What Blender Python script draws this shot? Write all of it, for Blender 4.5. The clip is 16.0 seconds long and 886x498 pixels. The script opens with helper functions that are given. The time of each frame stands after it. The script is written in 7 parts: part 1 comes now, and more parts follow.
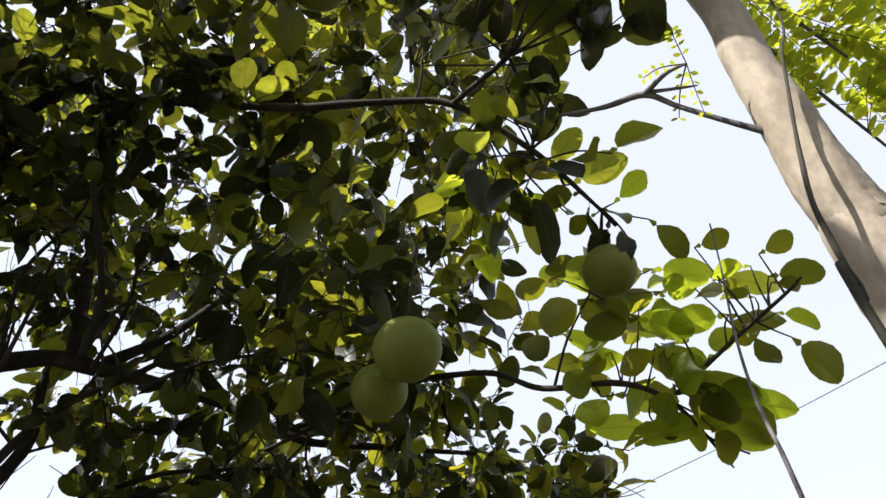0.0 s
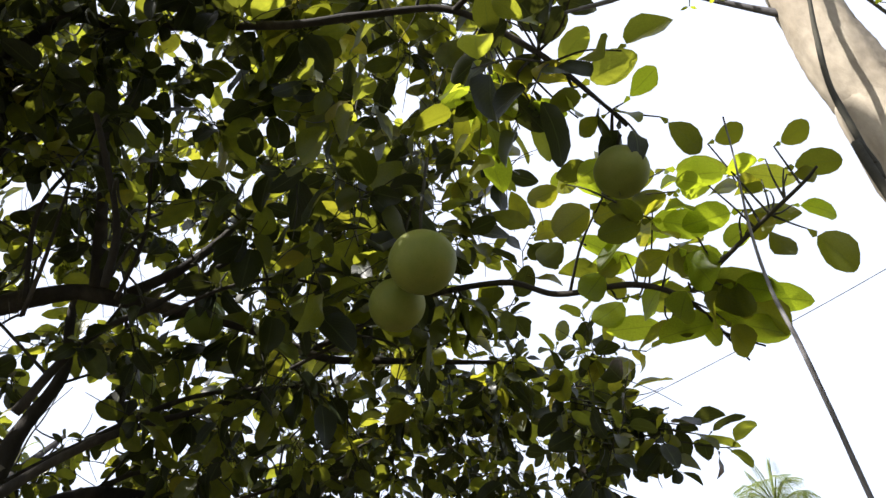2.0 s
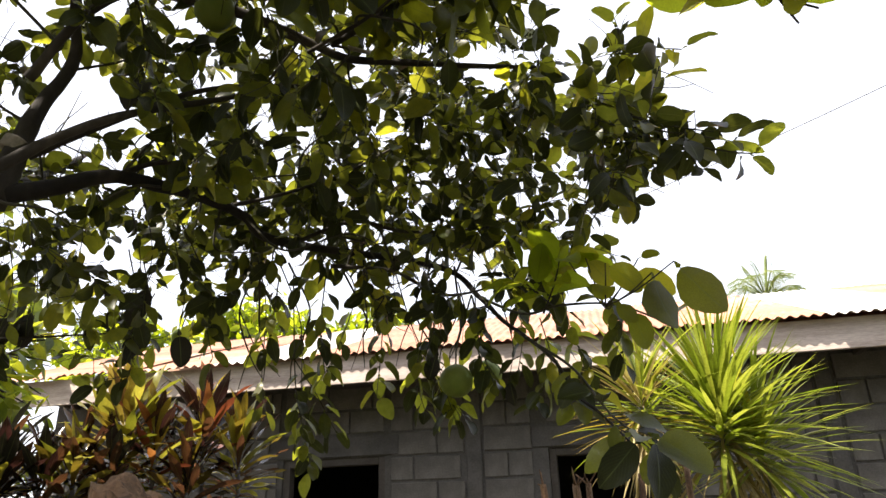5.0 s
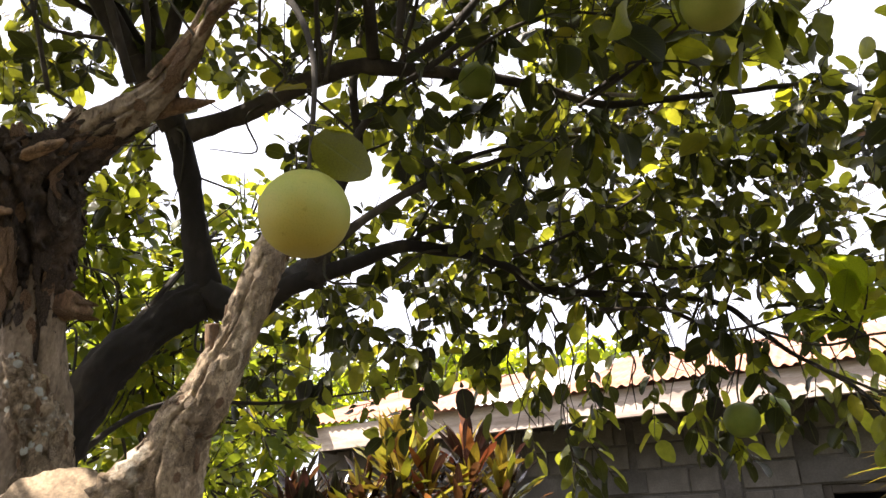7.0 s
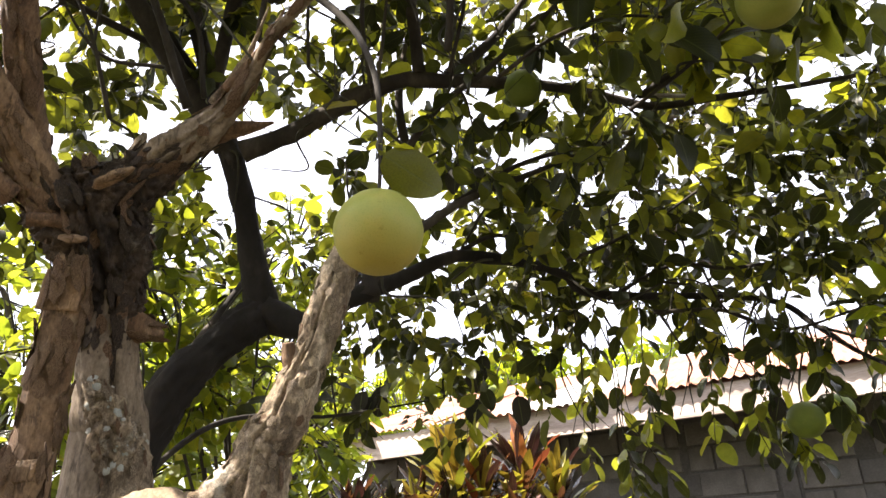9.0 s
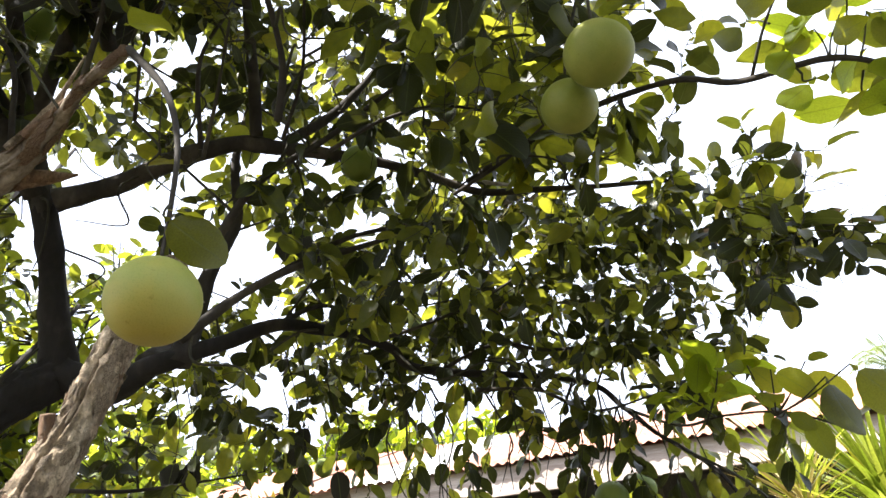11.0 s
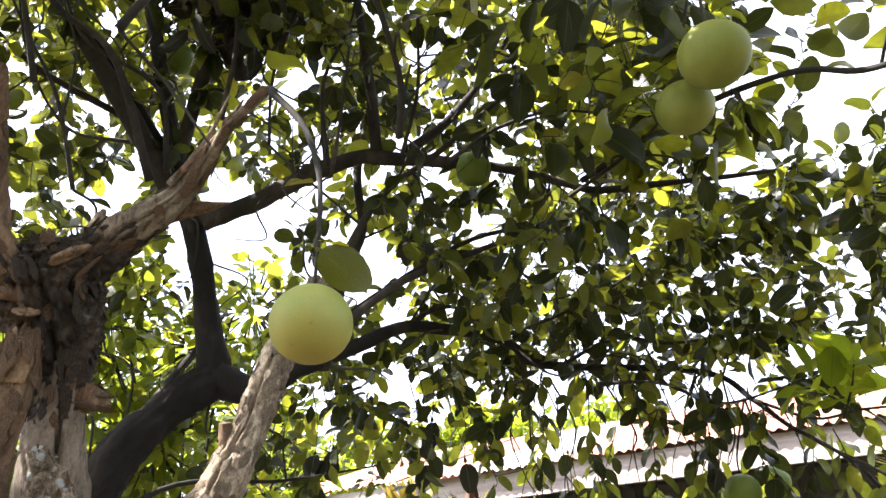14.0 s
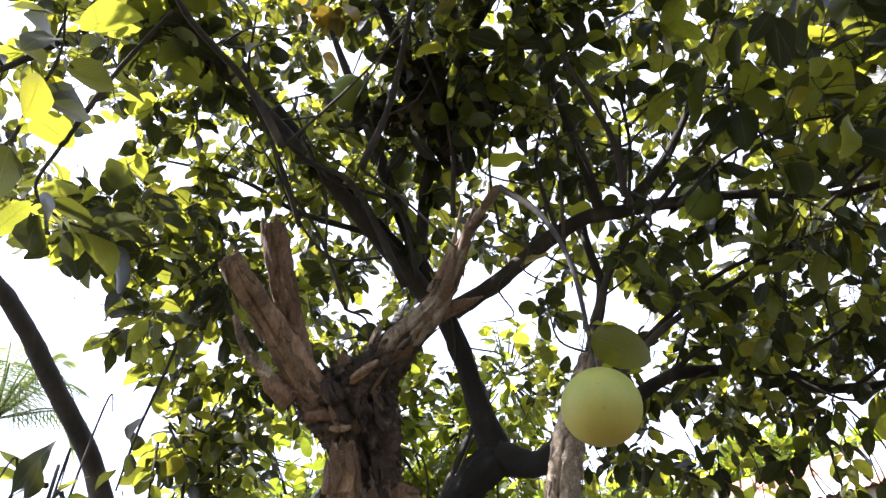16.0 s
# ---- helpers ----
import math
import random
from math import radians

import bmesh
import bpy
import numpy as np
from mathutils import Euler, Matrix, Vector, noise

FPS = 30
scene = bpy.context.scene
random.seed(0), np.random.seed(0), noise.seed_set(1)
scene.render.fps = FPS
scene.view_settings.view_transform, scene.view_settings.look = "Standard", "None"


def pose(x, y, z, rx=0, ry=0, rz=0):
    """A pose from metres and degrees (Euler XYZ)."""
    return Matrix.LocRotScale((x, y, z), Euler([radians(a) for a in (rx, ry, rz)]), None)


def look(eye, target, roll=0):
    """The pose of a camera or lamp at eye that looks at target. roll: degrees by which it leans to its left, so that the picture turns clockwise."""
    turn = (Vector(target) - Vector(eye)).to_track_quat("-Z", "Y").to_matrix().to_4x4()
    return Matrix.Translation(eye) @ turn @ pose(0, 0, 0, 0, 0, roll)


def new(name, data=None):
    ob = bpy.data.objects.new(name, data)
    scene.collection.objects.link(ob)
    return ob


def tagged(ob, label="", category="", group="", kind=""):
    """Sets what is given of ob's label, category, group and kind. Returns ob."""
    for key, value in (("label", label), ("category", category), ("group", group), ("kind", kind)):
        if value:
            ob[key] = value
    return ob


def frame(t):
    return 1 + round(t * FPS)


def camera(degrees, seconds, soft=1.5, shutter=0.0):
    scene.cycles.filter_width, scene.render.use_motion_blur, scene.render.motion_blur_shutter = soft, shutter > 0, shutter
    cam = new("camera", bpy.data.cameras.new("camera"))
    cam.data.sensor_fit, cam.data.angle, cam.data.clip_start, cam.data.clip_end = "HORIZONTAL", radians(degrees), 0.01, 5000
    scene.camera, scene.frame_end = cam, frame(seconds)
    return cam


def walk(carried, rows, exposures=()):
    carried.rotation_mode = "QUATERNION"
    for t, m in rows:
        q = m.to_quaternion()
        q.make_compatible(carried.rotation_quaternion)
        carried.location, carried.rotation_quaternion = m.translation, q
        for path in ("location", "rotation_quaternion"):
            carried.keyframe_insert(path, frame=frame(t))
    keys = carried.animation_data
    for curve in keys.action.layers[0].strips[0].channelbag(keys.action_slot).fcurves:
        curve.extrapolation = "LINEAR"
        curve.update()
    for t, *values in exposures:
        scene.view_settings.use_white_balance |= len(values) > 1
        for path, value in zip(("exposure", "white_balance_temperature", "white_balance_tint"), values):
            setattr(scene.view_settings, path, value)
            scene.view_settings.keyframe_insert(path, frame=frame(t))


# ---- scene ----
cam = camera(65.1, 16.0)
PATH = [
    (0, (0.0, 0.0, 1.65), (-0.078, 1.411, 3.066), -3.4),
    (0.5, (-0.001, -0.064, 1.676), (-0.119, 1.214, 3.209), -5.1),
    (1, (-0.021, -0.101, 1.677), (-0.118, 1.13, 3.251), -6.5),
    (1.5, (-0.022, -0.037, 1.649), (-0.13, 1.369, 3.068), -5.6),
    (2, (0.002, 0.017, 1.636), (-0.143, 1.571, 2.887), -5.1),
    (2.5, (0.016, 0.056, 1.612), (-0.146, 1.664, 2.79), -4.3),
    (3, (-0.013, 0.09, 1.58), (-0.17, 1.777, 2.642), -3.4),
    (3.2, (-0.02, 0.106, 1.567), (-0.179, 1.823, 2.58), -2.5),
    (5.3, (-0.078, 0.199, 1.418), (-0.368, 2.038, 2.148), -1.1),
    (5.5, (-0.117, 0.184, 1.418), (-0.517, 2.006, 2.139), -0.6),
    (6, (-0.212, 0.141, 1.408), (-0.78, 1.918, 2.129), -1.1),
    (6.5, (-0.263, 0.113, 1.441), (-0.961, 1.82, 2.214), -0.9),
    (7, (-0.289, 0.082, 1.466), (-1.05, 1.729, 2.307), -0.6),
    (7.5, (-0.312, 0.058, 1.472), (-1.156, 1.656, 2.327), -1.7),
    (8, (-0.326, 0.04, 1.474), (-1.192, 1.623, 2.336), -1.6),
    (8.2, (-0.339, 0.038, 1.471), (-1.2, 1.627, 2.328), -1.6),
    (10.3, (-0.296, 0.057, 1.499), (-1.057, 1.677, 2.39), -1.8),
    (10.5, (-0.276, 0.052, 1.503), (-0.975, 1.68, 2.431), -2.2),
    (11, (-0.216, 0.075, 1.482), (-0.668, 1.741, 2.494), -3.7),
    (11.5, (-0.171, 0.084, 1.495), (-0.478, 1.755, 2.55), -4.3),
    (12, (-0.167, 0.07, 1.506), (-0.501, 1.701, 2.614), -4.7),
    (12.5, (-0.179, 0.058, 1.489), (-0.751, 1.658, 2.545), -2.5),
    (13, (-0.2, 0.05, 1.481), (-0.824, 1.67, 2.474), -0.7),
    (13.5, (-0.203, 0.009, 1.5), (-0.891, 1.595, 2.505), -1.2),
    (14, (-0.215, -0.024, 1.495), (-0.961, 1.549, 2.479), -1.2),
    (14.5, (-0.248, -0.068, 1.475), (-1.167, 1.386, 2.495), -5.0),
    (15, (-0.233, -0.124, 1.511), (-1.328, 1.146, 2.601), -3.8),
    (15.5, (-0.209, -0.137, 1.526), (-1.322, 1.054, 2.685), -2.6),
    (16, (-0.224, -0.146, 1.53), (-1.414, 1.014, 2.643), -3.2),
]
EXPOSURES = [(0, 0.85, 6100, 14), (1, 0.85, 6050, 14), (2, 1.15, 6050, 13), (3, 1.38, 6300, 11), (5.5, 1.52, 6600, 15), (7, 1.83, 6700, 18), (8, 2.08, 6700, 18), (11, 2.17, 6100, 13), (12, 2.34, 5950, 12), (14, 2.48, 5950, 17), (14.5, 2.52, 5900, 19), (15, 2.36, 5850, 20), (16, 2.13, 5700, 21)]
walk(cam, [(t, look(eye, target, roll)) for t, eye, target, roll in PATH], EXPOSURES)

# ---- world, sun, exposure ----
SUN_AZ, SUN_EL = -128.0, 52.0
sun_way = Vector((math.sin(radians(SUN_AZ)) * math.cos(radians(SUN_EL)), math.cos(radians(SUN_AZ)) * math.cos(radians(SUN_EL)), math.sin(radians(SUN_EL))))
world = bpy.data.worlds.new("sky")
scene.world = world
world.use_nodes = True
wt = world.node_tree
sky = wt.nodes.new("ShaderNodeTexSky")
sky.sky_type = "NISHITA"
sky.sun_disc = False
sky.sun_elevation, sky.sun_rotation = radians(SUN_EL), radians(SUN_AZ)
sky.air_density, sky.dust_density, sky.ozone_density = 1.0, 2.5, 1.0
wt.nodes["Background"].inputs["Strength"].default_value = 0.09
haze = wt.nodes.new("ShaderNodeMix")
haze.data_type = "RGBA"
haze.inputs[0].default_value = 0.5
haze.inputs[7].default_value = (10.2, 10.3, 10.6, 1)
wt.links.new(sky.outputs[0], haze.inputs[6])
wt.links.new(haze.outputs[2], wt.nodes["Background"].inputs["Color"])
sun_data = bpy.data.lights.new("sun", "SUN")
sun_data.energy, sun_data.angle, sun_data.color = 5.0, radians(0.6), (1.0, 0.93, 0.8)
sun = new("sun", sun_data)
sun.matrix_world = look(sun_way * 40, (0, 0, 0))


# ---- materials ----
def material(name):
    m = bpy.data.materials.new(name)
    m.use_nodes = True
    t = m.node_tree
    return m, t, t.nodes["Principled BSDF"], t.nodes["Material Output"]


def node(t, kind, **values):
    n = t.nodes.new(kind)
    for k, v in values.items():
        n.inputs[k.replace("_", " ")].default_value = v
    return n


def ramp(t, fac, stops):
    r = t.nodes.new("ShaderNodeValToRGB")
    while len(r.color_ramp.elements) < len(stops):
        r.color_ramp.elements.new(0.5)
    for e, (p, c) in zip(r.color_ramp.elements, stops):
        e.position, e.color = p, (*c, 1)
    t.links.new(fac, r.inputs[0])
    return r.outputs[0]


def mixed(t, kind, fac, a, b):
    m = t.nodes.new("ShaderNodeMix")
    m.data_type, m.blend_type = "RGBA", kind
    for sock, v in ((m.inputs[0], fac), (m.inputs[6], a), (m.inputs[7], b)):
        if hasattr(v, "links"):
            t.links.new(v, sock)
        else:
            sock.default_value = v if isinstance(v, float) else (*v, 1)
    return m.outputs[2]


def bump(t, bsdf, height, strength, distance=0.01):
    b = t.nodes.new("ShaderNodeBump")
    b.inputs["Strength"].default_value, b.inputs["Distance"].default_value = strength, distance
    t.links.new(height, b.inputs["Height"])
    t.links.new(b.outputs[0], bsdf.inputs["Normal"])


def coords(t, scale=(1, 1, 1)):
    c, m = t.nodes.new("ShaderNodeTexCoord"), t.nodes.new("ShaderNodeMapping")
    m.inputs["Scale"].default_value = scale
    t.links.new(c.outputs["Object"], m.inputs[0])
    return m.outputs[0]


def noised(t, vec, scale, detail=4.0, rough=0.55):
    n = node(t, "ShaderNodeTexNoise", Scale=scale, Detail=detail, Roughness=rough)
    t.links.new(vec, n.inputs["Vector"])
    return n.outputs["Fac"]


def rough_stuff(name, stops, scale, fine, rough=0.85, strength=0.6, stretch=(1, 1, 1), distance=0.003):
    """Stone, bark, soil: two scales of colour with relief."""
    m, t, b, _ = material(name)
    v = coords(t, stretch)
    big, small = noised(t, v, scale), noised(t, v, fine, 6.0, 0.65)
    c = ramp(t, big, stops)
    grain = ramp(t, small, [(0.25, (0.55, 0.55, 0.55)), (0.75, (1.25, 1.25, 1.25))])
    t.links.new(mixed(t, "MULTIPLY", 0.8, c, grain), b.inputs["Base Color"])
    b.inputs["Roughness"].default_value = rough
    bump(t, b, small, strength, distance)
    return m


def leaf_material(name, low, high, through_low, through_high, share=0.5, rough=0.42, veins=0.25):
    """A leaf: waxy face, light shining through, midrib and side veins, each leaf its own tint."""
    m, t, b, out = material(name)
    geo, info, uv = t.nodes.new("ShaderNodeNewGeometry"), t.nodes.new("ShaderNodeObjectInfo"), t.nodes.new("ShaderNodeUVMap")
    add = t.nodes.new("ShaderNodeMath")
    add.operation = "ADD"
    t.links.new(geo.outputs["Random Per Island"], add.inputs[0])
    t.links.new(info.outputs["Random"], add.inputs[1])
    frac = t.nodes.new("ShaderNodeMath")
    frac.operation = "FRACT"
    t.links.new(add.outputs[0], frac.inputs[0])
    v = coords(t)
    blot = noised(t, v, 45.0, 3.0)
    sep = t.nodes.new("ShaderNodeSeparateXYZ")
    t.links.new(uv.outputs[0], sep.inputs[0])
    off = t.nodes.new("ShaderNodeMath")
    off.operation = "SUBTRACT"
    off.inputs[1].default_value = 0.5
    t.links.new(sep.outputs[0], off.inputs[0])
    side = t.nodes.new("ShaderNodeMath")
    side.operation = "ABSOLUTE"
    t.links.new(off.outputs[0], side.inputs[0])
    # side veins run forward from the midrib
    vein = t.nodes.new("ShaderNodeMath")
    vein.operation = "MULTIPLY_ADD"
    vein.inputs[1].default_value = -1.1
    t.links.new(side.outputs[0], vein.inputs[0])
    t.links.new(sep.outputs[1], vein.inputs[2])
    wave = t.nodes.new("ShaderNodeMath")
    wave.operation = "PINGPONG"
    wave.inputs[1].default_value = 0.055
    t.links.new(vein.outputs[0], wave.inputs[0])
    lines = ramp(t, wave.outputs[0], [(0.0, (1, 1, 1)), (0.012, (0, 0, 0))])
    rib = ramp(t, side.outputs[0], [(0.0, (1, 1, 1)), (0.035, (0, 0, 0))])
    both = mixed(t, "LIGHTEN", 1.0, mixed(t, "MULTIPLY", 1.0, lines, (0.35, 0.35, 0.35)), rib)
    tint = ramp(t, frac.outputs[0], [(0.0, low), (0.75, high), (0.95, tuple(1.2 * c for c in high)), (1.0, (0.16, 0.13, 0.02))])
    tint = mixed(t, "MULTIPLY", 0.5, tint, ramp(t, blot, [(0.3, (0.6, 0.6, 0.6)), (0.7, (1.3, 1.3, 1.2))]))
    pale = mixed(t, "MIX", 0.35, tint, (0.3, 0.36, 0.1))
    face = mixed(t, "MIX", both, tint, pale)
    t.links.new(face, b.inputs["Base Color"])
    b.inputs["Roughness"].default_value = rough
    b.inputs["Specular IOR Level"].default_value = 0.4
    bump(t, b, both, veins, 0.002)
    glow = t.nodes.new("ShaderNodeBsdfTranslucent")
    shine = ramp(t, frac.outputs[0], [(0.0, through_low), (0.42, through_low), (0.6, tuple(0.5 * a + 0.5 * b_ for a, b_ in zip(through_low, through_high))), (0.9, through_high), (1.0, (0.5, 0.45, 0.03))])
    shine = mixed(t, "MULTIPLY", 0.6, shine, ramp(t, blot, [(0.3, (0.65, 0.7, 0.6)), (0.7, (1.2, 1.2, 1.2))]))
    shine = mixed(t, "MIX", both, shine, mixed(t, "MULTIPLY", 1.0, shine, (0.6, 0.62, 0.5)))
    t.links.new(shine, glow.inputs[0])
    mix = t.nodes.new("ShaderNodeMixShader")
    mix.inputs[0].default_value = share
    t.links.new(b.outputs[0], mix.inputs[1])
    t.links.new(glow.outputs[0], mix.inputs[2])
    t.links.new(mix.outputs[0], out.inputs[0])
    return m


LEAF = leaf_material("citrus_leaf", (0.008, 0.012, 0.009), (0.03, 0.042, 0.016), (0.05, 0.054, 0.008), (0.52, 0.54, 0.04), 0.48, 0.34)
# for young shoots, and for edge leaves whose sunlit glow is in the colour
YOUNG_LIT = leaf_material("young_leaf", (0.035, 0.06, 0.01), (0.065, 0.095, 0.014), (0.44, 0.52, 0.02), (0.6, 0.68, 0.03), 0.68)
MANGO = leaf_material("broad_leaf", (0.035, 0.06, 0.012), (0.075, 0.1, 0.018), (0.26, 0.32, 0.02), (0.62, 0.64, 0.04))
FEATHER = leaf_material("feather_leaf", (0.08, 0.12, 0.015), (0.14, 0.18, 0.02), (0.45, 0.5, 0.02), (0.7, 0.72, 0.05), 0.6)
BLADE = leaf_material("blade_leaf", (0.07, 0.1, 0.012), (0.22, 0.25, 0.035), (0.26, 0.33, 0.02), (0.58, 0.6, 0.07), 0.42, 0.28, 0.0)
RED = leaf_material("red_leaf", (0.016, 0.011, 0.012), (0.045, 0.026, 0.018), (0.05, 0.018, 0.014), (0.17, 0.07, 0.025), 0.3, 0.2, 0.05)
GOLD = leaf_material("gold_leaf", (0.08, 0.06, 0.012), (0.3, 0.21, 0.032), (0.2, 0.14, 0.015), (0.58, 0.42, 0.04), 0.36, 0.2, 0.05)
FIRE = leaf_material("orange_leaf", (0.1, 0.028, 0.018), (0.32, 0.11, 0.04), (0.2, 0.05, 0.02), (0.55, 0.22, 0.05), 0.36, 0.22, 0.05)
TI_GREEN = leaf_material("yellow_green_leaf", (0.1, 0.1, 0.02), (0.32, 0.28, 0.05), (0.25, 0.25, 0.02), (0.58, 0.5, 0.06), 0.36, 0.22, 0.05)
NEAR_BLACK = leaf_material("black_leaf", (0.012, 0.011, 0.008), (0.02, 0.018, 0.012), (0.02, 0.018, 0.01), (0.03, 0.026, 0.015), 0.2, 0.6, 0.05)
STRAW = leaf_material("straw_leaf", (0.2, 0.15, 0.06), (0.4, 0.32, 0.15), (0.3, 0.22, 0.06), (0.5, 0.4, 0.12), 0.3, 0.5, 0.0)
PALM = leaf_material("palm_leaf", (0.05, 0.08, 0.03), (0.1, 0.13, 0.05), (0.25, 0.32, 0.08), (0.35, 0.4, 0.12), 0.4, 0.4, 0.0)

def bark_material(name, stops, pale, crack=26.0, fine=120.0, deep=0.6, plate=0.45, stretch=0.16, relief=0.005):
    """Fissured bark: plates parted by dark cracks along the stem, with pale lichen patches."""
    m, t, b, _ = material(name)
    v = coords(t, (1, 1, stretch))
    warp = node(t, "ShaderNodeTexNoise", Scale=18.0, Detail=6.0, Roughness=0.65)
    t.links.new(v, warp.inputs["Vector"])
    bent = t.nodes.new("ShaderNodeVectorMath")
    bent.operation = "MULTIPLY_ADD"
    bent.inputs[1].default_value = (0.13, 0.13, 0.13)
    t.links.new(warp.outputs["Color"], bent.inputs[0])
    t.links.new(v, bent.inputs[2])
    cells = t.nodes.new("ShaderNodeTexVoronoi")
    cells.feature = "DISTANCE_TO_EDGE"
    cells.inputs["Scale"].default_value = crack
    t.links.new(bent.outputs[0], cells.inputs["Vector"])
    gap = ramp(t, cells.outputs["Distance"], [(0.0, (0, 0, 0)), (0.05, (1, 1, 1))])
    gap = mixed(t, "LIGHTEN", 1.0, gap, ramp(t, noised(t, coords(t), 24.0, 3.0), [(0.42, (0, 0, 0)), (0.58, (1, 1, 1))]))
    plates = t.nodes.new("ShaderNodeTexVoronoi")
    plates.inputs["Scale"].default_value = crack
    t.links.new(bent.outputs[0], plates.inputs["Vector"])
    grey = t.nodes.new("ShaderNodeRGBToBW")
    t.links.new(plates.outputs["Color"], grey.inputs[0])
    small = noised(t, coords(t, (1, 1, 0.5)), fine, 6.0, 0.75)
    c = ramp(t, noised(t, coords(t, (1, 1, 0.4)), 13.0, 5.0, 0.65), stops)
    c = mixed(t, "MULTIPLY", plate, c, ramp(t, grey.outputs[0], [(0.2, (0.4, 0.37, 0.34)), (0.8, (1.5, 1.46, 1.4))]))
    c = mixed(t, "MULTIPLY", 0.85, c, ramp(t, small, [(0.3, (0.4, 0.38, 0.36)), (0.7, (1.45, 1.45, 1.45))]))
    c = mixed(t, "MIX", ramp(t, noised(t, coords(t), 9.0, 6.0, 0.7), [(0.6, (0, 0, 0)), (0.7, (0.75, 0.75, 0.75))]), c, pale)
    c = mixed(t, "MULTIPLY", deep, c, ramp(t, gap, [(0.0, (0.12, 0.1, 0.08)), (1.0, (1, 1, 1))]))
    t.links.new(c, b.inputs["Base Color"])
    b.inputs["Roughness"].default_value = 0.92
    high = mixed(t, "MULTIPLY", 1.0, mixed(t, "MIX", 0.5, gap, (1, 1, 1)), ramp(t, small, [(0.2, (0.2, 0.2, 0.2)), (0.8, (1, 1, 1))]))
    bump(t, b, high, 0.8, relief)
    return m


# brighter copy of citrus_leaf: light from behind is put into its colour
LIT_OLIVE_LEAF = leaf_material("lit_olive_leaf", (0.028, 0.034, 0.01), (0.055, 0.062, 0.014), (0.22, 0.23, 0.015), (0.55, 0.53, 0.022), 0.55, 0.36)
BARK_DARK = rough_stuff("dark_bark", [(0.3, (0.018, 0.015, 0.013)), (0.55, (0.04, 0.034, 0.028)), (0.8, (0.12, 0.1, 0.078))], 7.0, 60.0, 0.95, 1.0, (1, 1, 0.5))
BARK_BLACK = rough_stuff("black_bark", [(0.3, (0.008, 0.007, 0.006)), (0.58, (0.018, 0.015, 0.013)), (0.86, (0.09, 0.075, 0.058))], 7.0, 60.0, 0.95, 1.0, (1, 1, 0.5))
BARK_TWIG = rough_stuff("twig_bark", [(0.3, (0.018, 0.018, 0.01)), (0.7, (0.055, 0.048, 0.03))], 20.0, 120.0, 0.85, 0.3)
PALE_TWIG = rough_stuff("dry_twig", [(0.3, (0.2, 0.17, 0.13)), (0.7, (0.36, 0.33, 0.28))], 20.0, 120.0, 0.85, 0.3)
BARK_OLD = bark_material("old_bark", [(0.3, (0.07, 0.05, 0.034)), (0.44, (0.23, 0.175, 0.115)), (0.56, (0.44, 0.355, 0.25)), (0.7, (0.62, 0.54, 0.42))], (0.66, 0.63, 0.53), 85.0, 170.0, 0.85, 0.5, 0.9, 0.011)
WOOD_RAW = bark_material("weathered_wood", [(0.28, (0.05, 0.026, 0.015)), (0.48, (0.16, 0.094, 0.052)), (0.72, (0.31, 0.21, 0.125))], (0.33, 0.255, 0.17), 40.0, 150.0)
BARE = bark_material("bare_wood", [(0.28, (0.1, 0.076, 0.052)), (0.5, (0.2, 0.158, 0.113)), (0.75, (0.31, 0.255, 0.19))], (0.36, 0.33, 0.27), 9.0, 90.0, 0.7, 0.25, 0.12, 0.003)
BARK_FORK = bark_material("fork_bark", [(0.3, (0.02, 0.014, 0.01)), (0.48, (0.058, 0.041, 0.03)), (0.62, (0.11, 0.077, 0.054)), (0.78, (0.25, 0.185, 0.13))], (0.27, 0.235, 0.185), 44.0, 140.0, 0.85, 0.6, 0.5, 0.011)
SPLIT_WOOD = bark_material("split_wood", [(0.28, (0.085, 0.05, 0.028)), (0.5, (0.2, 0.127, 0.072)), (0.74, (0.36, 0.245, 0.145))], (0.34, 0.26, 0.17), 11.0, 140.0, 0.75, 0.3, 0.09, 0.004)
LICHEN = rough_stuff("lichen", [(0.3, (0.32, 0.33, 0.29)), (0.6, (0.5, 0.51, 0.46)), (0.8, (0.62, 0.62, 0.56))], 60.0, 300.0, 0.95, 0.7)
WOOD_SAWN = bark_material("sawn_wood", [(0.3, (0.14, 0.1, 0.062)), (0.5, (0.25, 0.19, 0.122)), (0.72, (0.36, 0.285, 0.195))], (0.36, 0.31, 0.23), 9.0, 160.0, 0.35, 0.2, 1.0, 0.002)
BARK_PALE = rough_stuff("pale_bark", [(0.25, (0.26, 0.21, 0.15)), (0.5, (0.4, 0.34, 0.26)), (0.8, (0.52, 0.47, 0.38))], 6.0, 50.0, 0.85, 0.6, (1, 1, 0.5))
BARK_GREY = rough_stuff("grey_bark", [(0.3, (0.1, 0.095, 0.1)), (0.7, (0.2, 0.19, 0.19))], 5.0, 40.0, 0.9, 0.5)
BLOCK = rough_stuff("concrete_block", [(0.3, (0.065, 0.06, 0.054)), (0.7, (0.14, 0.13, 0.115))], 5.0, 90.0, 0.95, 0.5)
MORTAR = rough_stuff("mortar", [(0.3, (0.05, 0.047, 0.043)), (0.7, (0.1, 0.094, 0.086))], 4.0, 60.0, 0.95, 0.6)
TIMBER = rough_stuff("grey_timber", [(0.3, (0.3, 0.24, 0.205)), (0.5, (0.48, 0.4, 0.35)), (0.75, (0.62, 0.54, 0.48))], 5.0, 70.0, 0.85, 0.5, (0.3, 3, 3))
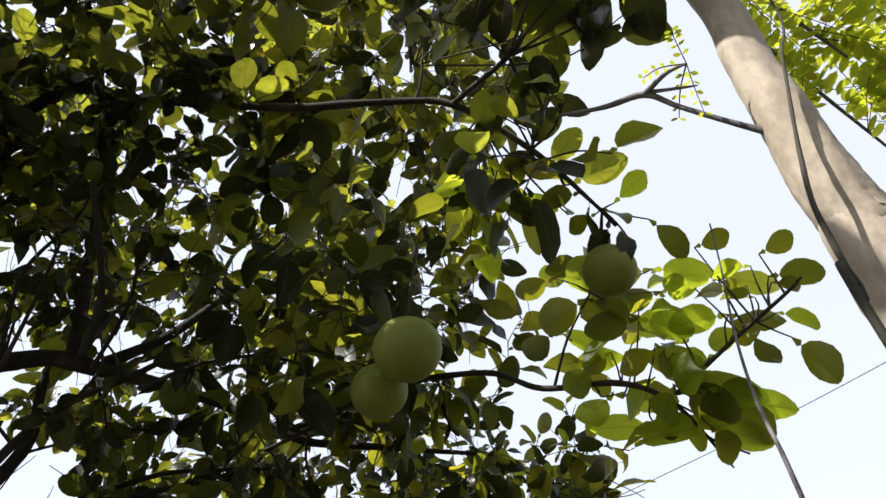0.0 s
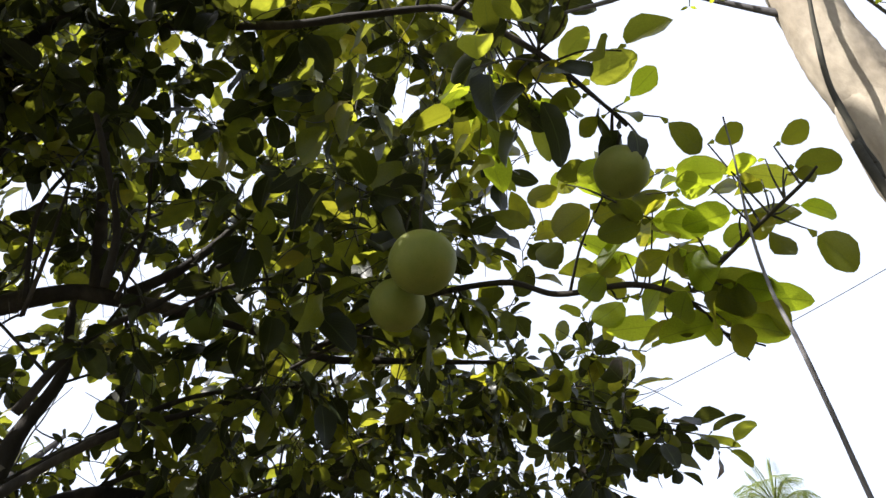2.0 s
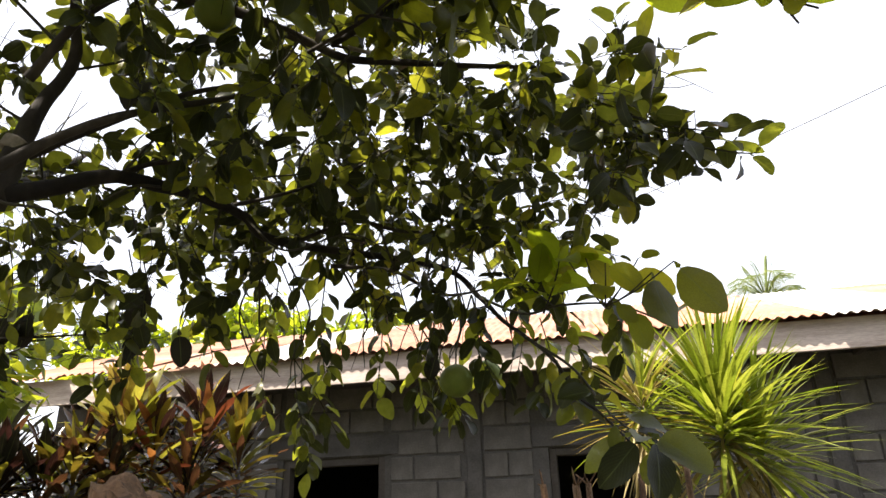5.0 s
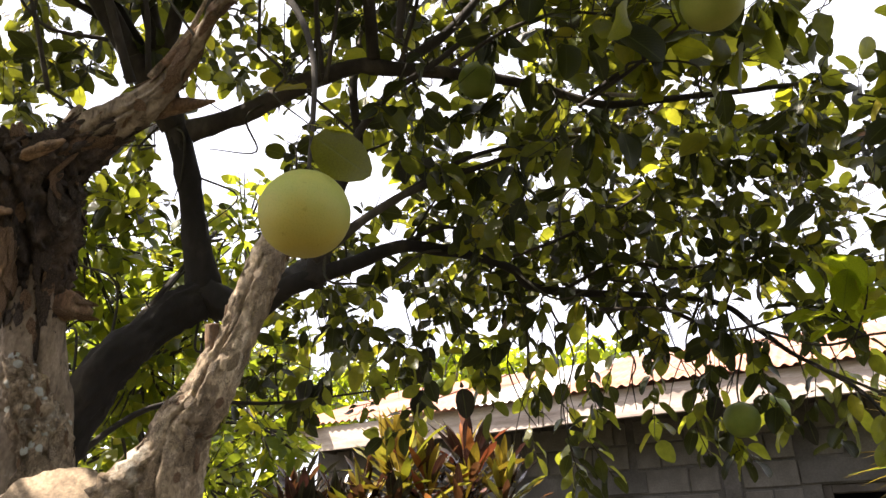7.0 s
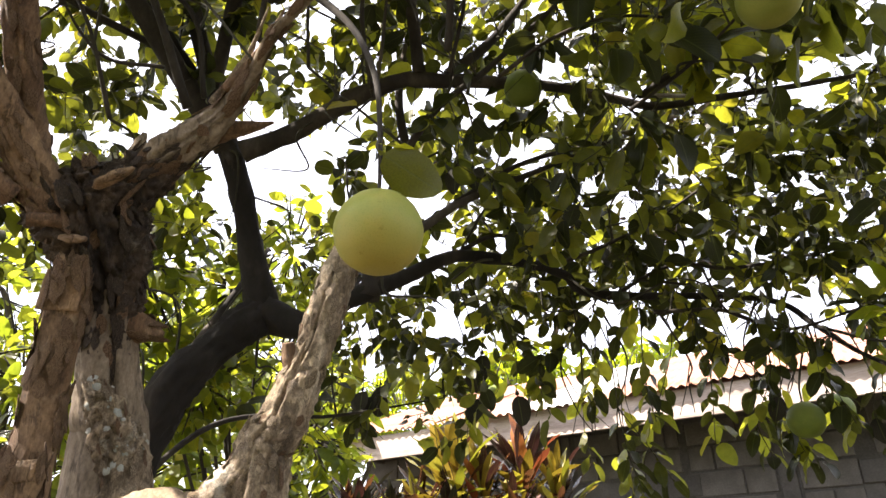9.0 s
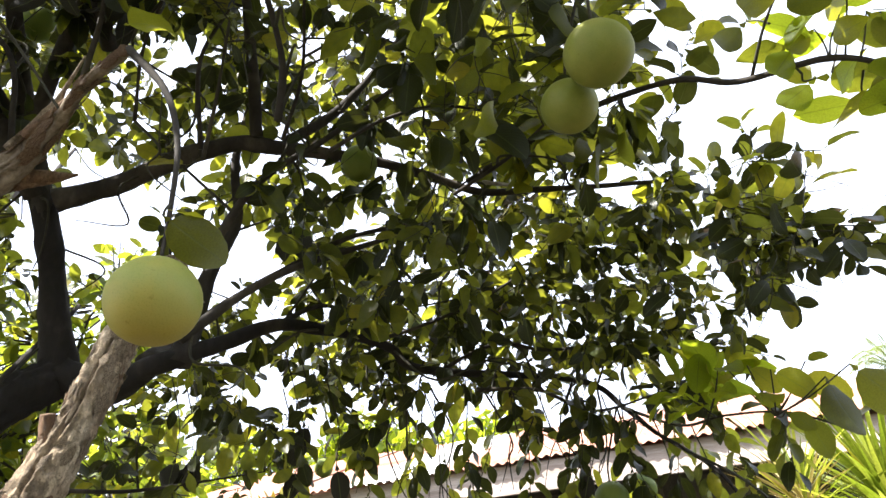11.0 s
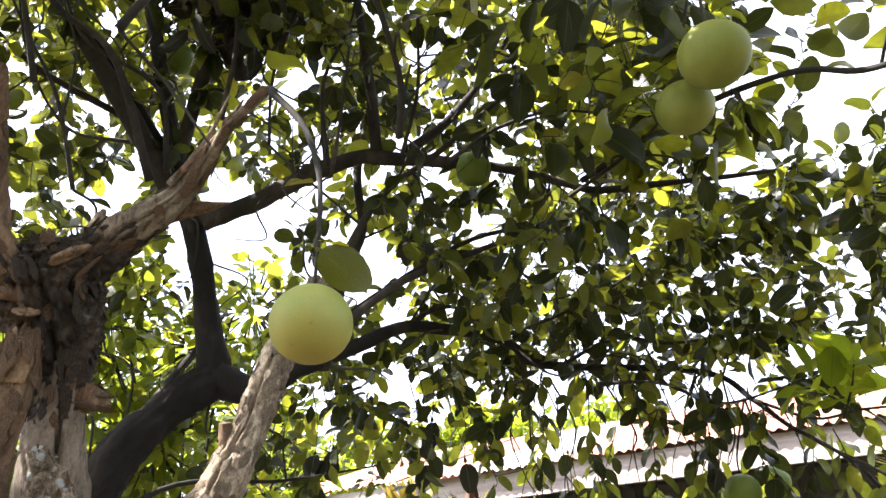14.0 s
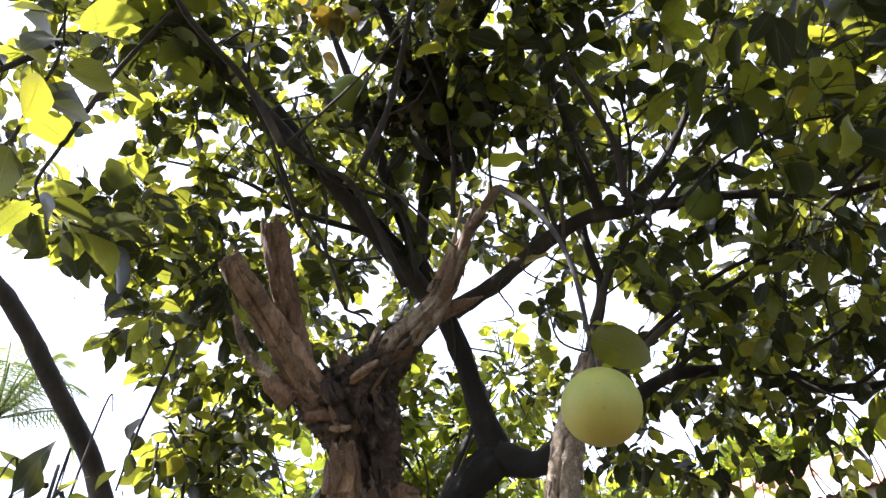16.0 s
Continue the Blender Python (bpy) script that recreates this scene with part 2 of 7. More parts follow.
DARKWOOD = rough_stuff("dark_timber", [(0.3, (0.03, 0.025, 0.02)), (0.7, (0.07, 0.06, 0.05))], 6.0, 60.0, 0.85, 0.3)
SOIL = rough_stuff("soil", [(0.3, (0.03, 0.025, 0.016)), (0.5, (0.06, 0.048, 0.03)), (0.7, (0.05, 0.065, 0.02))], 1.2, 25.0, 0.95, 0.7)
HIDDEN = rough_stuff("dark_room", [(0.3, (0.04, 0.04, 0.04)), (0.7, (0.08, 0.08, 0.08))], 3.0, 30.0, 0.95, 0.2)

m, t, b, _ = material("rusty_roof")
v = coords(t, (0.25, 1, 1))
patch = noised(t, v, 2.2, 5.0, 0.6)
c = ramp(t, patch, [(0.3, (0.3, 0.1, 0.055)), (0.5, (0.42, 0.2, 0.125)), (0.62, (0.46, 0.29, 0.2)), (0.8, (0.46, 0.4, 0.34))])
t.links.new(c, b.inputs["Base Color"])
b.inputs["Roughness"].default_value, b.inputs["Metallic"].default_value = 0.6, 0.15
bump(t, b, noised(t, v, 30.0), 0.2, 0.004)
ROOF = m

m, t, b, _ = material("zinc_sheet")
c = ramp(t, noised(t, coords(t), 6.0), [(0.3, (0.5, 0.48, 0.44)), (0.7, (0.72, 0.7, 0.66))])
t.links.new(c, b.inputs["Base Color"])
b.inputs["Roughness"].default_value, b.inputs["Metallic"].default_value = 0.5, 0.3
ZINC = m


def fruit_material(name, low, high, blush=None):
    m, t, b, _ = material(name)
    v = coords(t)
    c = ramp(t, noised(t, v, 14.0, 3.0), [(0.3, low), (0.7, high)])
    if blush:
        parts = t.nodes.new("ShaderNodeSeparateXYZ")
        t.links.new(node(t, "ShaderNodeTexCoord").outputs["Generated"], parts.inputs[0])
        ripe = mixed(t, "ADD", 0.35, ramp(t, parts.outputs["Z"], [(0.0, (1, 1, 1)), (0.55, (0, 0, 0))]), ramp(t, noised(t, v, 22.0, 4.0), [(0.45, (0, 0, 0)), (0.65, (1, 1, 1))]))
        c = mixed(t, "MIX", ripe, c, blush)
    pores = t.nodes.new("ShaderNodeTexVoronoi")
    pores.inputs["Scale"].default_value = 330.0
    t.links.new(v, pores.inputs["Vector"])
    dots = ramp(t, pores.outputs["Distance"], [(0.0, (0.8, 0.85, 0.7)), (0.45, (1.04, 1.04, 1.04))])
    spots = ramp(t, noised(t, v, 75.0, 2.0), [(0.22, (0.75, 0.7, 0.55)), (0.3, (1, 1, 1))])
    c = mixed(t, "MULTIPLY", 1.0, mixed(t, "MULTIPLY", 0.8, c, dots), spots)
    t.links.new(c, b.inputs["Base Color"])
    b.inputs["Roughness"].default_value = 0.58
    b.inputs["Specular IOR Level"].default_value = 0.35
    b.inputs["Subsurface Weight"].default_value = 0.15
    b.inputs["Subsurface Radius"].default_value = (0.01, 0.012, 0.003)
    bump(t, b, pores.outputs["Distance"], 0.12, 0.001)
    return m


RIPE = fruit_material("pomelo_skin", (0.21, 0.25, 0.05), (0.28, 0.285, 0.065), (0.33, 0.272, 0.052))
# darker copy of pomelo_skin: the dense crown's shade is put into the colour
OLIVE_SHADED = fruit_material("shaded_olive_skin", (0.17, 0.2, 0.03), (0.24, 0.25, 0.045))
GREEN = fruit_material("green_pomelo_skin", (0.12, 0.175, 0.022), (0.19, 0.23, 0.04))

m, t, b, _ = material("black_cable")
b.inputs["Base Color"].default_value, b.inputs["Roughness"].default_value = (0.03, 0.03, 0.03, 1), 0.6
CABLE = m


# ---- mesh helpers ----
def mesh_object(name, verts, faces, mat, parent=None, label="", smooth=True, uvs=None, mats=None):
    me = bpy.data.meshes.new(name)
    me.from_pydata(np.asarray(verts).tolist() if len(verts) else [], [], faces)
    if uvs is not None:
        layer = me.uv_layers.new(name="UVMap")
        idx = np.empty(len(me.loops), dtype=np.int32)
        me.loops.foreach_get("vertex_index", idx)
        layer.data.foreach_set("uv", np.asarray(uvs, dtype=np.float32)[idx].ravel())
    me.materials.append(mat)
    for extra in mats or ():
        me.materials.append(extra)
    if smooth:
        me.shade_smooth()
    me.update()
    ob = new(name, me)
    if label:
        ob["label"] = label
    if parent:
        ob.parent = parent
        ob.matrix_parent_inverse = parent.matrix_world.inverted()
    return ob


def thing(name, place, label, category, group="", kind=""):
    ob = new(name)
    ob.empty_display_size = 0.1
    ob.location = place
    ob.matrix_world = Matrix.Translation(place)
    return tagged(ob, label, category, group, kind)


def part(name, bm, mat, parent, label=""):
    me = bpy.data.meshes.new(name)
    bm.to_mesh(me)
    bm.free()
    me.materials.append(mat)
    ob = new(name, me)
    if label:
        ob["label"] = label
    if parent:
        ob.parent = parent
        ob.matrix_parent_inverse = parent.matrix_world.inverted()
    return ob


def curve_points(points, steps=6):
    """A smooth line through x, y, z, radius points."""
    p = np.array(points, float)
    p = np.vstack([2 * p[0] - p[1], p, 2 * p[-1] - p[-2]])
    out = []
    for i in range(1, len(p) - 2):
        for s in np.linspace(0, 1, steps, endpoint=False):
            a, b_, c_, d = p[i - 1], p[i], p[i + 1], p[i + 2]
            out.append(0.5 * (2 * b_ + (c_ - a) * s + (2 * a - 5 * b_ + 4 * c_ - d) * s * s + (3 * b_ - a - 3 * c_ + d) * s**3))
    out.append(p[-2])
    out = np.array(out)
    out[:, 3] = np.maximum(out[:, 3], 0.0008)
    return out


def tube(line, sides=8, wobble=0.0, seed=0.0, cap=True, groove=None, flat=None, long=0.2):
    """Verts and faces of a tube along rows of x, y, z, radius; wobble roughens it."""
    pts, rad = line[:, :3], line[:, 3]
    n = len(pts)
    way = np.gradient(pts, axis=0)
    way /= np.linalg.norm(way, axis=1)[:, None] + 1e-9
    up = np.array([0.31, 0.22, 0.92]) if abs(way[0][2]) < 0.9 else np.array([0.9, 0.3, 0.1])
    verts = np.empty((n, sides, 3))
    ang = np.linspace(0, 2 * np.pi, sides, endpoint=False)
    arc = np.concatenate([[0], np.cumsum(np.linalg.norm(np.diff(pts, axis=0), axis=1))])
    for i in range(n):
        a = up - way[i] * (up @ way[i])
        a /= np.linalg.norm(a) + 1e-9
        up = a
        b_ = np.cross(way[i], a)
        r = np.full(sides, rad[i])
        if wobble:
            for k in range(sides):
                c_, s_ = rad[i] * math.cos(ang[k]), rad[i] * math.sin(ang[k])
                far = arc[i] + seed
                lump = noise.noise(Vector((c_ * 11, s_ * 11, far * 9)))
                ridge = 1 - 2.4 * abs(noise.noise(Vector((c_ * 38, s_ * 38, far * 38 * long + 5))))
                chip = noise.noise(Vector((c_ * 60, s_ * 60, far * 60 * min(1, 1.6 * long))))
                chip = math.floor(chip * 4) / 4
                fine = noise.noise(Vector((c_ * 130, s_ * 130, far * 70)))
                r[k] *= 1 + wobble * ((0.3 if long > 0.9 else 0.7) * lump + (0.3 if long > 0.9 else 0.42) * ridge + 0.5 * chip + (0.8 if long > 0.5 else 0.25) * fine - 0.25)
        out = np.cos(ang)[:, None] * a + np.sin(ang)[:, None] * b_
        if groove is not None:
            g0, g1, dep = groove
            share = i / (n - 1)
            g = np.array(g0) * (1 - share) + np.array(g1) * share
            g = g - way[i] * (g @ way[i])
            g /= np.linalg.norm(g)
            dev = np.arccos(np.clip(out @ g, -1, 1)) + 0.07 * noise.noise(Vector((arc[i] * 14, seed, 0)))
            r = r - rad[i] * dep * np.exp(-((dev / 0.075) ** 2))
        verts[i] = pts[i] + r[:, None] * out
        if flat is not None:
            d = np.array(flat) / np.linalg.norm(flat)
            off = verts[i] - pts[i]
            verts[i] = verts[i] - 0.55 * (off @ d)[:, None] * d
    faces = []
    for i in range(n - 1):
        for k in range(sides):
            l = (k + 1) % sides
            faces.append((i * sides + k, i * sides + l, (i + 1) * sides + l, (i + 1) * sides + k))
    if cap:
        faces.append(tuple(range(sides))[::-1])
        faces.append(tuple((n - 1) * sides + k for k in range(sides)))
    return verts.reshape(-1, 3), faces


def joined(pieces):
    verts, faces, at = [], [], 0
    for v, f in pieces:
        verts.append(v)
        faces += [tuple(i + at for i in face) for face in f]
        at += len(v)
    return np.concatenate(verts), faces


def blade(width, rows, fold=0.12, droop=0.12, petiole=0.0, wing=0.0, wave=0.0, even=True):
    """One leaf along +y with unit blade length, face up +z. rows: widths (share of length) at even steps."""
    verts, uv, faces = [(0, petiole, 0)], [(0.5, 0)], []
    n = len(rows)
    for i, w in enumerate(rows):
        s = (i + 1) / (n + 1)
        if not even:
            s = (1 - math.cos(math.pi * s)) / 2
        z = -droop * s * s
        wv = wave * math.sin(s * 9)
        for side in (-1, 0, 1):
            verts.append((side * w * width / 2, petiole + s, z + (fold * w * width / 2 + wv * side if side else 0)))
            uv.append((0.5 + 0.5 * side, s))
    verts.append((0, petiole + 1, -droop))
    uv.append((0.5, 1))
    faces += [(0, 2, 1), (0, 3, 2)]
    for i in range(n - 1):
        a = 1 + 3 * i
        faces += [(a, a + 1, a + 4, a + 3), (a + 1, a + 2, a + 5, a + 4)]
    a, e = 1 + 3 * (n - 1), len(verts) - 1
    faces += [(a, a + 1, e), (a + 1, a + 2, e)]
    if petiole:
        k = len(verts)
        w = max(wing, 0.02)
        verts += [(-0.012, 0, 0), (0.012, 0, 0), (-w, petiole * 0.75, 0.01), (w, petiole * 0.75, 0.01)]
        uv += [(0.45, 0), (0.55, 0), (0.0, 0.2), (1.0, 0.2)]
        faces += [(k, k + 1, k + 3, k + 2), (k + 2, k + 3, 0)]
    return np.array(verts, float), faces, np.array(uv, float)


def placed(template, mats):
    """Copies of one leaf template at rows of 3x4 matrices, joined."""
    tv, tf, tu = template
    mats = np.asarray(mats)
    verts = (np.einsum("nij,vj->nvi", mats[:, :, :3], tv) + mats[:, None, :, 3]).reshape(-1, 3)
    n, k = len(mats), len(tv)
    faces = []
    for i in range(n):
        faces += [tuple(a + i * k for a in f) for f in tf]
    return verts, faces, np.tile(tu, (n, 1))


def leaf_pose(at, along, up, size):
    """The 3x4 matrix of a leaf at a point, with its tip along, face up."""
    y = along / (np.linalg.norm(along) + 1e-9)
    x = np.cross(y, up)
    x /= np.linalg.norm(x) + 1e-9
    z = np.cross(x, y)
    return np.column_stack([x * size, y * size, z * size, at])


def leaves_object(name, template, mats, mat, parent, label=""):
    v, f, u = placed(template, mats)
    ob = mesh_object(name, v, f, mat, parent, label, True, u)
    return tagged(ob, kind="stuff")


def single_leaves(name, templates, mats, mat, parent):
    """Leaves as objects of their own that share a few meshes."""
    shared = []
    for v, f, u in templates:
        me = bpy.data.meshes.new(name)
        me.from_pydata(v.tolist(), [], f)
        layer = me.uv_layers.new(name="UVMap")
        idx = np.empty(len(me.loops), dtype=np.int32)
        me.loops.foreach_get("vertex_index", idx)
        layer.data.foreach_set("uv", u.astype(np.float32)[idx].ravel())
        me.materials.append(mat)
        me.shade_smooth()
        shared.append(me)
    inv = parent.matrix_world.inverted()
    for i, m_ in enumerate(mats):
        ob = new(name, shared[i % len(shared)])
        ob.parent = parent
        ob.matrix_parent_inverse = inv
        ob.matrix_basis = Matrix([list(r) for r in m_] + [[0, 0, 0, 1]])


rng = np.random.default_rng(7)


# ---- ground ----
def ground():
    n = 60
    xs = np.concatenate([-np.geomspace(600, 6, 15), np.linspace(-5, 5, 31), np.geomspace(6, 600, 15)])
    verts = [(x, y, -0.02 + 0.03 * noise.noise(Vector((x * 0.7, y * 0.7, 0)))) for y in xs for x in xs]
    k = len(xs)
    faces = [(j * k + i, j * k + i + 1, (j + 1) * k + i + 1, (j + 1) * k + i) for j in range(k - 1) for i in range(k - 1)]
    tagged(mesh_object("ground", verts, faces, SOIL), "bare brown soil with thin grass", "ground", kind="structure")


ground()


# ---- house: local x along the front, y into the house, z up ----
HOUSE = Matrix.Translation((0.0, 5.95, 0.0)) @ Matrix.Rotation(radians(-4.6), 4, "Z")
EAVE_Y, EAVE_Z, FASCIA = -0.58, 2.5, 0.22
RIDGE_Y, RIDGE_Z = 2.1, 3.68
LEFT, RIGHT = -4.75, 6.0


def box(bm, x0, x1, y0, y1, z0, z1, bevel=0.0):
    made = bmesh.ops.create_cube(bm, size=1.0, matrix=Matrix.Translation(((x0 + x1) / 2, (y0 + y1) / 2, (z0 + z1) / 2)) @ Matrix.Diagonal((x1 - x0, y1 - y0, z1 - z0, 1)))
    if bevel:
        bmesh.ops.bevel(bm, geom=list({e for v in made["verts"] for e in v.link_edges}), offset=bevel, segments=1, affect="EDGES")


def house():
    h = new("house")
    h.matrix_world = HOUSE
    tagged(h, "small unplastered concrete block house with rusty corrugated roof", "house")

    def add(name, mat, boxes, label="", bevel=0.004, parent=None):
        bm = bmesh.new()
        for b_ in boxes:
            box(bm, *b_, bevel)
        me = bpy.data.meshes.new(name)
        bm.to_mesh(me)
        bm.free()
        me.materials.append(mat)
        ob = new(name, me)
        ob.parent = parent or h
        if label:
            ob["label"] = label
        return ob

    # openings: x from, x to, z from, z to
    holes = [(-2.3, -1.39, 1.0, 2.0), (-0.04, 1.0, 1.0, 2.0)]
    edges = [LEFT + 0.1] + [v for h0 in holes for v in h0[:2]] + [RIGHT - 0.1]
    front = None
    for i in range(0, len(edges), 2):
        w_ = add("wall", MORTAR, [(edges[i], edges[i + 1], 0.004, 0.15, 0.0, 2.75)], "grey mortar joints of the block wall", 0.0)
        front = front or w_
    for x0, x1, z0, z1 in holes:
        add("wall", MORTAR, [(x0, x1, 0.004, 0.15, 0.0, z0)], "", 0.0)
        add("wall", MORTAR, [(x0, x1, 0.004, 0.15, z1, 2.75)], "", 0.0)
    add("wall", MORTAR, [(LEFT + 0.1, LEFT + 0.25, 0.15, 4.0, 0, 2.75)], "", 0.0)
    add("wall", MORTAR, [(RIGHT - 0.25, RIGHT - 0.1, 0.15, 4.0, 0, 2.75)], "", 0.0)
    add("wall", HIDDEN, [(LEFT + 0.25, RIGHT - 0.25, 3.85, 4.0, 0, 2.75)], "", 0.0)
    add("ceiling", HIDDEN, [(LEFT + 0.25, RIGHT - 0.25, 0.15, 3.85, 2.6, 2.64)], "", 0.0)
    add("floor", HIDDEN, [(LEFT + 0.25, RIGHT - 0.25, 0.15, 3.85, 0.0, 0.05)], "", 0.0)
    # columns and lintel stand a little proud of the joints
    for x in (-0.635, 2.06, -3.3, 4.2):
        add("column", MORTAR, [(x - 0.06, x + 0.06, -0.012, 0.02, 0, 2.6)], "rough cast concrete column")
    for x0, x1, z0, z1 in holes:
        add("window", DARKWOOD, [(x0, x0 + 0.06, 0.02, 0.12, z0, z1), (x1 - 0.06, x1, 0.02, 0.12, z0, z1), (x0 + 0.06, x1 - 0.06, 0.02, 0.12, z1 - 0.06, z1), (x0 + 0.06, x1 - 0.06, 0.02, 0.12, z0, z0 + 0.06)], "dark timber window frame, open")
        add("lintel", MORTAR, [(x0 - 0.12, x1 + 0.12, -0.016, 0.02, z1 + 0.01, z1 + 0.17)], "grey cast lintel")
    # eaves
    for f0, f1, dy, dz in ((LEFT - 0.1, -1.9, 0, 0), (-1.895, 0.9, 0.003, 0.005), (0.905, RIGHT, 0, -0.004)):
        add("fascia", TIMBER, [(f0, f1, EAVE_Y + dy, EAVE_Y + dy + 0.025, EAVE_Z + dz, EAVE_Z + FASCIA + dz)], "weathered grey fascia board")
    for x in np.arange(LEFT + 0.3, RIGHT, 0.75):
        add("rafter", DARKWOOD, [(x, x + 0.05, EAVE_Y + 0.03, 0.0, EAVE_Z + 0.06, EAVE_Z + 0.16)])
    # corrugated sheets, one object each, overlapping, edges uneven
    slope = (RIDGE_Z - EAVE_Z - FASCIA) / (RIDGE_Y - EAVE_Y)
    x, i = LEFT - 0.2, 0
    while x < RIGHT + 0.2:
        w = 0.84
        nx, ny = 57, 5
        lift = 0.006 * (i % 2) + rng.uniform(0, 0.008)
        out = rng.uniform(0.02, 0.12)
        verts = []
        for jy in range(ny):
            s = jy / (ny - 1)
            y = EAVE_Y - out + s * (RIDGE_Y - EAVE_Y + out)
            for jx in range(nx):
                xx = x + w * jx / (nx - 1)
                z = EAVE_Z + FASCIA + 0.03 + slope * (y - EAVE_Y) + 0.011 * math.cos(2 * math.pi * xx / 0.076) + lift + 0.008 * noise.noise(Vector((xx * 2, y * 2, i)))
                verts.append((xx, y, z))
        verts += [(a, b_, c_ - 0.002) for a, b_, c_ in verts]
        k, faces = nx * ny, []
        for jy in range(ny - 1):
            for jx in range(nx - 1):
                a = jy * nx + jx
                faces.append((a, a + 1, a + nx + 1, a + nx))
                faces.append((k + a, k + a + nx, k + a + nx + 1, k + a + 1))
        for jx in range(nx - 1):
            faces.append((jx, k + jx, k + jx + 1, jx + 1))
        me = bpy.data.meshes.new("roof_sheet")
        me.from_pydata(verts, [], faces)
        me.materials.append(ZINC if i in (3, 9) else ROOF)
        me.shade_smooth()
        ob = new("roof_sheet", me)
        ob.parent = h
        if i in (3, 9):
            ob["label"] = "newer pale zinc roof sheet"
        x += w - 0.07
        i += 1
    # back slope
    add("roof_back", ROOF, [(LEFT - 0.2, RIGHT + 0.2, RIDGE_Y, RIDGE_Y + 0.03, RIDGE_Z - 0.6, RIDGE_Z + 0.0)], "", 0.0)
    # blocks
    bm = bmesh.new()
    box(bm, -0.19, 0.19, -0.012, 0.02, -0.09, 0.09, 0.005)
    whole = bpy.data.meshes.new("block")
    bm.to_mesh(whole)
    bm.free()
    whole.materials.append(BLOCK)
    spans = [(LEFT + 0.12, -3.37), (-3.23, -2.34), (-1.34, -0.71), (-0.56, -0.16), (1.06, 1.98), (2.14, 4.12), (4.28, RIGHT - 0.1)]
    for row in range(3, 13):
        z = 0.09 + 0.2 * row
        for a, b_ in spans + [(x0, x1) for x0, x1, z0, z1 in holes if z - 0.1 > z1 + 0.12 or z + 0.1 < z0]:
            x = a
            first = 0.2 if row % 2 else 0.4
            while x < b_ - 0.03:
                wid = min(first, b_ - x)
                first = 0.4
                if wid > 0.06:
                    ob = new("block", whole)
                    ob.parent = front
                    ob.location = (x + wid / 2, rng.uniform(-0.003, 0.004), z + rng.uniform(-0.003, 0.003))
                    ob.scale = ((wid - 0.016) / 0.38, 1, 1)
                    ob.rotation_euler = (0, rng.uniform(-0.006, 0.006), 0)
                x += wid


house()



# ---- citrus tree ----
BASE = (-1.65, 1.05, 0.0)
tree = thing("citrus_tree", BASE, "old many-stemmed citrus tree with dark limbs, dense leaves and sawn stubs", "tree")
SKELETON, ROUGH = [], []


def limb(name, points, mat, sides=18, wobble=0.2, label="", grow=True, steps=8, groove=None, flat=None):
    line = curve_points(points, steps)
    v, f = tube(line, sides, wobble, points[0][0] * 7, True, groove, flat, 1.0 if mat == BARK_OLD else 0.6 if mat == BARK_FORK else 0.2)
    if mat in (BARK_OLD, WOOD_RAW, SPLIT_WOOD, BARE, BARK_FORK) and line[:, 3].max() > 0.03:
        if name != "trunk":
            ROUGH.append((line, mat))
    if grow:
        SKELETON.extend(line[::2].tolist())
    return mesh_object(name, v, f, mat, tree, label)


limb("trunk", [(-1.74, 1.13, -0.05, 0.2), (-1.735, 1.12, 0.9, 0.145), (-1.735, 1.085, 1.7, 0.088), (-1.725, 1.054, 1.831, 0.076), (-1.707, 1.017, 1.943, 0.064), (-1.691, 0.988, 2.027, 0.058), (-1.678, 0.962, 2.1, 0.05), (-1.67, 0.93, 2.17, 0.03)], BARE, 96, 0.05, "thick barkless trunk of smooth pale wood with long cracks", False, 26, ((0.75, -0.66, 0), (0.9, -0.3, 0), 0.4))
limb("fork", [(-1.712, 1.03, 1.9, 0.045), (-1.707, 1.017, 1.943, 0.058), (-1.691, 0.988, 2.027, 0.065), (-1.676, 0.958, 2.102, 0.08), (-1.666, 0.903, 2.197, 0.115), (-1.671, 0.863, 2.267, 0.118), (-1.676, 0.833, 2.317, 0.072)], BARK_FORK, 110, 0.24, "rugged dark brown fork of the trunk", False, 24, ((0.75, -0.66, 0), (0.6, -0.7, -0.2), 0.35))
remnant = limb("bark_remnant", [(-1.7, 0.985, 1.9, 0.012), (-1.69, 0.995, 1.86, 0.03), (-1.68, 1.04, 1.78, 0.05), (-1.67, 1.08, 1.66, 0.062), (-1.67, 1.1, 1.3, 0.09)], BARK_OLD, 60, 0.3, "old bark grown with pale lichen", False, 14)
limb("sawn_limb", [(-1.681, 0.803, 2.217, 0.05), (-1.681, 0.703, 2.317, 0.042), (-1.666, 0.593, 2.417, 0.037), (-1.651, 0.483, 2.522, 0.031)], SPLIT_WOOD, 40, 0.25, "sawn limb stub of bare orange-brown wood", False, 20, ((0.5, -0.6, -0.5), (0.7, -0.3, -0.6), 0.35))
limb("sawn_limb", [(-1.7, 0.75, 2.28, 0.046), (-1.67, 0.69, 2.4, 0.037), (-1.625, 0.605, 2.56, 0.035), (-1.61, 0.575, 2.64, 0.034)], WOOD_RAW, 40, 0.22, "upright sawn stub with grey bark", False, 20, ((0.6, -0.8, 0), (0.75, -0.65, 0), 0.35))
limb("burl", [(-1.676, 0.863, 2.167, 0.04), (-1.681, 0.798, 2.217, 0.05), (-1.691, 0.743, 2.257, 0.04), (-1.696, 0.703, 2.287, 0.015)], WOOD_RAW, 40, 0.65, "crumbling burl of rotten wood", False, 14)
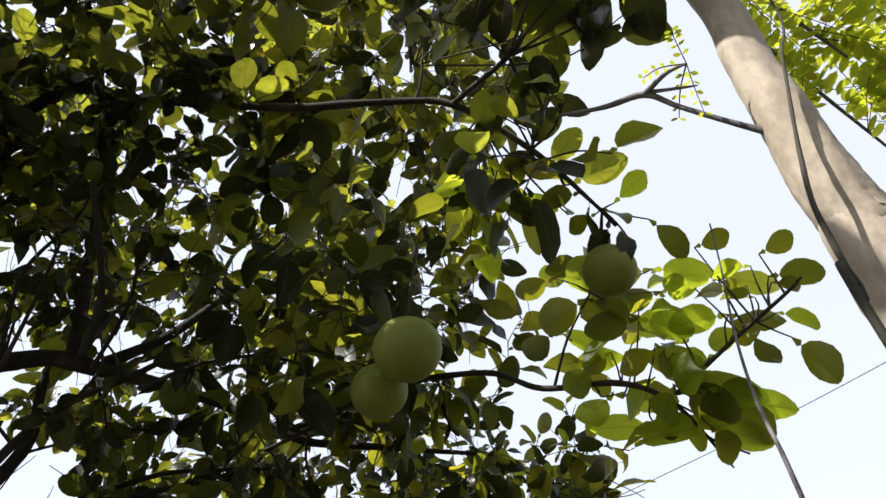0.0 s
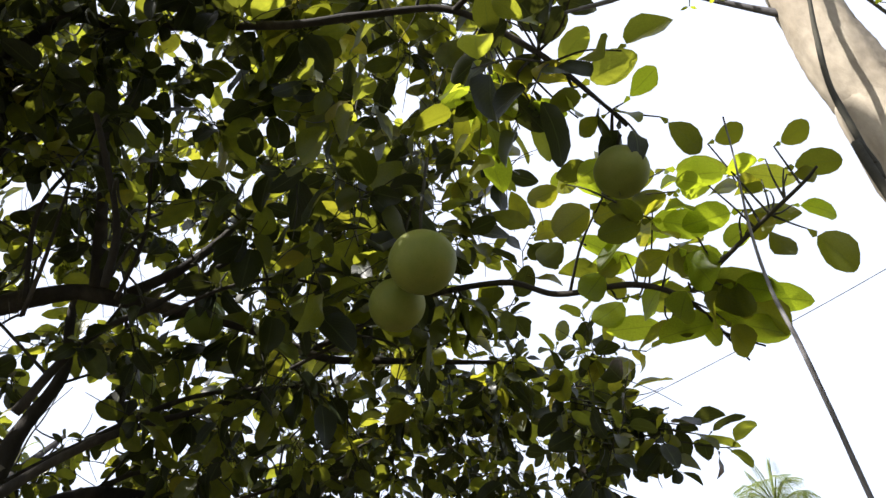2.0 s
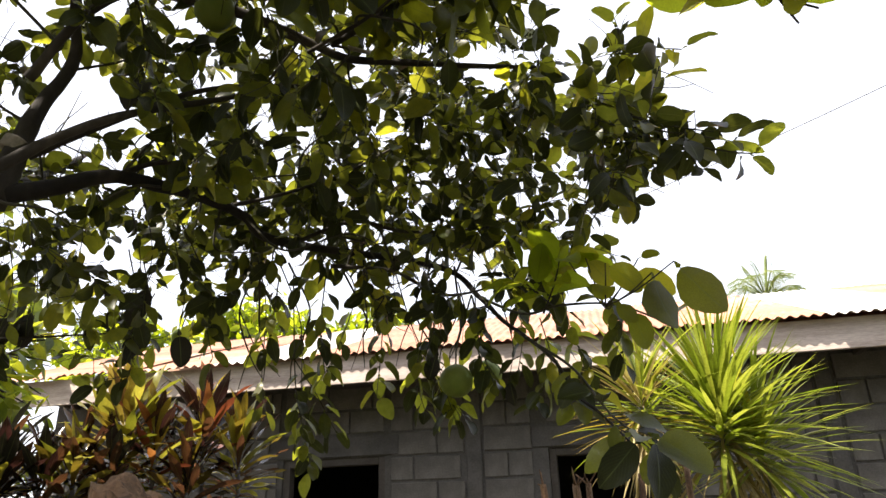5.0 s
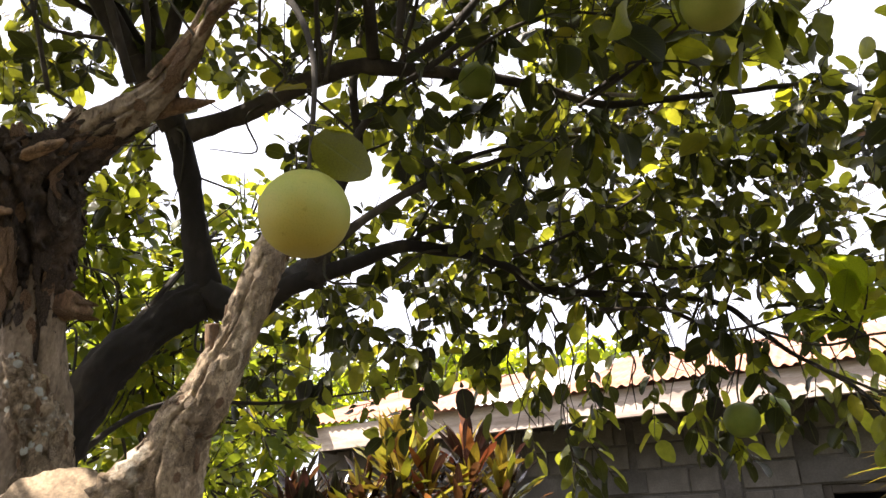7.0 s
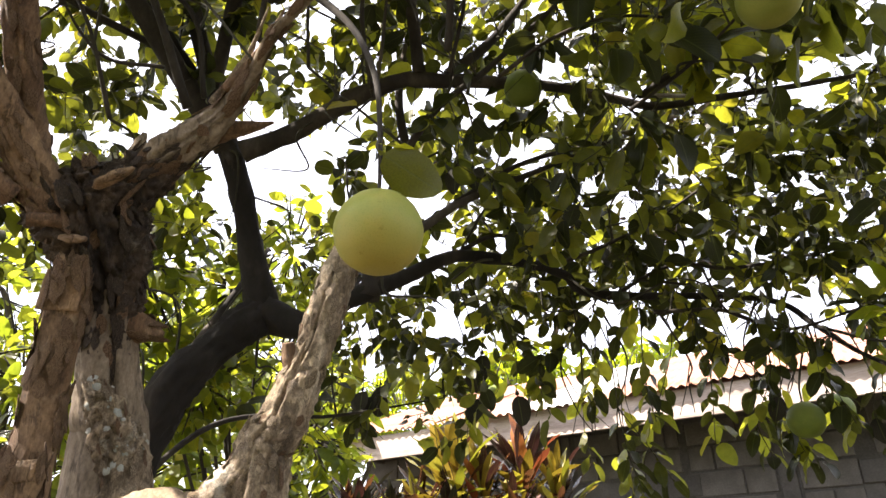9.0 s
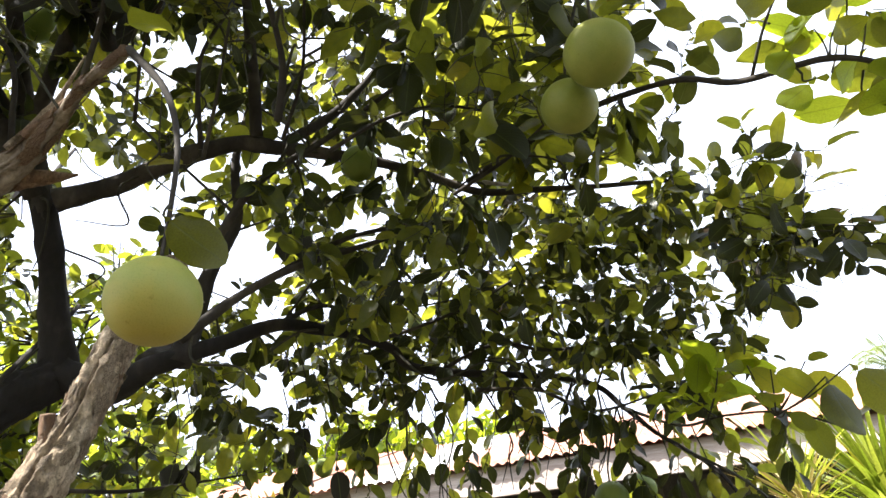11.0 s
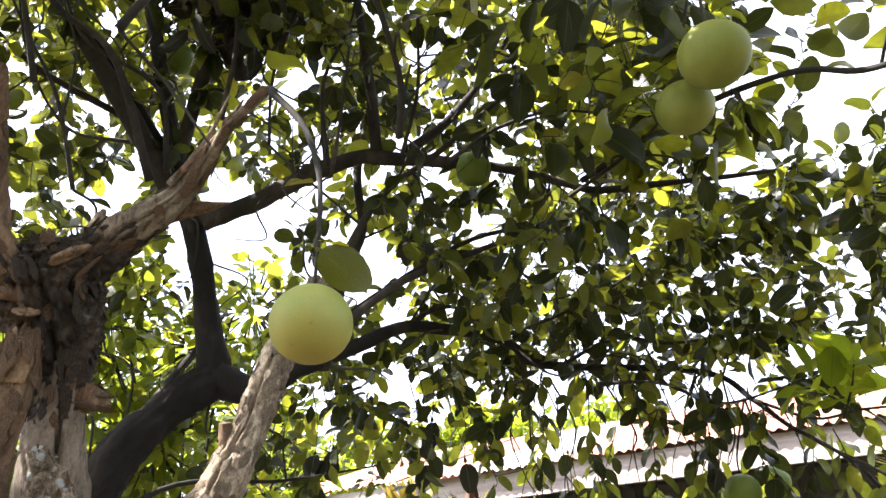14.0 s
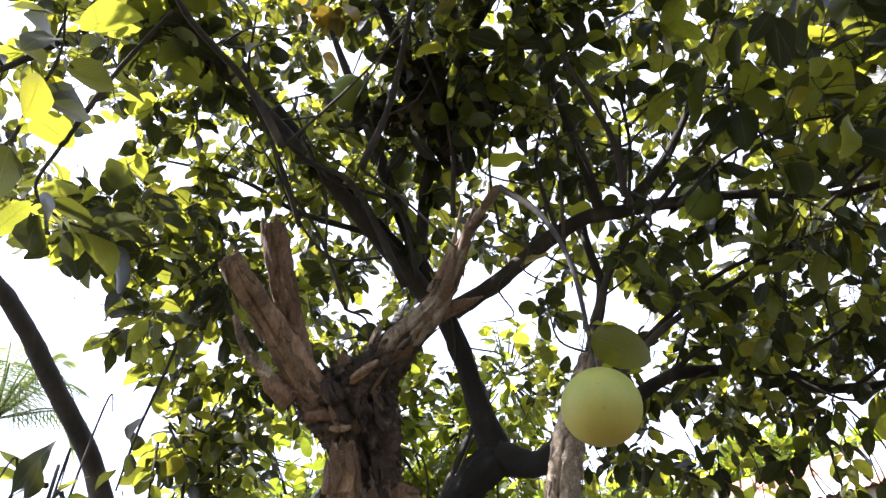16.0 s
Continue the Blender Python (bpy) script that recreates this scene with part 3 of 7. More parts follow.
limb("broken_stub", [(-1.706, 0.733, 2.217, 0.026), (-1.716, 0.683, 2.242, 0.024), (-1.721, 0.653, 2.267, 0.012)], WOOD_RAW, 18, 0.5, "crumbling broken stub", False, 10)
limb("broken_stub", [(-1.716, 0.693, 2.247, 0.02), (-1.731, 0.603, 2.327, 0.014), (-1.721, 0.553, 2.407, 0.008)], BARK_OLD, 12, 0.3, "", False, 10)
limb("broken_stub", [(-1.675, 0.752, 2.163, 0.016), (-1.65, 0.782, 2.167, 0.016), (-1.626, 0.815, 2.166, 0.014)], WOOD_RAW, 14, 0.3, "short sawn peg", False, 8)
limb("broken_stub", [(-1.68, 1, 2.02, 0.045), (-1.635, 1.04, 2, 0.035), (-1.6, 1.07, 1.99, 0.006)], WOOD_RAW, 20, 0.3, "stub of a torn branch", False, 10)
limb("limb", [(-1.676, 0.893, 2.167, 0.085), (-1.596, 0.898, 2.267, 0.064), (-1.509, 0.918, 2.335, 0.05), (-1.452, 0.929, 2.37, 0.03)], BARK_FORK, 60, 0.3, "dark rugged root of the bare limb", False, 20)
limb("limb", [(-1.57, 0.905, 2.29, 0.035), (-1.509, 0.916, 2.337, 0.045), (-1.407, 0.938, 2.397, 0.038), (-1.335, 0.94, 2.442, 0.026), (-1.263, 0.926, 2.499, 0.017), (-1.183, 0.896, 2.544, 0.0125), (-1.051, 0.859, 2.563, 0.009)], BARE, 48, 0.3, "bare peeling limb", False, 22, ((0.4, -0.7, -0.6), (0.4, -0.8, -0.3), 0.3))
limb("split_spur", [(-1.44, 0.95, 2.385, 0.03), (-1.375, 0.985, 2.415, 0.02), (-1.29, 1.03, 2.435, 0.003)], WOOD_RAW, 16, 0.45, "split spur of bare wood", False, 12)
limb("split_spur", [(-1.336, 0.923, 2.467, 0.018), (-1.256, 0.923, 2.542, 0.01), (-1.176, 0.913, 2.627, 0.0025)], WOOD_RAW, 12, 0.4, "", False, 10)
limb("split_spur", [(-1.376, 0.923, 2.447, 0.014), (-1.286, 0.923, 2.547, 0.008), (-1.226, 0.913, 2.657, 0.002)], BARK_OLD, 10, 0.4, "", False, 10)
limb("scar", [(-1.556, 0.81, 2.228, 0.01), (-1.535, 0.815, 2.24, 0.02), (-1.512, 0.828, 2.256, 0.02), (-1.495, 0.842, 2.278, 0.006)], SPLIT_WOOD, 30, 0.85, "pale torn lip of wood at the fork", False, 12, None, (0.3, -0.4, 0.9))
limb("scar", [(-1.64, 0.805, 2.135, 0.008), (-1.617, 0.82, 2.132, 0.018), (-1.595, 0.836, 2.13, 0.007)], SPLIT_WOOD, 30, 0.85, "", False, 12, None, (0.6, -0.5, 0.6))
limb("fork_snag", [(-1.606, 0.893, 2.267, 0.03), (-1.586, 0.903, 2.367, 0.022), (-1.566, 0.903, 2.427, 0.006)], BARK_OLD, 18, 0.5, "grey broken snag in the fork", False, 10)
limb("stem", [(-1.2, 1.02, -0.05, 0.108), (-1.17, 0.96, 0.9, 0.0675), (-1.155, 0.93, 1.588, 0.0512), (-1.114, 0.938, 1.718, 0.0412), (-1.074, 0.958, 1.844, 0.0336), (-1.05, 0.985, 1.983, 0.0311), (-1.023, 1.004, 2.057, 0.0294), (-0.995, 1.03, 2.15, 0.0244)], BARK_OLD, 96, 0.17, "leaning stem with cracked pale bark", False, 30, ((0.2, -1, 0), (0.45, -0.9, 0), 0.4))
limb("spur", [(-1.098, 0.946, 1.784, 0.02), (-1.1, 0.924, 1.824, 0.015), (-1.098, 0.916, 1.842, 0.011)], WOOD_RAW, 18, 0.4, "short broken spur", False)
limb("stem_foot", [(-1.23, 0.875, 1.56, 0.03), (-1.175, 0.9, 1.62, 0.032), (-1.125, 0.925, 1.7, 0.022)], BARK_OLD, 30, 0.45, "flaring foot of the stem", False, 12)
# sawn stump between the stems
limb("stump", [(-1.4, 0.98, -0.05, 0.16), (-1.4, 0.98, 0.9, 0.125), (-1.38, 0.955, 1.38, 0.112), (-1.345, 0.92, 1.48, 0.112), (-1.3, 0.87, 1.545, 0.11)], BARK_OLD, 60, 0.14, "broad stump sawn off at a slant", False, 16)
limb("stump_face", [(-1.31, 0.88, 1.535, 0.103), (-1.296, 0.865, 1.553, 0.1)], WOOD_SAWN, 60, 0.16, "pale cracked sawn face", False, 4)
# splintered slab of dead wood
FACE = (0.64, -0.77, 0.1)
limb("splintered_wood", [(-1.726, 0.883, -0.05, 0.075), (-1.716, 0.883, 1.2, 0.06), (-1.691, 0.883, 1.67, 0.044), (-1.67, 0.871, 1.824, 0.042), (-1.637, 0.852, 1.975, 0.041), (-1.618, 0.834, 2.048, 0.036), (-1.612, 0.828, 2.068, 0.026)], SPLIT_WOOD, 44, 0.14, "splintered standing slab of dead wood", False, 20, None, FACE)
for dx, dz, r in ((-0.026, 0.03, 0.014), (-0.008, 0.065, 0.016), (0.014, 0.04, 0.015), (0.03, 0.02, 0.012)):
    limb("splinter", [(-1.632 + dx * 0.77, 0.83 + dx * 0.64, 1.98, r), (-1.622 + dx * 0.8, 0.824 + dx * 0.64, 2.02 + dz * 0.5, r * 0.8), (-1.615 + dx * 0.9, 0.818 + dx * 0.7, 2.03 + dz, 0.003)], SPLIT_WOOD, 12, 0.5, "", False, 8, None, FACE)
limb("splintered_wood", [(-1.67, 0.85, 1.2, 0.045), (-1.66, 0.848, 1.6, 0.045), (-1.655, 0.843, 1.675, 0.043), (-1.655, 0.842, 1.69, 0.035)], SPLIT_WOOD, 30, 0.4, "", False, 14, None, FACE)
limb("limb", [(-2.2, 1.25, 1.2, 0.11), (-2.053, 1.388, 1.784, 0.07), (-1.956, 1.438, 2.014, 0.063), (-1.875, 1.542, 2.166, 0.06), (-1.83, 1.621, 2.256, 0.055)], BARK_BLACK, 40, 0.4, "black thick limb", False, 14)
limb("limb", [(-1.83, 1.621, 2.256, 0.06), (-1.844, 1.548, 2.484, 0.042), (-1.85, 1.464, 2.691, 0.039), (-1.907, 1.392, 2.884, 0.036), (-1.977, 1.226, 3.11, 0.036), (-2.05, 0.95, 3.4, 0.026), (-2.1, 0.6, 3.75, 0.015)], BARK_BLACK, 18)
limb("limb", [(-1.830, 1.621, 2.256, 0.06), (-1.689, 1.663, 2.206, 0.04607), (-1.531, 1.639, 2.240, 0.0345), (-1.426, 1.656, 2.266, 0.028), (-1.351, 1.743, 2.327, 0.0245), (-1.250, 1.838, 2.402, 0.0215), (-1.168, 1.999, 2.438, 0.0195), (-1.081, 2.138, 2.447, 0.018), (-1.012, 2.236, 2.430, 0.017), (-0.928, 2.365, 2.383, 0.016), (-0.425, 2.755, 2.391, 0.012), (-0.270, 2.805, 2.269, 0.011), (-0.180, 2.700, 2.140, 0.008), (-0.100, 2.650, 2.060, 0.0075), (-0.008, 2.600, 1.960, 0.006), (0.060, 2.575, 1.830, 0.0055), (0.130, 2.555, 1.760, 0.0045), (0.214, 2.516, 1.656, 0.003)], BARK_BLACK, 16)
limb("limb", [(-1.435, 1.646, 2.239, 0.036), (-1.428, 1.679, 2.427, 0.032), (-1.415, 1.717, 2.592, 0.022), (-1.372, 1.752, 2.773, 0.018), (-1.367, 1.698, 3.0, 0.014), (-1.3, 1.7, 3.4, 0.008)], BARK_DARK)
limb("knot", [(-1.435, 1.66, 2.41, 0.036), (-1.425, 1.665, 2.445, 0.03)], PALE_TWIG, 12, 0.3, "pale healed knot", False)
limb("limb", [(-1.799, 1.423, 2.748, 0.03705), (-1.658, 1.493, 2.812, 0.0322), (-1.536, 1.526, 2.869, 0.03072), (-1.407, 1.553, 2.918, 0.02899), (-1.277, 1.585, 2.941, 0.02703), (-1.175, 1.631, 2.930, 0.02505), (-1.002, 1.707, 2.906, 0.02047), (-0.830, 1.777, 2.866, 0.01625), (-0.665, 1.863, 2.810, 0.01428), (-0.565, 1.906, 2.775, 0.01312), (-0.389, 1.937, 2.760, 0.01109), (-0.185, 1.956, 2.735, 0.008452), (0.008, 1.958, 2.705, 0.006111)], BARK_DARK, 16)
limb("dry_twig", [(-0.56, 1.88, 2.797, 0.007), (-0.46, 1.95, 2.802, 0.007), (-0.384, 2, 2.796, 0.006)], PALE_TWIG, 8, 0.2, "bare pale dry twig", False)
limb("dry_twig", [(-0.45, 1.95, 2.802, 0.005), (-0.43, 1.95, 2.852, 0.003)], PALE_TWIG, 6, 0.2, "", False)
limb("limb", [(-1.222, 1.588, 2.953, 0.022), (-1.184, 1.455, 3.181, 0.018), (-1.161, 1.3, 3.462, 0.014), (-1.154, 1.075, 3.762, 0.008)], BARK_DARK)
limb("limb", [(-1.144, 1.639, 2.948, 0.02), (-1.009, 1.715, 3.096, 0.016), (-0.87, 1.771, 3.317, 0.011), (-0.7, 1.8, 3.612, 0.006)], BARK_DARK)
limb("limb", [(-1.87, 1.42, 2.78, 0.04), (-1.92, 1.1, 3.08, 0.033), (-1.995, 0.812, 3.365, 0.024), (-2.034, 0.538, 3.595, 0.018), (-2.03, 0.225, 3.814, 0.01)], BARK_DARK)
limb("limb", [(-1.85, 1.46, 2.7, 0.036), (-1.9, 1.3, 3.1, 0.03), (-1.85, 1.05, 3.5, 0.022), (-1.8, 0.8, 3.9, 0.01)], BARK_DARK)
limb("limb", [(-1.9, 1.35, 2.95, 0.026), (-1.55, 1.15, 3.35, 0.022), (-1.11, 0.99, 3.44, 0.018), (-0.93, 1.0, 3.38, 0.016), (-0.68, 1.0, 3.31, 0.014), (-0.43, 1.0, 3.24, 0.012), (-0.2, 0.98, 3.19, 0.01), (-0.01, 0.96, 3.113, 0.009), (0.159, 0.97, 2.913, 0.007), (0.257, 0.987, 2.75, 0.005), (0.298, 0.993, 2.664, 0.003)], BARK_DARK, 12, 0.2)
limb("branch", [(-0.01, 0.96, 3.113, 0.008), (0.126, 0.798, 3.031, 0.006), (0.161, 0.734, 3.005, 0.003)], BARK_DARK, 8)
limb("branch", [(-0.6, 1.85, 2.79, 0.011), (-0.25, 1.6, 2.74, 0.009), (0.008, 1.439, 2.646, 0.008), (0.134, 1.378, 2.547, 0.007), (0.301, 1.319, 2.504, 0.007), (0.408, 1.33, 2.44, 0.005), (0.492, 1.371, 2.313, 0.002)], BARK_DARK, 8)
limb("limb", [(-2.05, 1.3, 2.65, 0.035), (-2.4, 1.7, 3.1, 0.024), (-2.7, 2.1, 3.5, 0.016), (-2.9, 2.4, 4.0, 0.008)], BARK_DARK)
limb("limb", [(-2.0, 1.2, 3.1, 0.014), (-2.15, 0.95, 3.18, 0.011), (-2.3, 0.75, 3.34, 0.008), (-2.6, 0.45, 3.5, 0.004)], BARK_DARK)
limb("limb", [(-1.55, 1.64, 2.26, 0.03), (-1.9, 2.3, 2.7, 0.02), (-2.1, 2.8, 3.1, 0.01)], BARK_DARK)
limb("limb", [(-1.6, 1.3, 3.2, 0.025), (-1.3, 0.6, 3.5, 0.018), (-1.0, -0.1, 3.6, 0.01), (-0.7, -0.7, 3.5, 0.006)], BARK_DARK)
limb("limb", [(-2.03, 0.3, 3.76, 0.014), (-2.1, 0.1, 3.55, 0.012), (-2.0, -0.1, 3.1, 0.01), (-1.95, -0.2, 2.95, 0.008), (-1.9, -0.4, 2.75, 0.004)], BARK_DARK, 10)
# slender upright branches
limb("branch", [(-1.707, 1.119, 2.691, 0.0140), (-1.697, 0.896, 2.990, 0.0109), (-1.779, 0.739, 3.090, 0.0078), (-1.804, 0.474, 3.268, 0.0048)], BARK_DARK, 10, 0.2)
limb("branch", [(-1.667, 1.136, 2.722, 0.0090), (-1.642, 1.025, 2.944, 0.0070), (-1.766, 0.825, 3.050, 0.0050), (-1.725, 0.648, 3.262, 0.0031)], BARK_DARK, 10, 0.2)
limb("branch", [(-1.504, 1.157, 2.874, 0.0090), (-1.399, 1.057, 3.127, 0.0070), (-1.307, 0.816, 3.410, 0.0050)], BARK_DARK, 10, 0.2)
limb("branch", [(-1.854, 0.992, 2.629, 0.0070), (-1.838, 0.858, 2.864, 0.0055), (-1.851, 0.697, 3.040, 0.0039), (-1.784, 0.374, 3.320, 0.0024)], BARK_DARK, 10, 0.2)
limb("branch", [(-1.715, 1.029, 2.774, 0.0060), (-1.851, 0.916, 2.801, 0.0047), (-1.879, 0.765, 2.967, 0.0034), (-1.822, 0.623, 3.186, 0.0020)], BARK_DARK, 10, 0.2)
limb("branch", [(-1.286, 1.410, 2.789, 0.0080), (-1.246, 1.299, 3.025, 0.0062), (-1.119, 1.253, 3.218, 0.0045), (-1.032, 1.112, 3.435, 0.0027)], BARK_DARK, 10, 0.2)
limb("branch", [(-1.826, 0.783, 2.848, 0.0100), (-1.788, 0.657, 3.052, 0.0078), (-1.743, 0.506, 3.240, 0.0056), (-1.627, 0.443, 3.425, 0.0034)], BARK_DARK, 10, 0.2)
limb("branch", [(-1.416, 1.278, 2.829, 0.0060), (-1.356, 1.194, 3.044, 0.0047), (-1.198, 1.122, 3.279, 0.0034)], BARK_DARK, 10, 0.2)
# secondary branches that spread through the crown
LOW_SPREAD = (
    ([(-1.31, 1.47, 2.22), (-1.22, 1.54, 2.34), (-1.12, 1.66, 2.48), (-0.96, 1.79, 2.59), (-0.77, 1.92, 2.70)], 0.016),
    ([(-1.28, 1.86, 2.41), (-1.15, 1.95, 2.50), (-1.03, 2.06, 2.49), (-0.86, 2.18, 2.61)], 0.009),
    ([(-1.06, 2.19, 2.45), (-0.88, 2.23, 2.50), (-0.67, 2.25, 2.57), (-0.41, 2.23, 2.68)], 0.008),
    ([(-0.90, 2.34, 2.35), (-0.67, 2.37, 2.44), (-0.48, 2.41, 2.40), (-0.19, 2.43, 2.40)], 0.009),
    ([(-0.77, 2.45, 2.31), (-0.55, 2.50, 2.29), (-0.37, 2.54, 2.20), (-0.14, 2.54, 2.23)], 0.008),
)
MIDDLE_SPREAD = (
    ([(-0.60, 1.65, 2.61), (-0.42, 1.59, 2.65), (-0.28, 1.51, 2.69)], 0.006),
    ([(-0.90, 1.46, 2.71), (-0.75, 1.47, 2.78), (-0.59, 1.50, 2.81), (-0.44, 1.55, 2.78)], 0.007),
    ([(-1.25, 1.38, 2.72), (-1.18, 1.31, 2.85), (-1.08, 1.19, 3.01)], 0.007),
    ([(-1.05, 1.46, 2.79), (-0.95, 1.37, 2.93), (-0.85, 1.18, 3.00)], 0.007),
    ([(-1.26, 1.48, 2.49), (-1.12, 1.47, 2.67), (-0.95, 1.54, 2.83), (-0.75, 1.58, 3.00)], 0.014),
)
HIGH_SPREAD = (
    ([(-1.40, 1.69, 2.40), (-1.23, 1.76, 2.53), (-0.98, 1.84, 2.67), (-0.68, 1.95, 2.72)], 0.012),
    ([(-0.96, 1.28, 2.69), (-0.91, 1.19, 2.82), (-0.89, 0.95, 3.02)], 0.012),
    ([(-1.48, 0.51, 2.79), (-1.44, 0.37, 2.90), (-1.38, 0.19, 2.93), (-1.31, 0.09, 2.94)], 0.012),
    ([(-1.39, 0.70, 2.76), (-1.25, 0.69, 2.90), (-1.06, 0.61, 3.06)], 0.012),
    ([(-1.59, 0.04, 2.60), (-1.43, 0.07, 2.71), (-1.23, 0.10, 2.75)], 0.007),
)
for pts, r in LOW_SPREAD + MIDDLE_SPREAD + HIGH_SPREAD:
    limb("branch", [(*p, r * (1 - 0.65 * i / len(pts))) for i, p in enumerate(pts)], BARK_DARK, 9, 0.2)
# low limbs behind the stem
limb("limb", [(-2.1, 1.33, 1.6, 0.012), (-2.02, 1.65, 1.93, 0.009), (-1.88, 2.1, 2.02, 0.006), (-1.7, 2.6, 2.16, 0.003)], BARK_DARK)
limb("limb", [(-2.05, 1.4, 1.9, 0.022), (-2.0, 1.55, 2.2, 0.014), (-2.0, 1.8, 2.6, 0.008)], BARK_DARK)


def flake_meshes(mat):
    out = []
    for k in range(6):
        nx, ny, verts = 4, 6, []
        for layer in (1, 0):
            for j in range(ny):
                y = j / (ny - 1) - 0.5
                w = 0.5 * (1 - (2 * abs(y)) ** 3) * (0.75 + 0.5 * noise.noise(Vector((k * 3.1, y * 3, 0)))) + 0.08
                for i in range(nx):
                    x = (2 * i / (nx - 1) - 1) * w
                    verts.append((x, y + 0.06 * noise.noise(Vector((x * 5, k, y * 5))), layer * 0.2 - 0.5 * x * x + 0.3 * max(0, y) ** 2 + 0.12 * noise.noise(Vector((x * 4, y * 6, k * 2.0)))))
        n, faces = nx * ny, []
        for j in range(ny - 1):
            for i in range(nx - 1):
                a = j * nx + i
                faces += [(a, a + 1, a + nx + 1, a + nx), (n + a, n + a + nx, n + a + nx + 1, n + a + 1)]
        rim = [*range(nx), *(j * nx + nx - 1 for j in range(1, ny)), *(n - 1 - i for i in range(1, nx)), *(j * nx for j in range(ny - 2, 0, -1))]
        faces += [(rim[i], n + rim[i], n + rim[(i + 1) % len(rim)], rim[(i + 1) % len(rim)]) for i in range(len(rim))]
        me = bpy.data.meshes.new("bark_flake")
        me.from_pydata(verts, [], faces)
        me.materials.append(mat)
        me.shade_smooth()
        out.append(me)
    return out


def bark_flakes(per_metre):
    inv = tree.matrix_world.inverted()
    kinds = {m_: flake_meshes(m_) for m_ in (BARK_OLD, WOOD_RAW, SPLIT_WOOD, BARK_FORK)}
    for line, m_ in ROUGH:
        far = np.linalg.norm(np.diff(line[:, :3], axis=0), axis=1).sum()
        high = line[:, 2] > 1.45
        if not high.any():
            continue
        spots = np.flatnonzero(high[:-1])
        for k in range(int(per_metre * (2.4 if m_ == BARK_FORK else 1.0) * min(far, 1.0) * (line[:, 3].max() / 0.1) ** 0.5)):
            i = rng.choice(spots)
            w = line[i + 1, :3] - line[i, :3]
            w /= np.linalg.norm(w) + 1e-9
            out = rng.normal(size=3)
            out -= w * (out @ w)
            out /= np.linalg.norm(out)
            along = w * rng.choice((-1, 1)) + out * rng.uniform(0.0, 0.25)
            along /= np.linalg.norm(along)
            x = np.cross(along, out)
            x /= np.linalg.norm(x)
            z = np.cross(x, along)
            r = line[i, 3]
            size = np.array((rng.uniform(0.012, 0.03), rng.uniform(0.025, 0.08), rng.uniform(0.006, 0.014))) * (0.55 if m_ == BARK_OLD else 1.0)
            at = line[i, :3] + out * r * rng.uniform(0.98, 1.06)
            ob = new("bark_flake", kinds[m_ if m_ != BARE and rng.random() < 0.75 else WOOD_RAW][k % 6])
            ob.parent = tree
            ob.matrix_parent_inverse = inv
            ob.matrix_basis = Matrix([[x[q] * size[0], along[q] * size[1], z[q] * size[2], at[q]] for q in range(3)] + [[0, 0, 0, 1]])


def lichen_spots(count):
    """Round crusty patches on the old bark at the trunk's side."""
    shapes = []
    for k in range(4):
        bm = bmesh.new()
        rim = [bm.verts.new(((0.8 + 0.35 * noise.noise(Vector((math.cos(a) * 1.5, math.sin(a) * 1.5, k * 4.0)))) * math.cos(a), (0.8 + 0.35 * noise.noise(Vector((math.cos(a) * 1.5, math.sin(a) * 1.5, k * 4.0)))) * math.sin(a), 0)) for a in np.linspace(0, 6.283, 14, endpoint=False)]
        ring = [bm.verts.new((0.7 * q.co.x, 0.7 * q.co.y, 0.22)) for q in rim]
        top = bm.verts.new((0, 0, 0.16))
        for q in range(14):
            bm.faces.new((rim[q], rim[(q + 1) % 14], ring[(q + 1) % 14], ring[q]))
            bm.faces.new((ring[q], ring[(q + 1) % 14], top))
        me = bpy.data.meshes.new("lichen")
        bm.to_mesh(me)
        bm.free()
        me.materials.append(LICHEN)
        me.shade_smooth()
        shapes.append(me)
    spots = [q for q in remnant.data.vertices if 1.55 < q.co.z < 1.9 and q.normal @ Vector((0.8, -0.6, 0.1)) > 0.45]
    for k in range(count):
        q = spots[int(rng.integers(len(spots)))]
        ob = new("lichen", shapes[k % 4])
        ob.parent = remnant
        size = rng.uniform(0.004, 0.013)
        ob.matrix_basis = Matrix.Translation(q.co) @ q.normal.to_track_quat("Z", "Y").to_matrix().to_4x4() @ Matrix.Diagonal((size, size * rng.uniform(0.7, 1.2), size, 1))


lichen_spots(34)
bark_flakes(130)

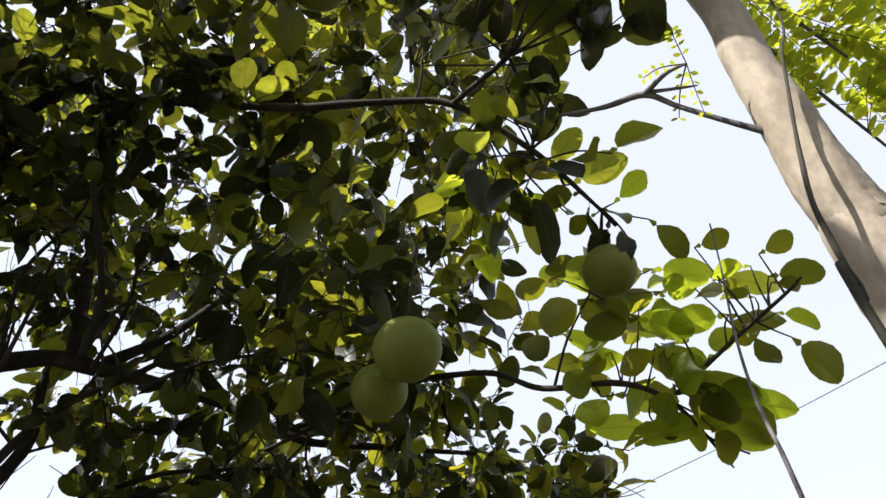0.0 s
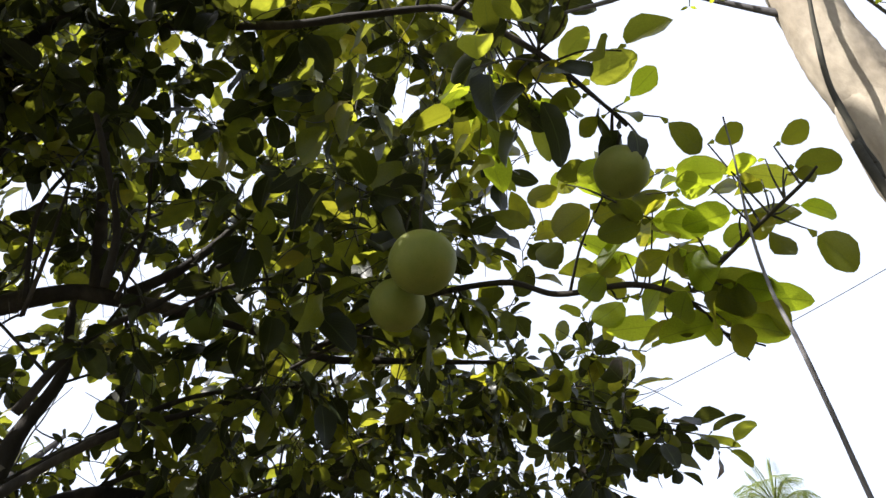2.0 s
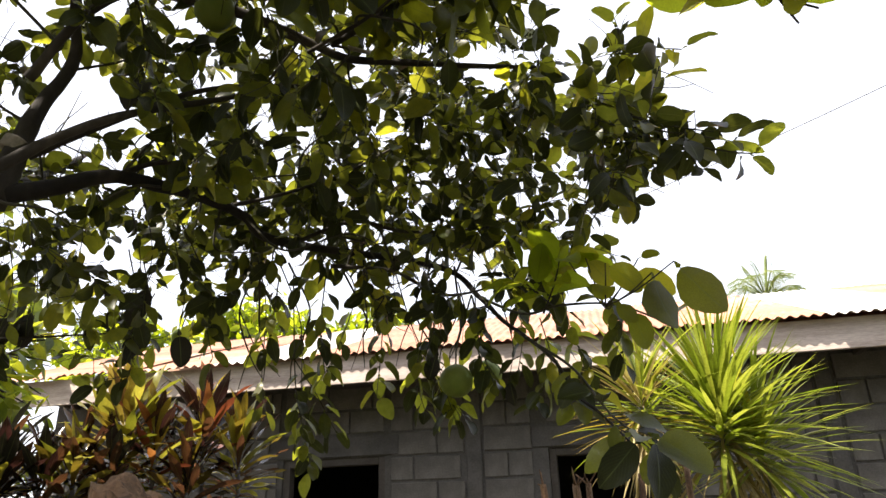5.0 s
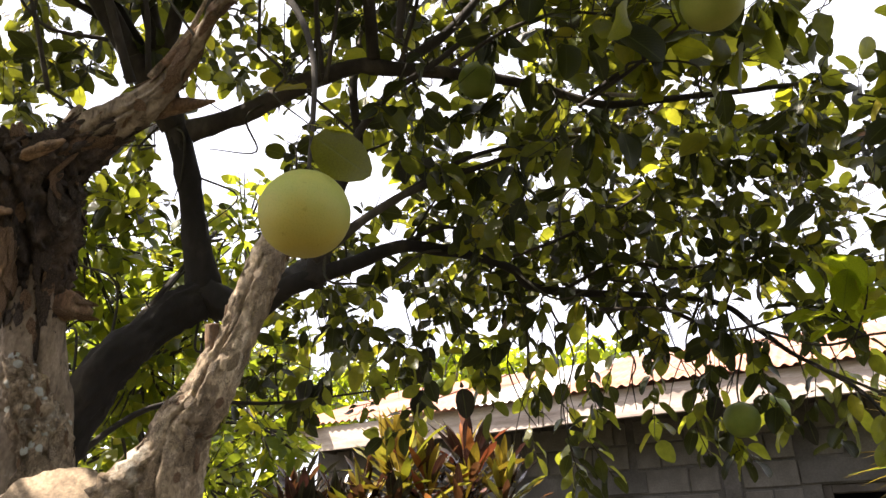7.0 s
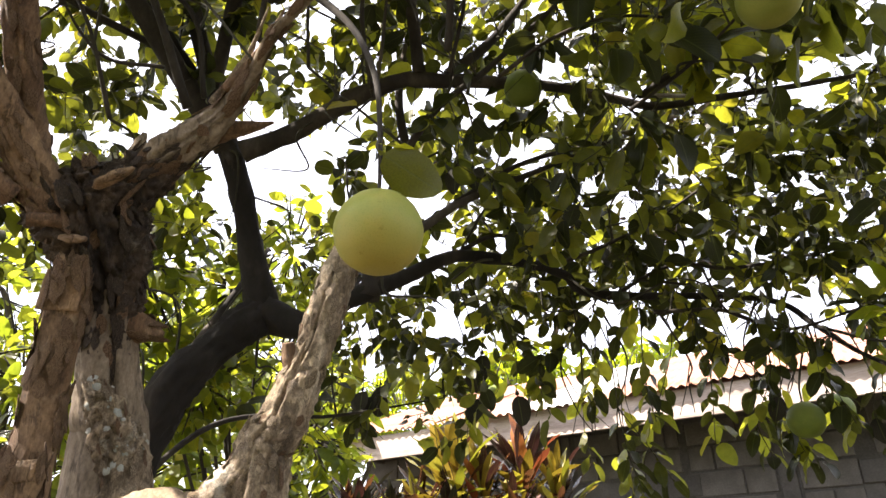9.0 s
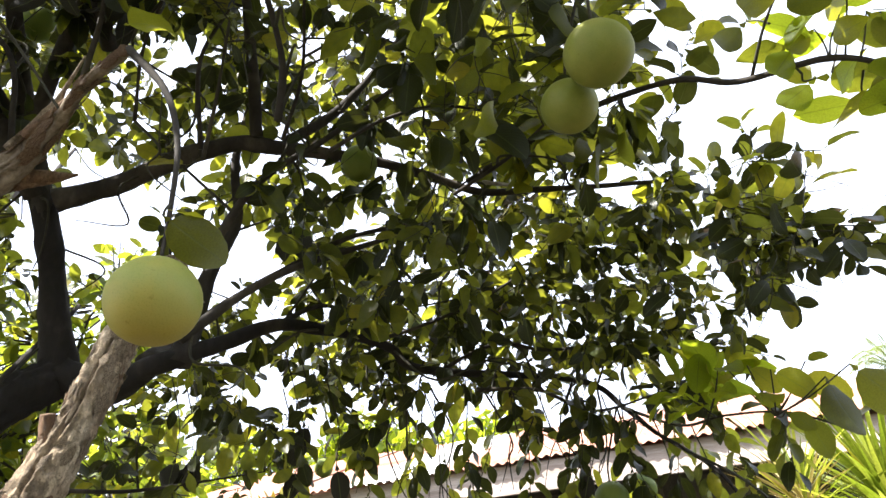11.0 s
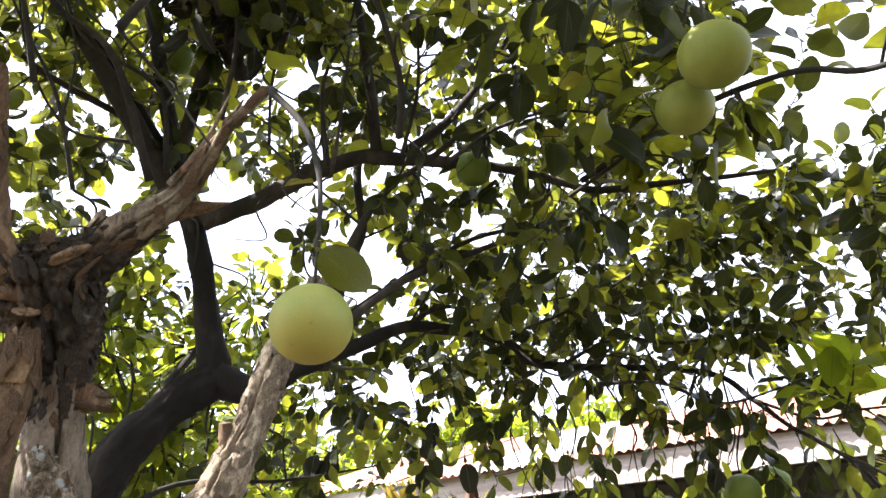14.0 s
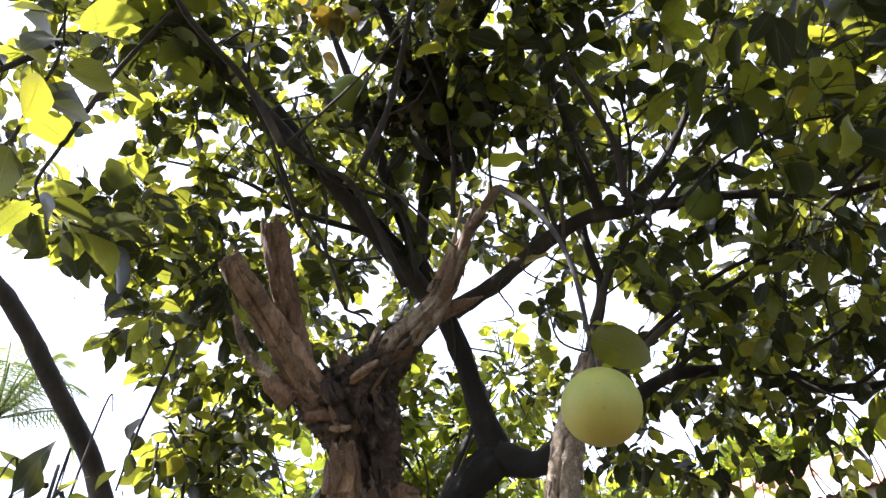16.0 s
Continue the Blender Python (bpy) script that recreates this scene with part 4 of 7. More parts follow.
# crown: clumps of centre, radii, twigs
CROWN_BODY = [
    ((-0.9, 2.1, 2.95), (1.0, 0.9, 0.7), 224),
    ((-0.35, 1.5, 3.0), (0.55, 0.5, 0.45), 96),
    ((-0.5, 0.9, 3.55), (0.9, 0.6, 0.45), 139),
    ((-1.1, 1.2, 3.7), (0.8, 0.8, 0.5), 117),
    ((-1.9, 0.9, 3.8), (0.9, 1.0, 0.65), 150),
    ((-2.4, 1.6, 3.3), (0.9, 0.9, 0.7), 128),
    ((-0.35, 2.55, 2.55), (0.75, 0.5, 0.45), 117),
    ((-1.5, 2.5, 2.8), (0.9, 0.6, 0.6), 90),
    ((0.1, 2.1, 2.6), (0.3, 0.3, 0.35), 28),
    # crown carried on out of view over the path, to cut light from behind
    ((-0.9, -0.3, 3.6), (1.1, 0.7, 0.4), 96),
    ((-2.2, 0.5, 2.75), (0.3, 0.22, 0.25), 40),
    ((-2.35, 0.2, 3.2), (0.7, 0.5, 0.6), 62),
    ((-1.7, 2.3, 2.1), (0.6, 0.5, 0.3), 20),
    ((-0.9, 1.6, 4.2), (1.3, 1.2, 0.5), 110),
    ((-2.3, 1.0, 4.4), (1.2, 1.2, 0.5), 55),
]
CROWN_TOP = [
    ((0.25, 1.85, 2.42), (0.24, 0.25, 0.24), 20),
    ((-2.5, 0.9, 2.75), (0.45, 0.4, 0.5), 40),
    ((-2.3, 0.55, 2.75), (0.4, 0.35, 0.3), 34),
    ((-2.75, 0.5, 3.1), (0.5, 0.5, 0.4), 30),
    ((-1.05, 1.1, 3.22), (0.34, 0.28, 0.24), 44),
    ((-1.16, 1.21, 3.50), (0.50, 0.50, 0.35), 60),
    ((-0.56, 1.06, 3.60), (0.50, 0.50, 0.35), 50),
    ((-0.47, 1.89, 3.33), (0.45, 0.45, 0.35), 46),
    ((-1.17, 1.89, 3.51), (0.50, 0.40, 0.35), 50),
    ((-1.03, 1.08, 3.78), (0.50, 0.50, 0.30), 46),
]
CROWN_SKIRT = [
    ((0.02, 2.5, 2.7), (0.45, 0.28, 0.34), 22),
    ((-0.99, 2.68, 2.54), (0.30, 0.20, 0.16), 30),
    ((-0.54, 2.67, 2.50), (0.25, 0.20, 0.16), 26),
    ((-0.11, 2.54, 2.29), (0.20, 0.20, 0.20), 16),
    # clump added to keep the sun off the hanging fruit
    ((-1.7, 0.16, 3.35), (0.2, 0.2, 0.12), 30),
    ((-0.45, 2.45, 2.75), (0.4, 0.3, 0.3), 20),
    ((-0.72, 2.05, 2.95), (0.3, 0.28, 0.25), 20),
    ((-0.8, 1.85, 2.62), (0.35, 0.2, 0.26), 18),
    ((-1.9, 0.25, 2.62), (0.22, 0.2, 0.16), 22),
    ((-1.9, 0.4, 2.45), (0.16, 0.12, 0.1), 10),
]
CLUMPS = CROWN_BODY + CROWN_TOP + CROWN_SKIRT
EYES = np.array([(0, 0, 1.65), (-0.12, 0.16, 1.42), (-0.33, 0.05, 1.48), (-0.22, -0.15, 1.53)])


SUN = np.array(sun_way)
DARK = (np.array((-1.49, 1.06, 3.36)) - EYES[3]) / np.linalg.norm(np.array((-1.49, 1.06, 3.36)) - EYES[3])
BEAMS = np.array([(-0.3, 1.35, 2.7), (-0.75, 1.5, 2.85), (0.0, 1.85, 2.6), (-1.0, 2.2, 2.7), (-0.45, 2.35, 2.5), (-1.4, 2.45, 2.6), (0.2, 1.35, 2.5), (-0.45, 0.95, 3.2), (-0.2, 2.6, 2.3), (-0.9, 2.7, 2.5), (-1.25, 1.9, 2.9), (-0.6, 2.0, 2.7)])
SHAFTS = np.array([(-1.12, 0.92, 1.86), (-1.09, 0.95, 1.97), (-1.16, 0.9, 1.6), (-1.71, 0.82, 1.85), (-1.79, 0.99, 1.85), (-1.19, 0.89, 1.66), (-1.1, 0.93, 1.75), (-1.3, 0.88, 1.55), (0.52, 0.65, 2.35), (-2.3, 3.7, 2.0), (-2.0, 3.85, 2.0), (-2.6, 3.5, 1.9), (-1.85, 3.8, 1.85), (-2.3, 3.6, 1.7), (-0.5, 2.2, 2.9), (-0.6, 1.6, 3.1)])


def open_air(p):
    """Where the crown has no leaves: over the path, beyond its edge, and in gaps cut along sun rays and sight lines
    from EYES.
    """
    if np.linalg.norm(EYES - p, axis=1).min() < 1.05 or p[2] < 1.95 or lit_yard(p):
        return True
    if p[0] > max((0.24 if p[1] < 1.55 else 0.25) * p[1], 0.1) - 0.03:
        return True
    for k, o in enumerate(SHAFTS):
        q = p - o
        along = q @ SUN
        if along > 0 and np.linalg.norm(q - SUN * along) < (0.17 if k > 7 else 0.08):
            return True
    if (p - EYES[3]) @ DARK > 0 and np.linalg.norm(np.cross(p - EYES[3], DARK)) < 0.11 and np.linalg.norm(p - EYES[3]) < 2.55:
        return True
    for o in BEAMS:
        q = p - o
        along = q @ SUN
        if along > 0.28 and np.linalg.norm(q - SUN * along) < 0.13:
            return True
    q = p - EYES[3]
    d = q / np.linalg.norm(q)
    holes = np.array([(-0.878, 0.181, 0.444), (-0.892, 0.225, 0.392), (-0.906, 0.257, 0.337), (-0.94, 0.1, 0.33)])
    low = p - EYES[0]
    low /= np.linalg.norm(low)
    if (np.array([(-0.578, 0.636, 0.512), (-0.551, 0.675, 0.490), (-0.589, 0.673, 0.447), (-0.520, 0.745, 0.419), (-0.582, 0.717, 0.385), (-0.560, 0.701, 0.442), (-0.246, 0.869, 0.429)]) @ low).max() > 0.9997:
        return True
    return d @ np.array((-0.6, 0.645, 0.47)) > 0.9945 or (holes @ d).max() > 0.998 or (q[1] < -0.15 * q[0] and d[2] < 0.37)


LIT = np.array([(-2.1, 3.5, 2.1), (-1.85, 3.75, 2.1), (-2.45, 3.3, 2.0), (0.72, 3.75, 2.05), (0.45, 3.7, 1.95), (0.95, 3.7, 2.0)])


def lit_yard(p):
    """On the sun's way to the yard plants by the house."""
    q = p - LIT
    along = q @ SUN
    return ((along > 0.3) & (np.linalg.norm(q - along[:, None] * SUN, axis=1) < 0.3)).any()


TWIGS, LEAVES = [], []


def leaf_on(line, s, turn, low, high, hang=-0.4, spread=0.95):
    f = s * (len(line) - 1)
    b_ = min(int(f), len(line) - 2)
    at = line[b_, :3] + (line[b_ + 1, :3] - line[b_, :3]) * (f - b_)
    w = line[b_ + 1, :3] - line[b_, :3]
    w = w / (np.linalg.norm(w) + 1e-9)
    u = np.cross(w, (0.3, 0.2, 0.9))
    u /= np.linalg.norm(u) + 1e-9
    v = np.cross(w, u)
    side = u * math.cos(turn) + v * math.sin(turn)
    along = side * 0.9 + w * rng.uniform(0.2, 0.9) + np.array([0, 0, hang + rng.uniform(-0.35, 0.35)])
    up = np.array([rng.normal() * spread, rng.normal() * spread, 1.0])
    return leaf_pose(at, along, up, rng.uniform(low, high))


def grow_crown():
    tips = []
    for c, r, n in CLUMPS:
        k = 0
        while k < 2 * n:
            d = rng.normal(size=3)
            d /= np.linalg.norm(d)
            p = np.array(c) + d * np.array(r) * rng.uniform(0.15, 1.0) ** 0.5
            k += 1
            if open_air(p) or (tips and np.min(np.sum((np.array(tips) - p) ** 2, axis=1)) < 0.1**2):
                continue
            tips.append(p)
    tips = np.array(tips)
    nodes = np.array(SKELETON)
    pos, rad = nodes[:, :3], nodes[:, 3]
    left = list(range(len(tips)))
    near = np.array([np.min(np.linalg.norm(pos - tips[i], axis=1)) for i in left])
    while left:
        j = int(np.argmin(near[left]))
        i = left.pop(j)
        d = np.linalg.norm(pos - tips[i], axis=1)
        a = int(np.argmin(d + 0.15 * (pos[:, 2] > tips[i][2] + 0.3)))
        start, end = pos[a], tips[i]
        mid = (start + end) / 2 + rng.normal(size=3) * 0.1 * d[a] + np.array([0, 0, 0.12 * d[a]])
        r0 = min(rad[a] * 0.8, 0.0038 + 0.012 * d[a])
        line = curve_points([(*start, r0), (*mid, r0 * 0.75), (*end, 0.0019)], 5)
        TWIGS.append(tube(line, 5, 0, 0, False))
        pos, rad = np.vstack([pos, line[3:, :3]]), np.concatenate([rad, line[3:, 3]])
        if left:
            gap = np.linalg.norm(tips[left][:, None] - line[None, 3:, :3], axis=2).min(1)
            near[left] = np.minimum(near[left], gap)
        for _ in range(2):
            k = int(rng.integers(1, len(line) - 1))
            o_ = line[k, :3]
            w_ = rng.normal(size=3)
            w_ /= np.linalg.norm(w_)
            e_ = o_ + w_ * rng.uniform(0.07, 0.2) + np.array([0, 0, -0.02])
            TWIGS.append(tube(curve_points([(*o_, 0.0017), (*((o_ + e_) / 2 + rng.normal(size=3) * 0.012), 0.0013), (*e_, 0.0009)], 3), 4, 0, 0, False))
        total = np.linalg.norm(end - start)
        count = int(np.clip(total / 0.029, 8, 15) * (1.45 if end[2] > 3.1 else 1.0))
        turn = rng.uniform(0, 6.28)
        large = end[0] > -0.75 and end[1] < 1.75 and end[2] > 2.4
        if large:
            count = int(count * 0.72)
        for q in range(count):
            turn += 2.4
            LEAVES.append(leaf_on(line, 1 - (q / count) * min(1.0, 0.62 / max(total, 0.2)), turn, 0.065 if large else 0.042, 0.13 if large else 0.1))


OVAL, LONG, BROADER = ([math.sin(math.pi * ((1 - math.cos(math.pi * (i + 1) / 7)) / 2) ** p) ** q for i in range(6)] for p, q in ((0.95, 0.6), (1.1, 0.75), (0.85, 0.55)))
# bare whips that rise and hang between the limbs
for k in range(110):
    o_ = np.array(SKELETON[int(rng.integers(len(SKELETON)))][:3])
    if o_[0] > -0.45:
        continue
    e_ = o_ + np.array((rng.normal() * 0.16, rng.normal() * 0.16, rng.choice((-0.25, 0.45)) * rng.uniform(0.5, 1.2)))
    if np.linalg.norm(EYES - e_, axis=1).min() > 1.0:
        TWIGS.append(tube(curve_points([(*o_, 0.005), (*((2 * o_ + e_) / 3 + rng.normal(size=3) * 0.04), 0.004), (*((o_ + 2 * e_) / 3 + rng.normal(size=3) * 0.04), 0.003), (*e_, 0.0015)], 6), 5, 0.1, 0, False))
CITRUS = [blade(0.6, OVAL, 0.3, 0.22, 0.22, 0.07, 0.03, False), blade(0.52, LONG, 0.15, 0.42, 0.2, 0.06, 0.045, False), blade(0.68, BROADER, 0.45, 0.12, 0.24, 0.08, -0.035, False)]
grow_crown()


def spray(points, count, low, high, start=0.0, hang=-0.15, keep=None, radius=0.003):
    """A leafy shoot along a line."""
    line = curve_points([(*p, radius * (1 - 0.7 * i / len(points))) for i, p in enumerate(points)], 6)
    TWIGS.append(tube(line, 6, 0.1, 0, True))
    turn = rng.uniform(0, 6.28)
    for q in range(count):
        turn += 2.4
        (LEAVES if keep is None else keep).append(leaf_on(line, start + (1 - start) * (q + 0.5) / count, turn, low, high, hang, 0.35))


# shoots at the crown's edge
spray([(0.159, 0.97, 2.913), (0.2, 0.86, 2.93), (0.22, 0.8, 2.9)], 7, 0.08, 0.11)
spray([(0.126, 0.798, 3.031), (0.05, 0.75, 3.08), (-0.05, 0.72, 3.1)], 8, 0.08, 0.11)
spray([(0.257, 0.987, 2.75), (0.3, 0.99, 2.67), (0.33, 1.02, 2.62)], 9, 0.08, 0.115)
spray([(0.1, 0.99, 2.96), (0.17, 1.02, 2.83), (0.22, 1.04, 2.76)], 9, 0.08, 0.11)
spray([(0.408, 1.31, 2.46), (0.502, 1.15, 2.472), (0.578, 1.037, 2.483), (0.6, 1.0, 2.49)], 0, 0.08, 0.105, 0.25, -0.1, None, 0.0055)
spray([(0.44, 1.345, 2.39), (0.47, 1.36, 2.37), (0.53, 1.36, 2.335)], 0, 0.08, 0.1, 0.5, 0, None, 0.004)
spray([(0.16, 1.37, 2.54), (0.2, 1.28, 2.61), (0.262, 1.21, 2.68)], 0, 0.08, 0.1, 0.5, 0, None, 0.0045)
spray([(0.050, 0.965, 3.050), (0.080, 1.053, 3.041), (0.109, 1.141, 2.973)], 6, 0.08, 0.12, 0.35, -0.2)
spray([(0.050, 0.965, 3.050), (0.046, 1.061, 3.068), (0.042, 1.158, 3.027)], 6, 0.08, 0.12, 0.35, -0.2)
spray([(0.050, 0.965, 3.050), (0.111, 1.060, 2.963), (0.171, 1.155, 2.816)], 6, 0.08, 0.12, 0.35, -0.2)
spray([(0.050, 0.965, 3.050), (0.012, 1.042, 3.084), (-0.027, 1.119, 3.059)], 6, 0.08, 0.12, 0.35, -0.2)
spray([(0.050, 0.965, 3.050), (0.105, 0.978, 3.065), (0.160, 0.992, 3.021)], 6, 0.08, 0.12, 0.35, -0.2)
for k in range(7):
    x = 0.18 + 0.055 * k
    z = 2.62 - 0.04 * k
    spray([(0.1 + 0.02 * k, 2.0, 2.66 - 0.03 * k), (x, 2.0 + 0.03 * math.sin(k), z), (x + 0.08, 1.98, z - 0.02)], 6, 0.075, 0.11)
for x, y, z in ((-0.02, 0.72, 3.2), (0.16, 0.62, 3.35), (0.3, 0.74, 3.2), (0.05, 0.6, 3.4), (-0.2, 0.6, 3.3), (0.4, 0.76, 3.1)):
    spray([(-0.1, 0.95, 3.3), (x * 0.6, y + 0.1, z), (x, y, z)], 11, 0.085, 0.12)
# broad dark leaves overhead and round the high branch's end
SHADY = []
OVERHEAD = (
    (0.18, 0.52, 3.27), (0.21, 0.59, 3.24), (0.23, 0.67, 3.19), (0.18, 0.74, 3.16),
    (0.32, 0.54, 3.24), (0.37, 0.58, 3.21), (0.39, 0.66, 3.16), (0.32, 0.67, 3.18),
    (0.32, 0.73, 3.14),
    (0.15, 0.63, 3.23), (0.28, 0.51, 3.26), (0.12, 0.71, 3.19),
)
BRANCH_END = (
    (0.19, 0.87, 2.98), (0.24, 0.88, 2.96), (0.15, 0.92, 2.95), (0.12, 0.90, 2.97),
    (0.19, 1.00, 2.88), (0.13, 1.05, 2.85), (0.07, 1.02, 2.88),
    (0.06, 0.95, 2.94), (0.24, 1.03, 2.85),
)
for hubs, many, low, high, feet in ((OVERHEAD, 3, 0.125, 0.165, [(0.126, 0.798, 3.031), (0.05, 0.75, 3.08), (-0.1, 0.95, 3.3)]), (BRANCH_END, 2, 0.085, 0.115, [(0.126, 0.798, 3.031), (0.159, 0.97, 2.913), (0.21, 0.98, 2.83), (0.05, 0.96, 3.04)])):
    for e_ in hubs:
        e_ = np.array(e_)
        o_ = np.array(feet[int(np.argmin([np.linalg.norm(np.array(q_) - e_) for q_ in feet]))])
        TWIGS.append(tube(curve_points([(*o_, 0.004), (*((o_ + e_) / 2 + rng.normal(size=3) * 0.02), 0.003), (*e_, 0.002)], 5), 6, 0.1, 0, False))
        turn = rng.uniform(0, 6.28)
        for k in range(many):
            turn += 2.1 + rng.normal() * 0.5
            SHADY.append(leaf_pose(e_, np.array((math.cos(turn), math.sin(turn), -0.4 * math.sin(turn) - 0.15)), np.array((0.2 + rng.normal() * 0.3, 0.42 + rng.normal() * 0.3, 0.85)), rng.uniform(low, high)))
# leaves added across the sun's way, only to shade the hanging fruit
for k in range(36):
    e_ = np.array((-1.64, 0.22, 3.21)) + rng.normal(size=3) * 0.05
    TWIGS.append(tube(curve_points([(-1.804, 0.474, 3.268, 0.004), (*(np.array((-1.72, 0.34, 3.27)) + rng.normal(size=3) * 0.02), 0.003), (*e_, 0.0018)], 4), 5, 0.1, 0, False))
    SHADY.append(leaf_pose(e_, rng.normal(size=3) * np.array((1, 1, 0.5)), SUN + rng.normal(size=3) * 0.25, rng.uniform(0.08, 0.12)))
SPRIG = []
SHOOT_END = (
((0.576, 1.053, 2.604), (0.040, -0.065, -0.020), 0.073),
    ((0.567, 1.087, 2.605), (-0.079, -0.008, -0.012), 0.074),
    ((0.588, 1.081, 2.567), (0.067, -0.058, -0.045), 0.091),
    ((0.584, 1.074, 2.545), (0.036, -0.041, -0.043), 0.064),
    ((0.593, 1.127, 2.510), (0.054, -0.043, -0.054), 0.081),
    ((0.545, 1.162, 2.498), (0.018, 0.002, -0.088), 0.083),
    ((0.612, 1.152, 2.466), (0.041, -0.008, -0.097), 0.097),
    ((0.548, 1.197, 2.536), (-0.067, 0.005, -0.037), 0.071),
    ((0.568, 1.130, 2.556), (-0.066, -0.020, -0.005), 0.064),
    ((0.563, 1.131, 2.590), (-0.057, -0.019, -0.011), 0.056),
)
SHOOT_MIDDLE = (
    ((0.455, 1.124, 2.590), (-0.065, -0.033, 0.002), 0.067),
    ((0.469, 1.078, 2.663), (0.049, -0.056, -0.027), 0.073),
    ((0.361, 0.977, 2.657), (0.057, 0.011, -0.089), 0.098),
    ((0.303, 0.978, 2.715), (0.058, -0.080, -0.004), 0.091),
    ((0.269, 0.995, 2.709), (-0.070, 0.002, -0.041), 0.075),
    ((0.248, 0.996, 2.779), (-0.080, -0.010, -0.030), 0.079),
    ((0.511, 1.285, 2.531), (-0.097, -0.001, -0.023), 0.092),
    ((0.466, 1.341, 2.511), (0.040, -0.014, -0.078), 0.082),
    ((0.436, 1.335, 2.497), (0.116, -0.061, -0.050), 0.129),
    ((0.449, 1.364, 2.484), (0.045, -0.009, -0.088), 0.091),
)
SHOOT_FOOT = (
    ((0.399, 1.354, 2.486), (-0.017, 0.014, -0.093), 0.088),
    ((0.468, 1.338, 2.477), (0.054, -0.019, -0.081), 0.091),
    ((0.386, 1.351, 2.533), (-0.089, 0.018, -0.066), 0.103),
    ((0.415, 1.223, 2.652), (-0.092, -0.007, -0.022), 0.087),
    ((0.375, 1.233, 2.687), (-0.121, 0.009, -0.037), 0.117),
    ((0.349, 1.309, 2.604), (0.057, -0.076, 0.008), 0.088),
    ((0.294, 1.312, 2.584), (-0.060, -0.006, -0.043), 0.068),
    ((0.396, 1.305, 2.592), (0.037, 0.007, -0.096), 0.095),
    ((0.279, 1.096, 2.682), (-0.078, 0.001, -0.041), 0.081),
    ((0.261, 1.152, 2.701), (-0.093, -0.029, -0.010), 0.090),
)
for at_, along_, size_ in SHOOT_END + SHOOT_MIDDLE + SHOOT_FOOT:
    SPRIG.append(leaf_pose(np.array(at_), np.array(along_), np.array((0.3 + rng.normal() * 0.3, 0.62 + rng.normal() * 0.3, 0.7)), size_ * 1.05))
    wood = np.array([(0.3 + 0.1 * h, 1.32 - 0.02 * h, 2.5 - 0.04 * h) for h in np.linspace(0, 1, 5)] + [(0.408 + 0.17 * h, 1.31 - 0.273 * h, 2.46 + 0.023 * h) for h in np.linspace(0, 1, 9)] + [(0.16 + 0.12 * h, 0.97 + 0.02 * h, 2.913 - 0.2 * h) for h in np.linspace(0, 1, 6)])
    o_ = wood[np.argmin(np.linalg.norm(wood - np.array(at_), axis=1))]
    TWIGS.append(tube(curve_points([(*o_, 0.0026), (*((o_ + np.array(at_)) / 2 + rng.normal(size=3) * 0.004), 0.002), (*at_, 0.0015)], 4), 5, 0.1, 0, False))
# twigs hanging from the low limb
HANGING = (
    ([(-1.05, 2.4, 2.42), (-1.15, 2.8, 2.3), (-1.25, 3.05, 2.06), (-1.24, 3.1, 1.9)], 9),
    ([(-1.0, 2.5, 2.4), (-1.05, 2.95, 2.25), (-1.12, 3.2, 1.95), (-1.12, 3.29, 1.75)], 13),
    ([(-0.85, 2.5, 2.42), (-0.78, 2.82, 2.35), (-0.9, 2.95, 2.1), (-0.97, 2.96, 2.0)], 10),
    ([(-0.6, 2.65, 2.43), (-0.55, 2.9, 2.17), (-0.45, 2.98, 1.96), (-0.36, 3.0, 1.82)], 14),
    ([(-0.35, 2.78, 2.33), (-0.3, 2.9, 2.1), (-0.25, 2.95, 1.95)], 9),
    ([(-0.05, 2.6, 2.0), (0.05, 2.62, 1.88), (0.06, 2.66, 1.8)], 8),
    ([(0.15, 2.55, 1.73), (0.24, 2.5, 1.66), (0.3, 2.45, 1.58)], 6),
)
HANGING_LOW = (
    ([(-1.5, 2.4, 2.6), (-1.6, 2.9, 2.5), (-1.6, 3.1, 2.3)], 12),
    ([(-1.02, 2.75, 2.4), (-1.06, 2.95, 2.0), (-1.03, 3.0, 1.8), (-1.0, 3.02, 1.66)], 16),
    ([(-1.06, 2.9, 2.1), (-0.98, 3.0, 1.95), (-0.9, 3.02, 1.8)], 9),
    ([(-0.5, 2.85, 2.2), (-0.55, 2.95, 2.0), (-0.52, 2.98, 1.85)], 9),
    ([(-1.3, 2.3, 2.5), (-1.35, 2.7, 2.35), (-1.4, 2.9, 2.2)], 12),
)
for pts, n in HANGING + HANGING_LOW:
    spray(pts, n, 0.07, 0.105, 0.35, -0.35)
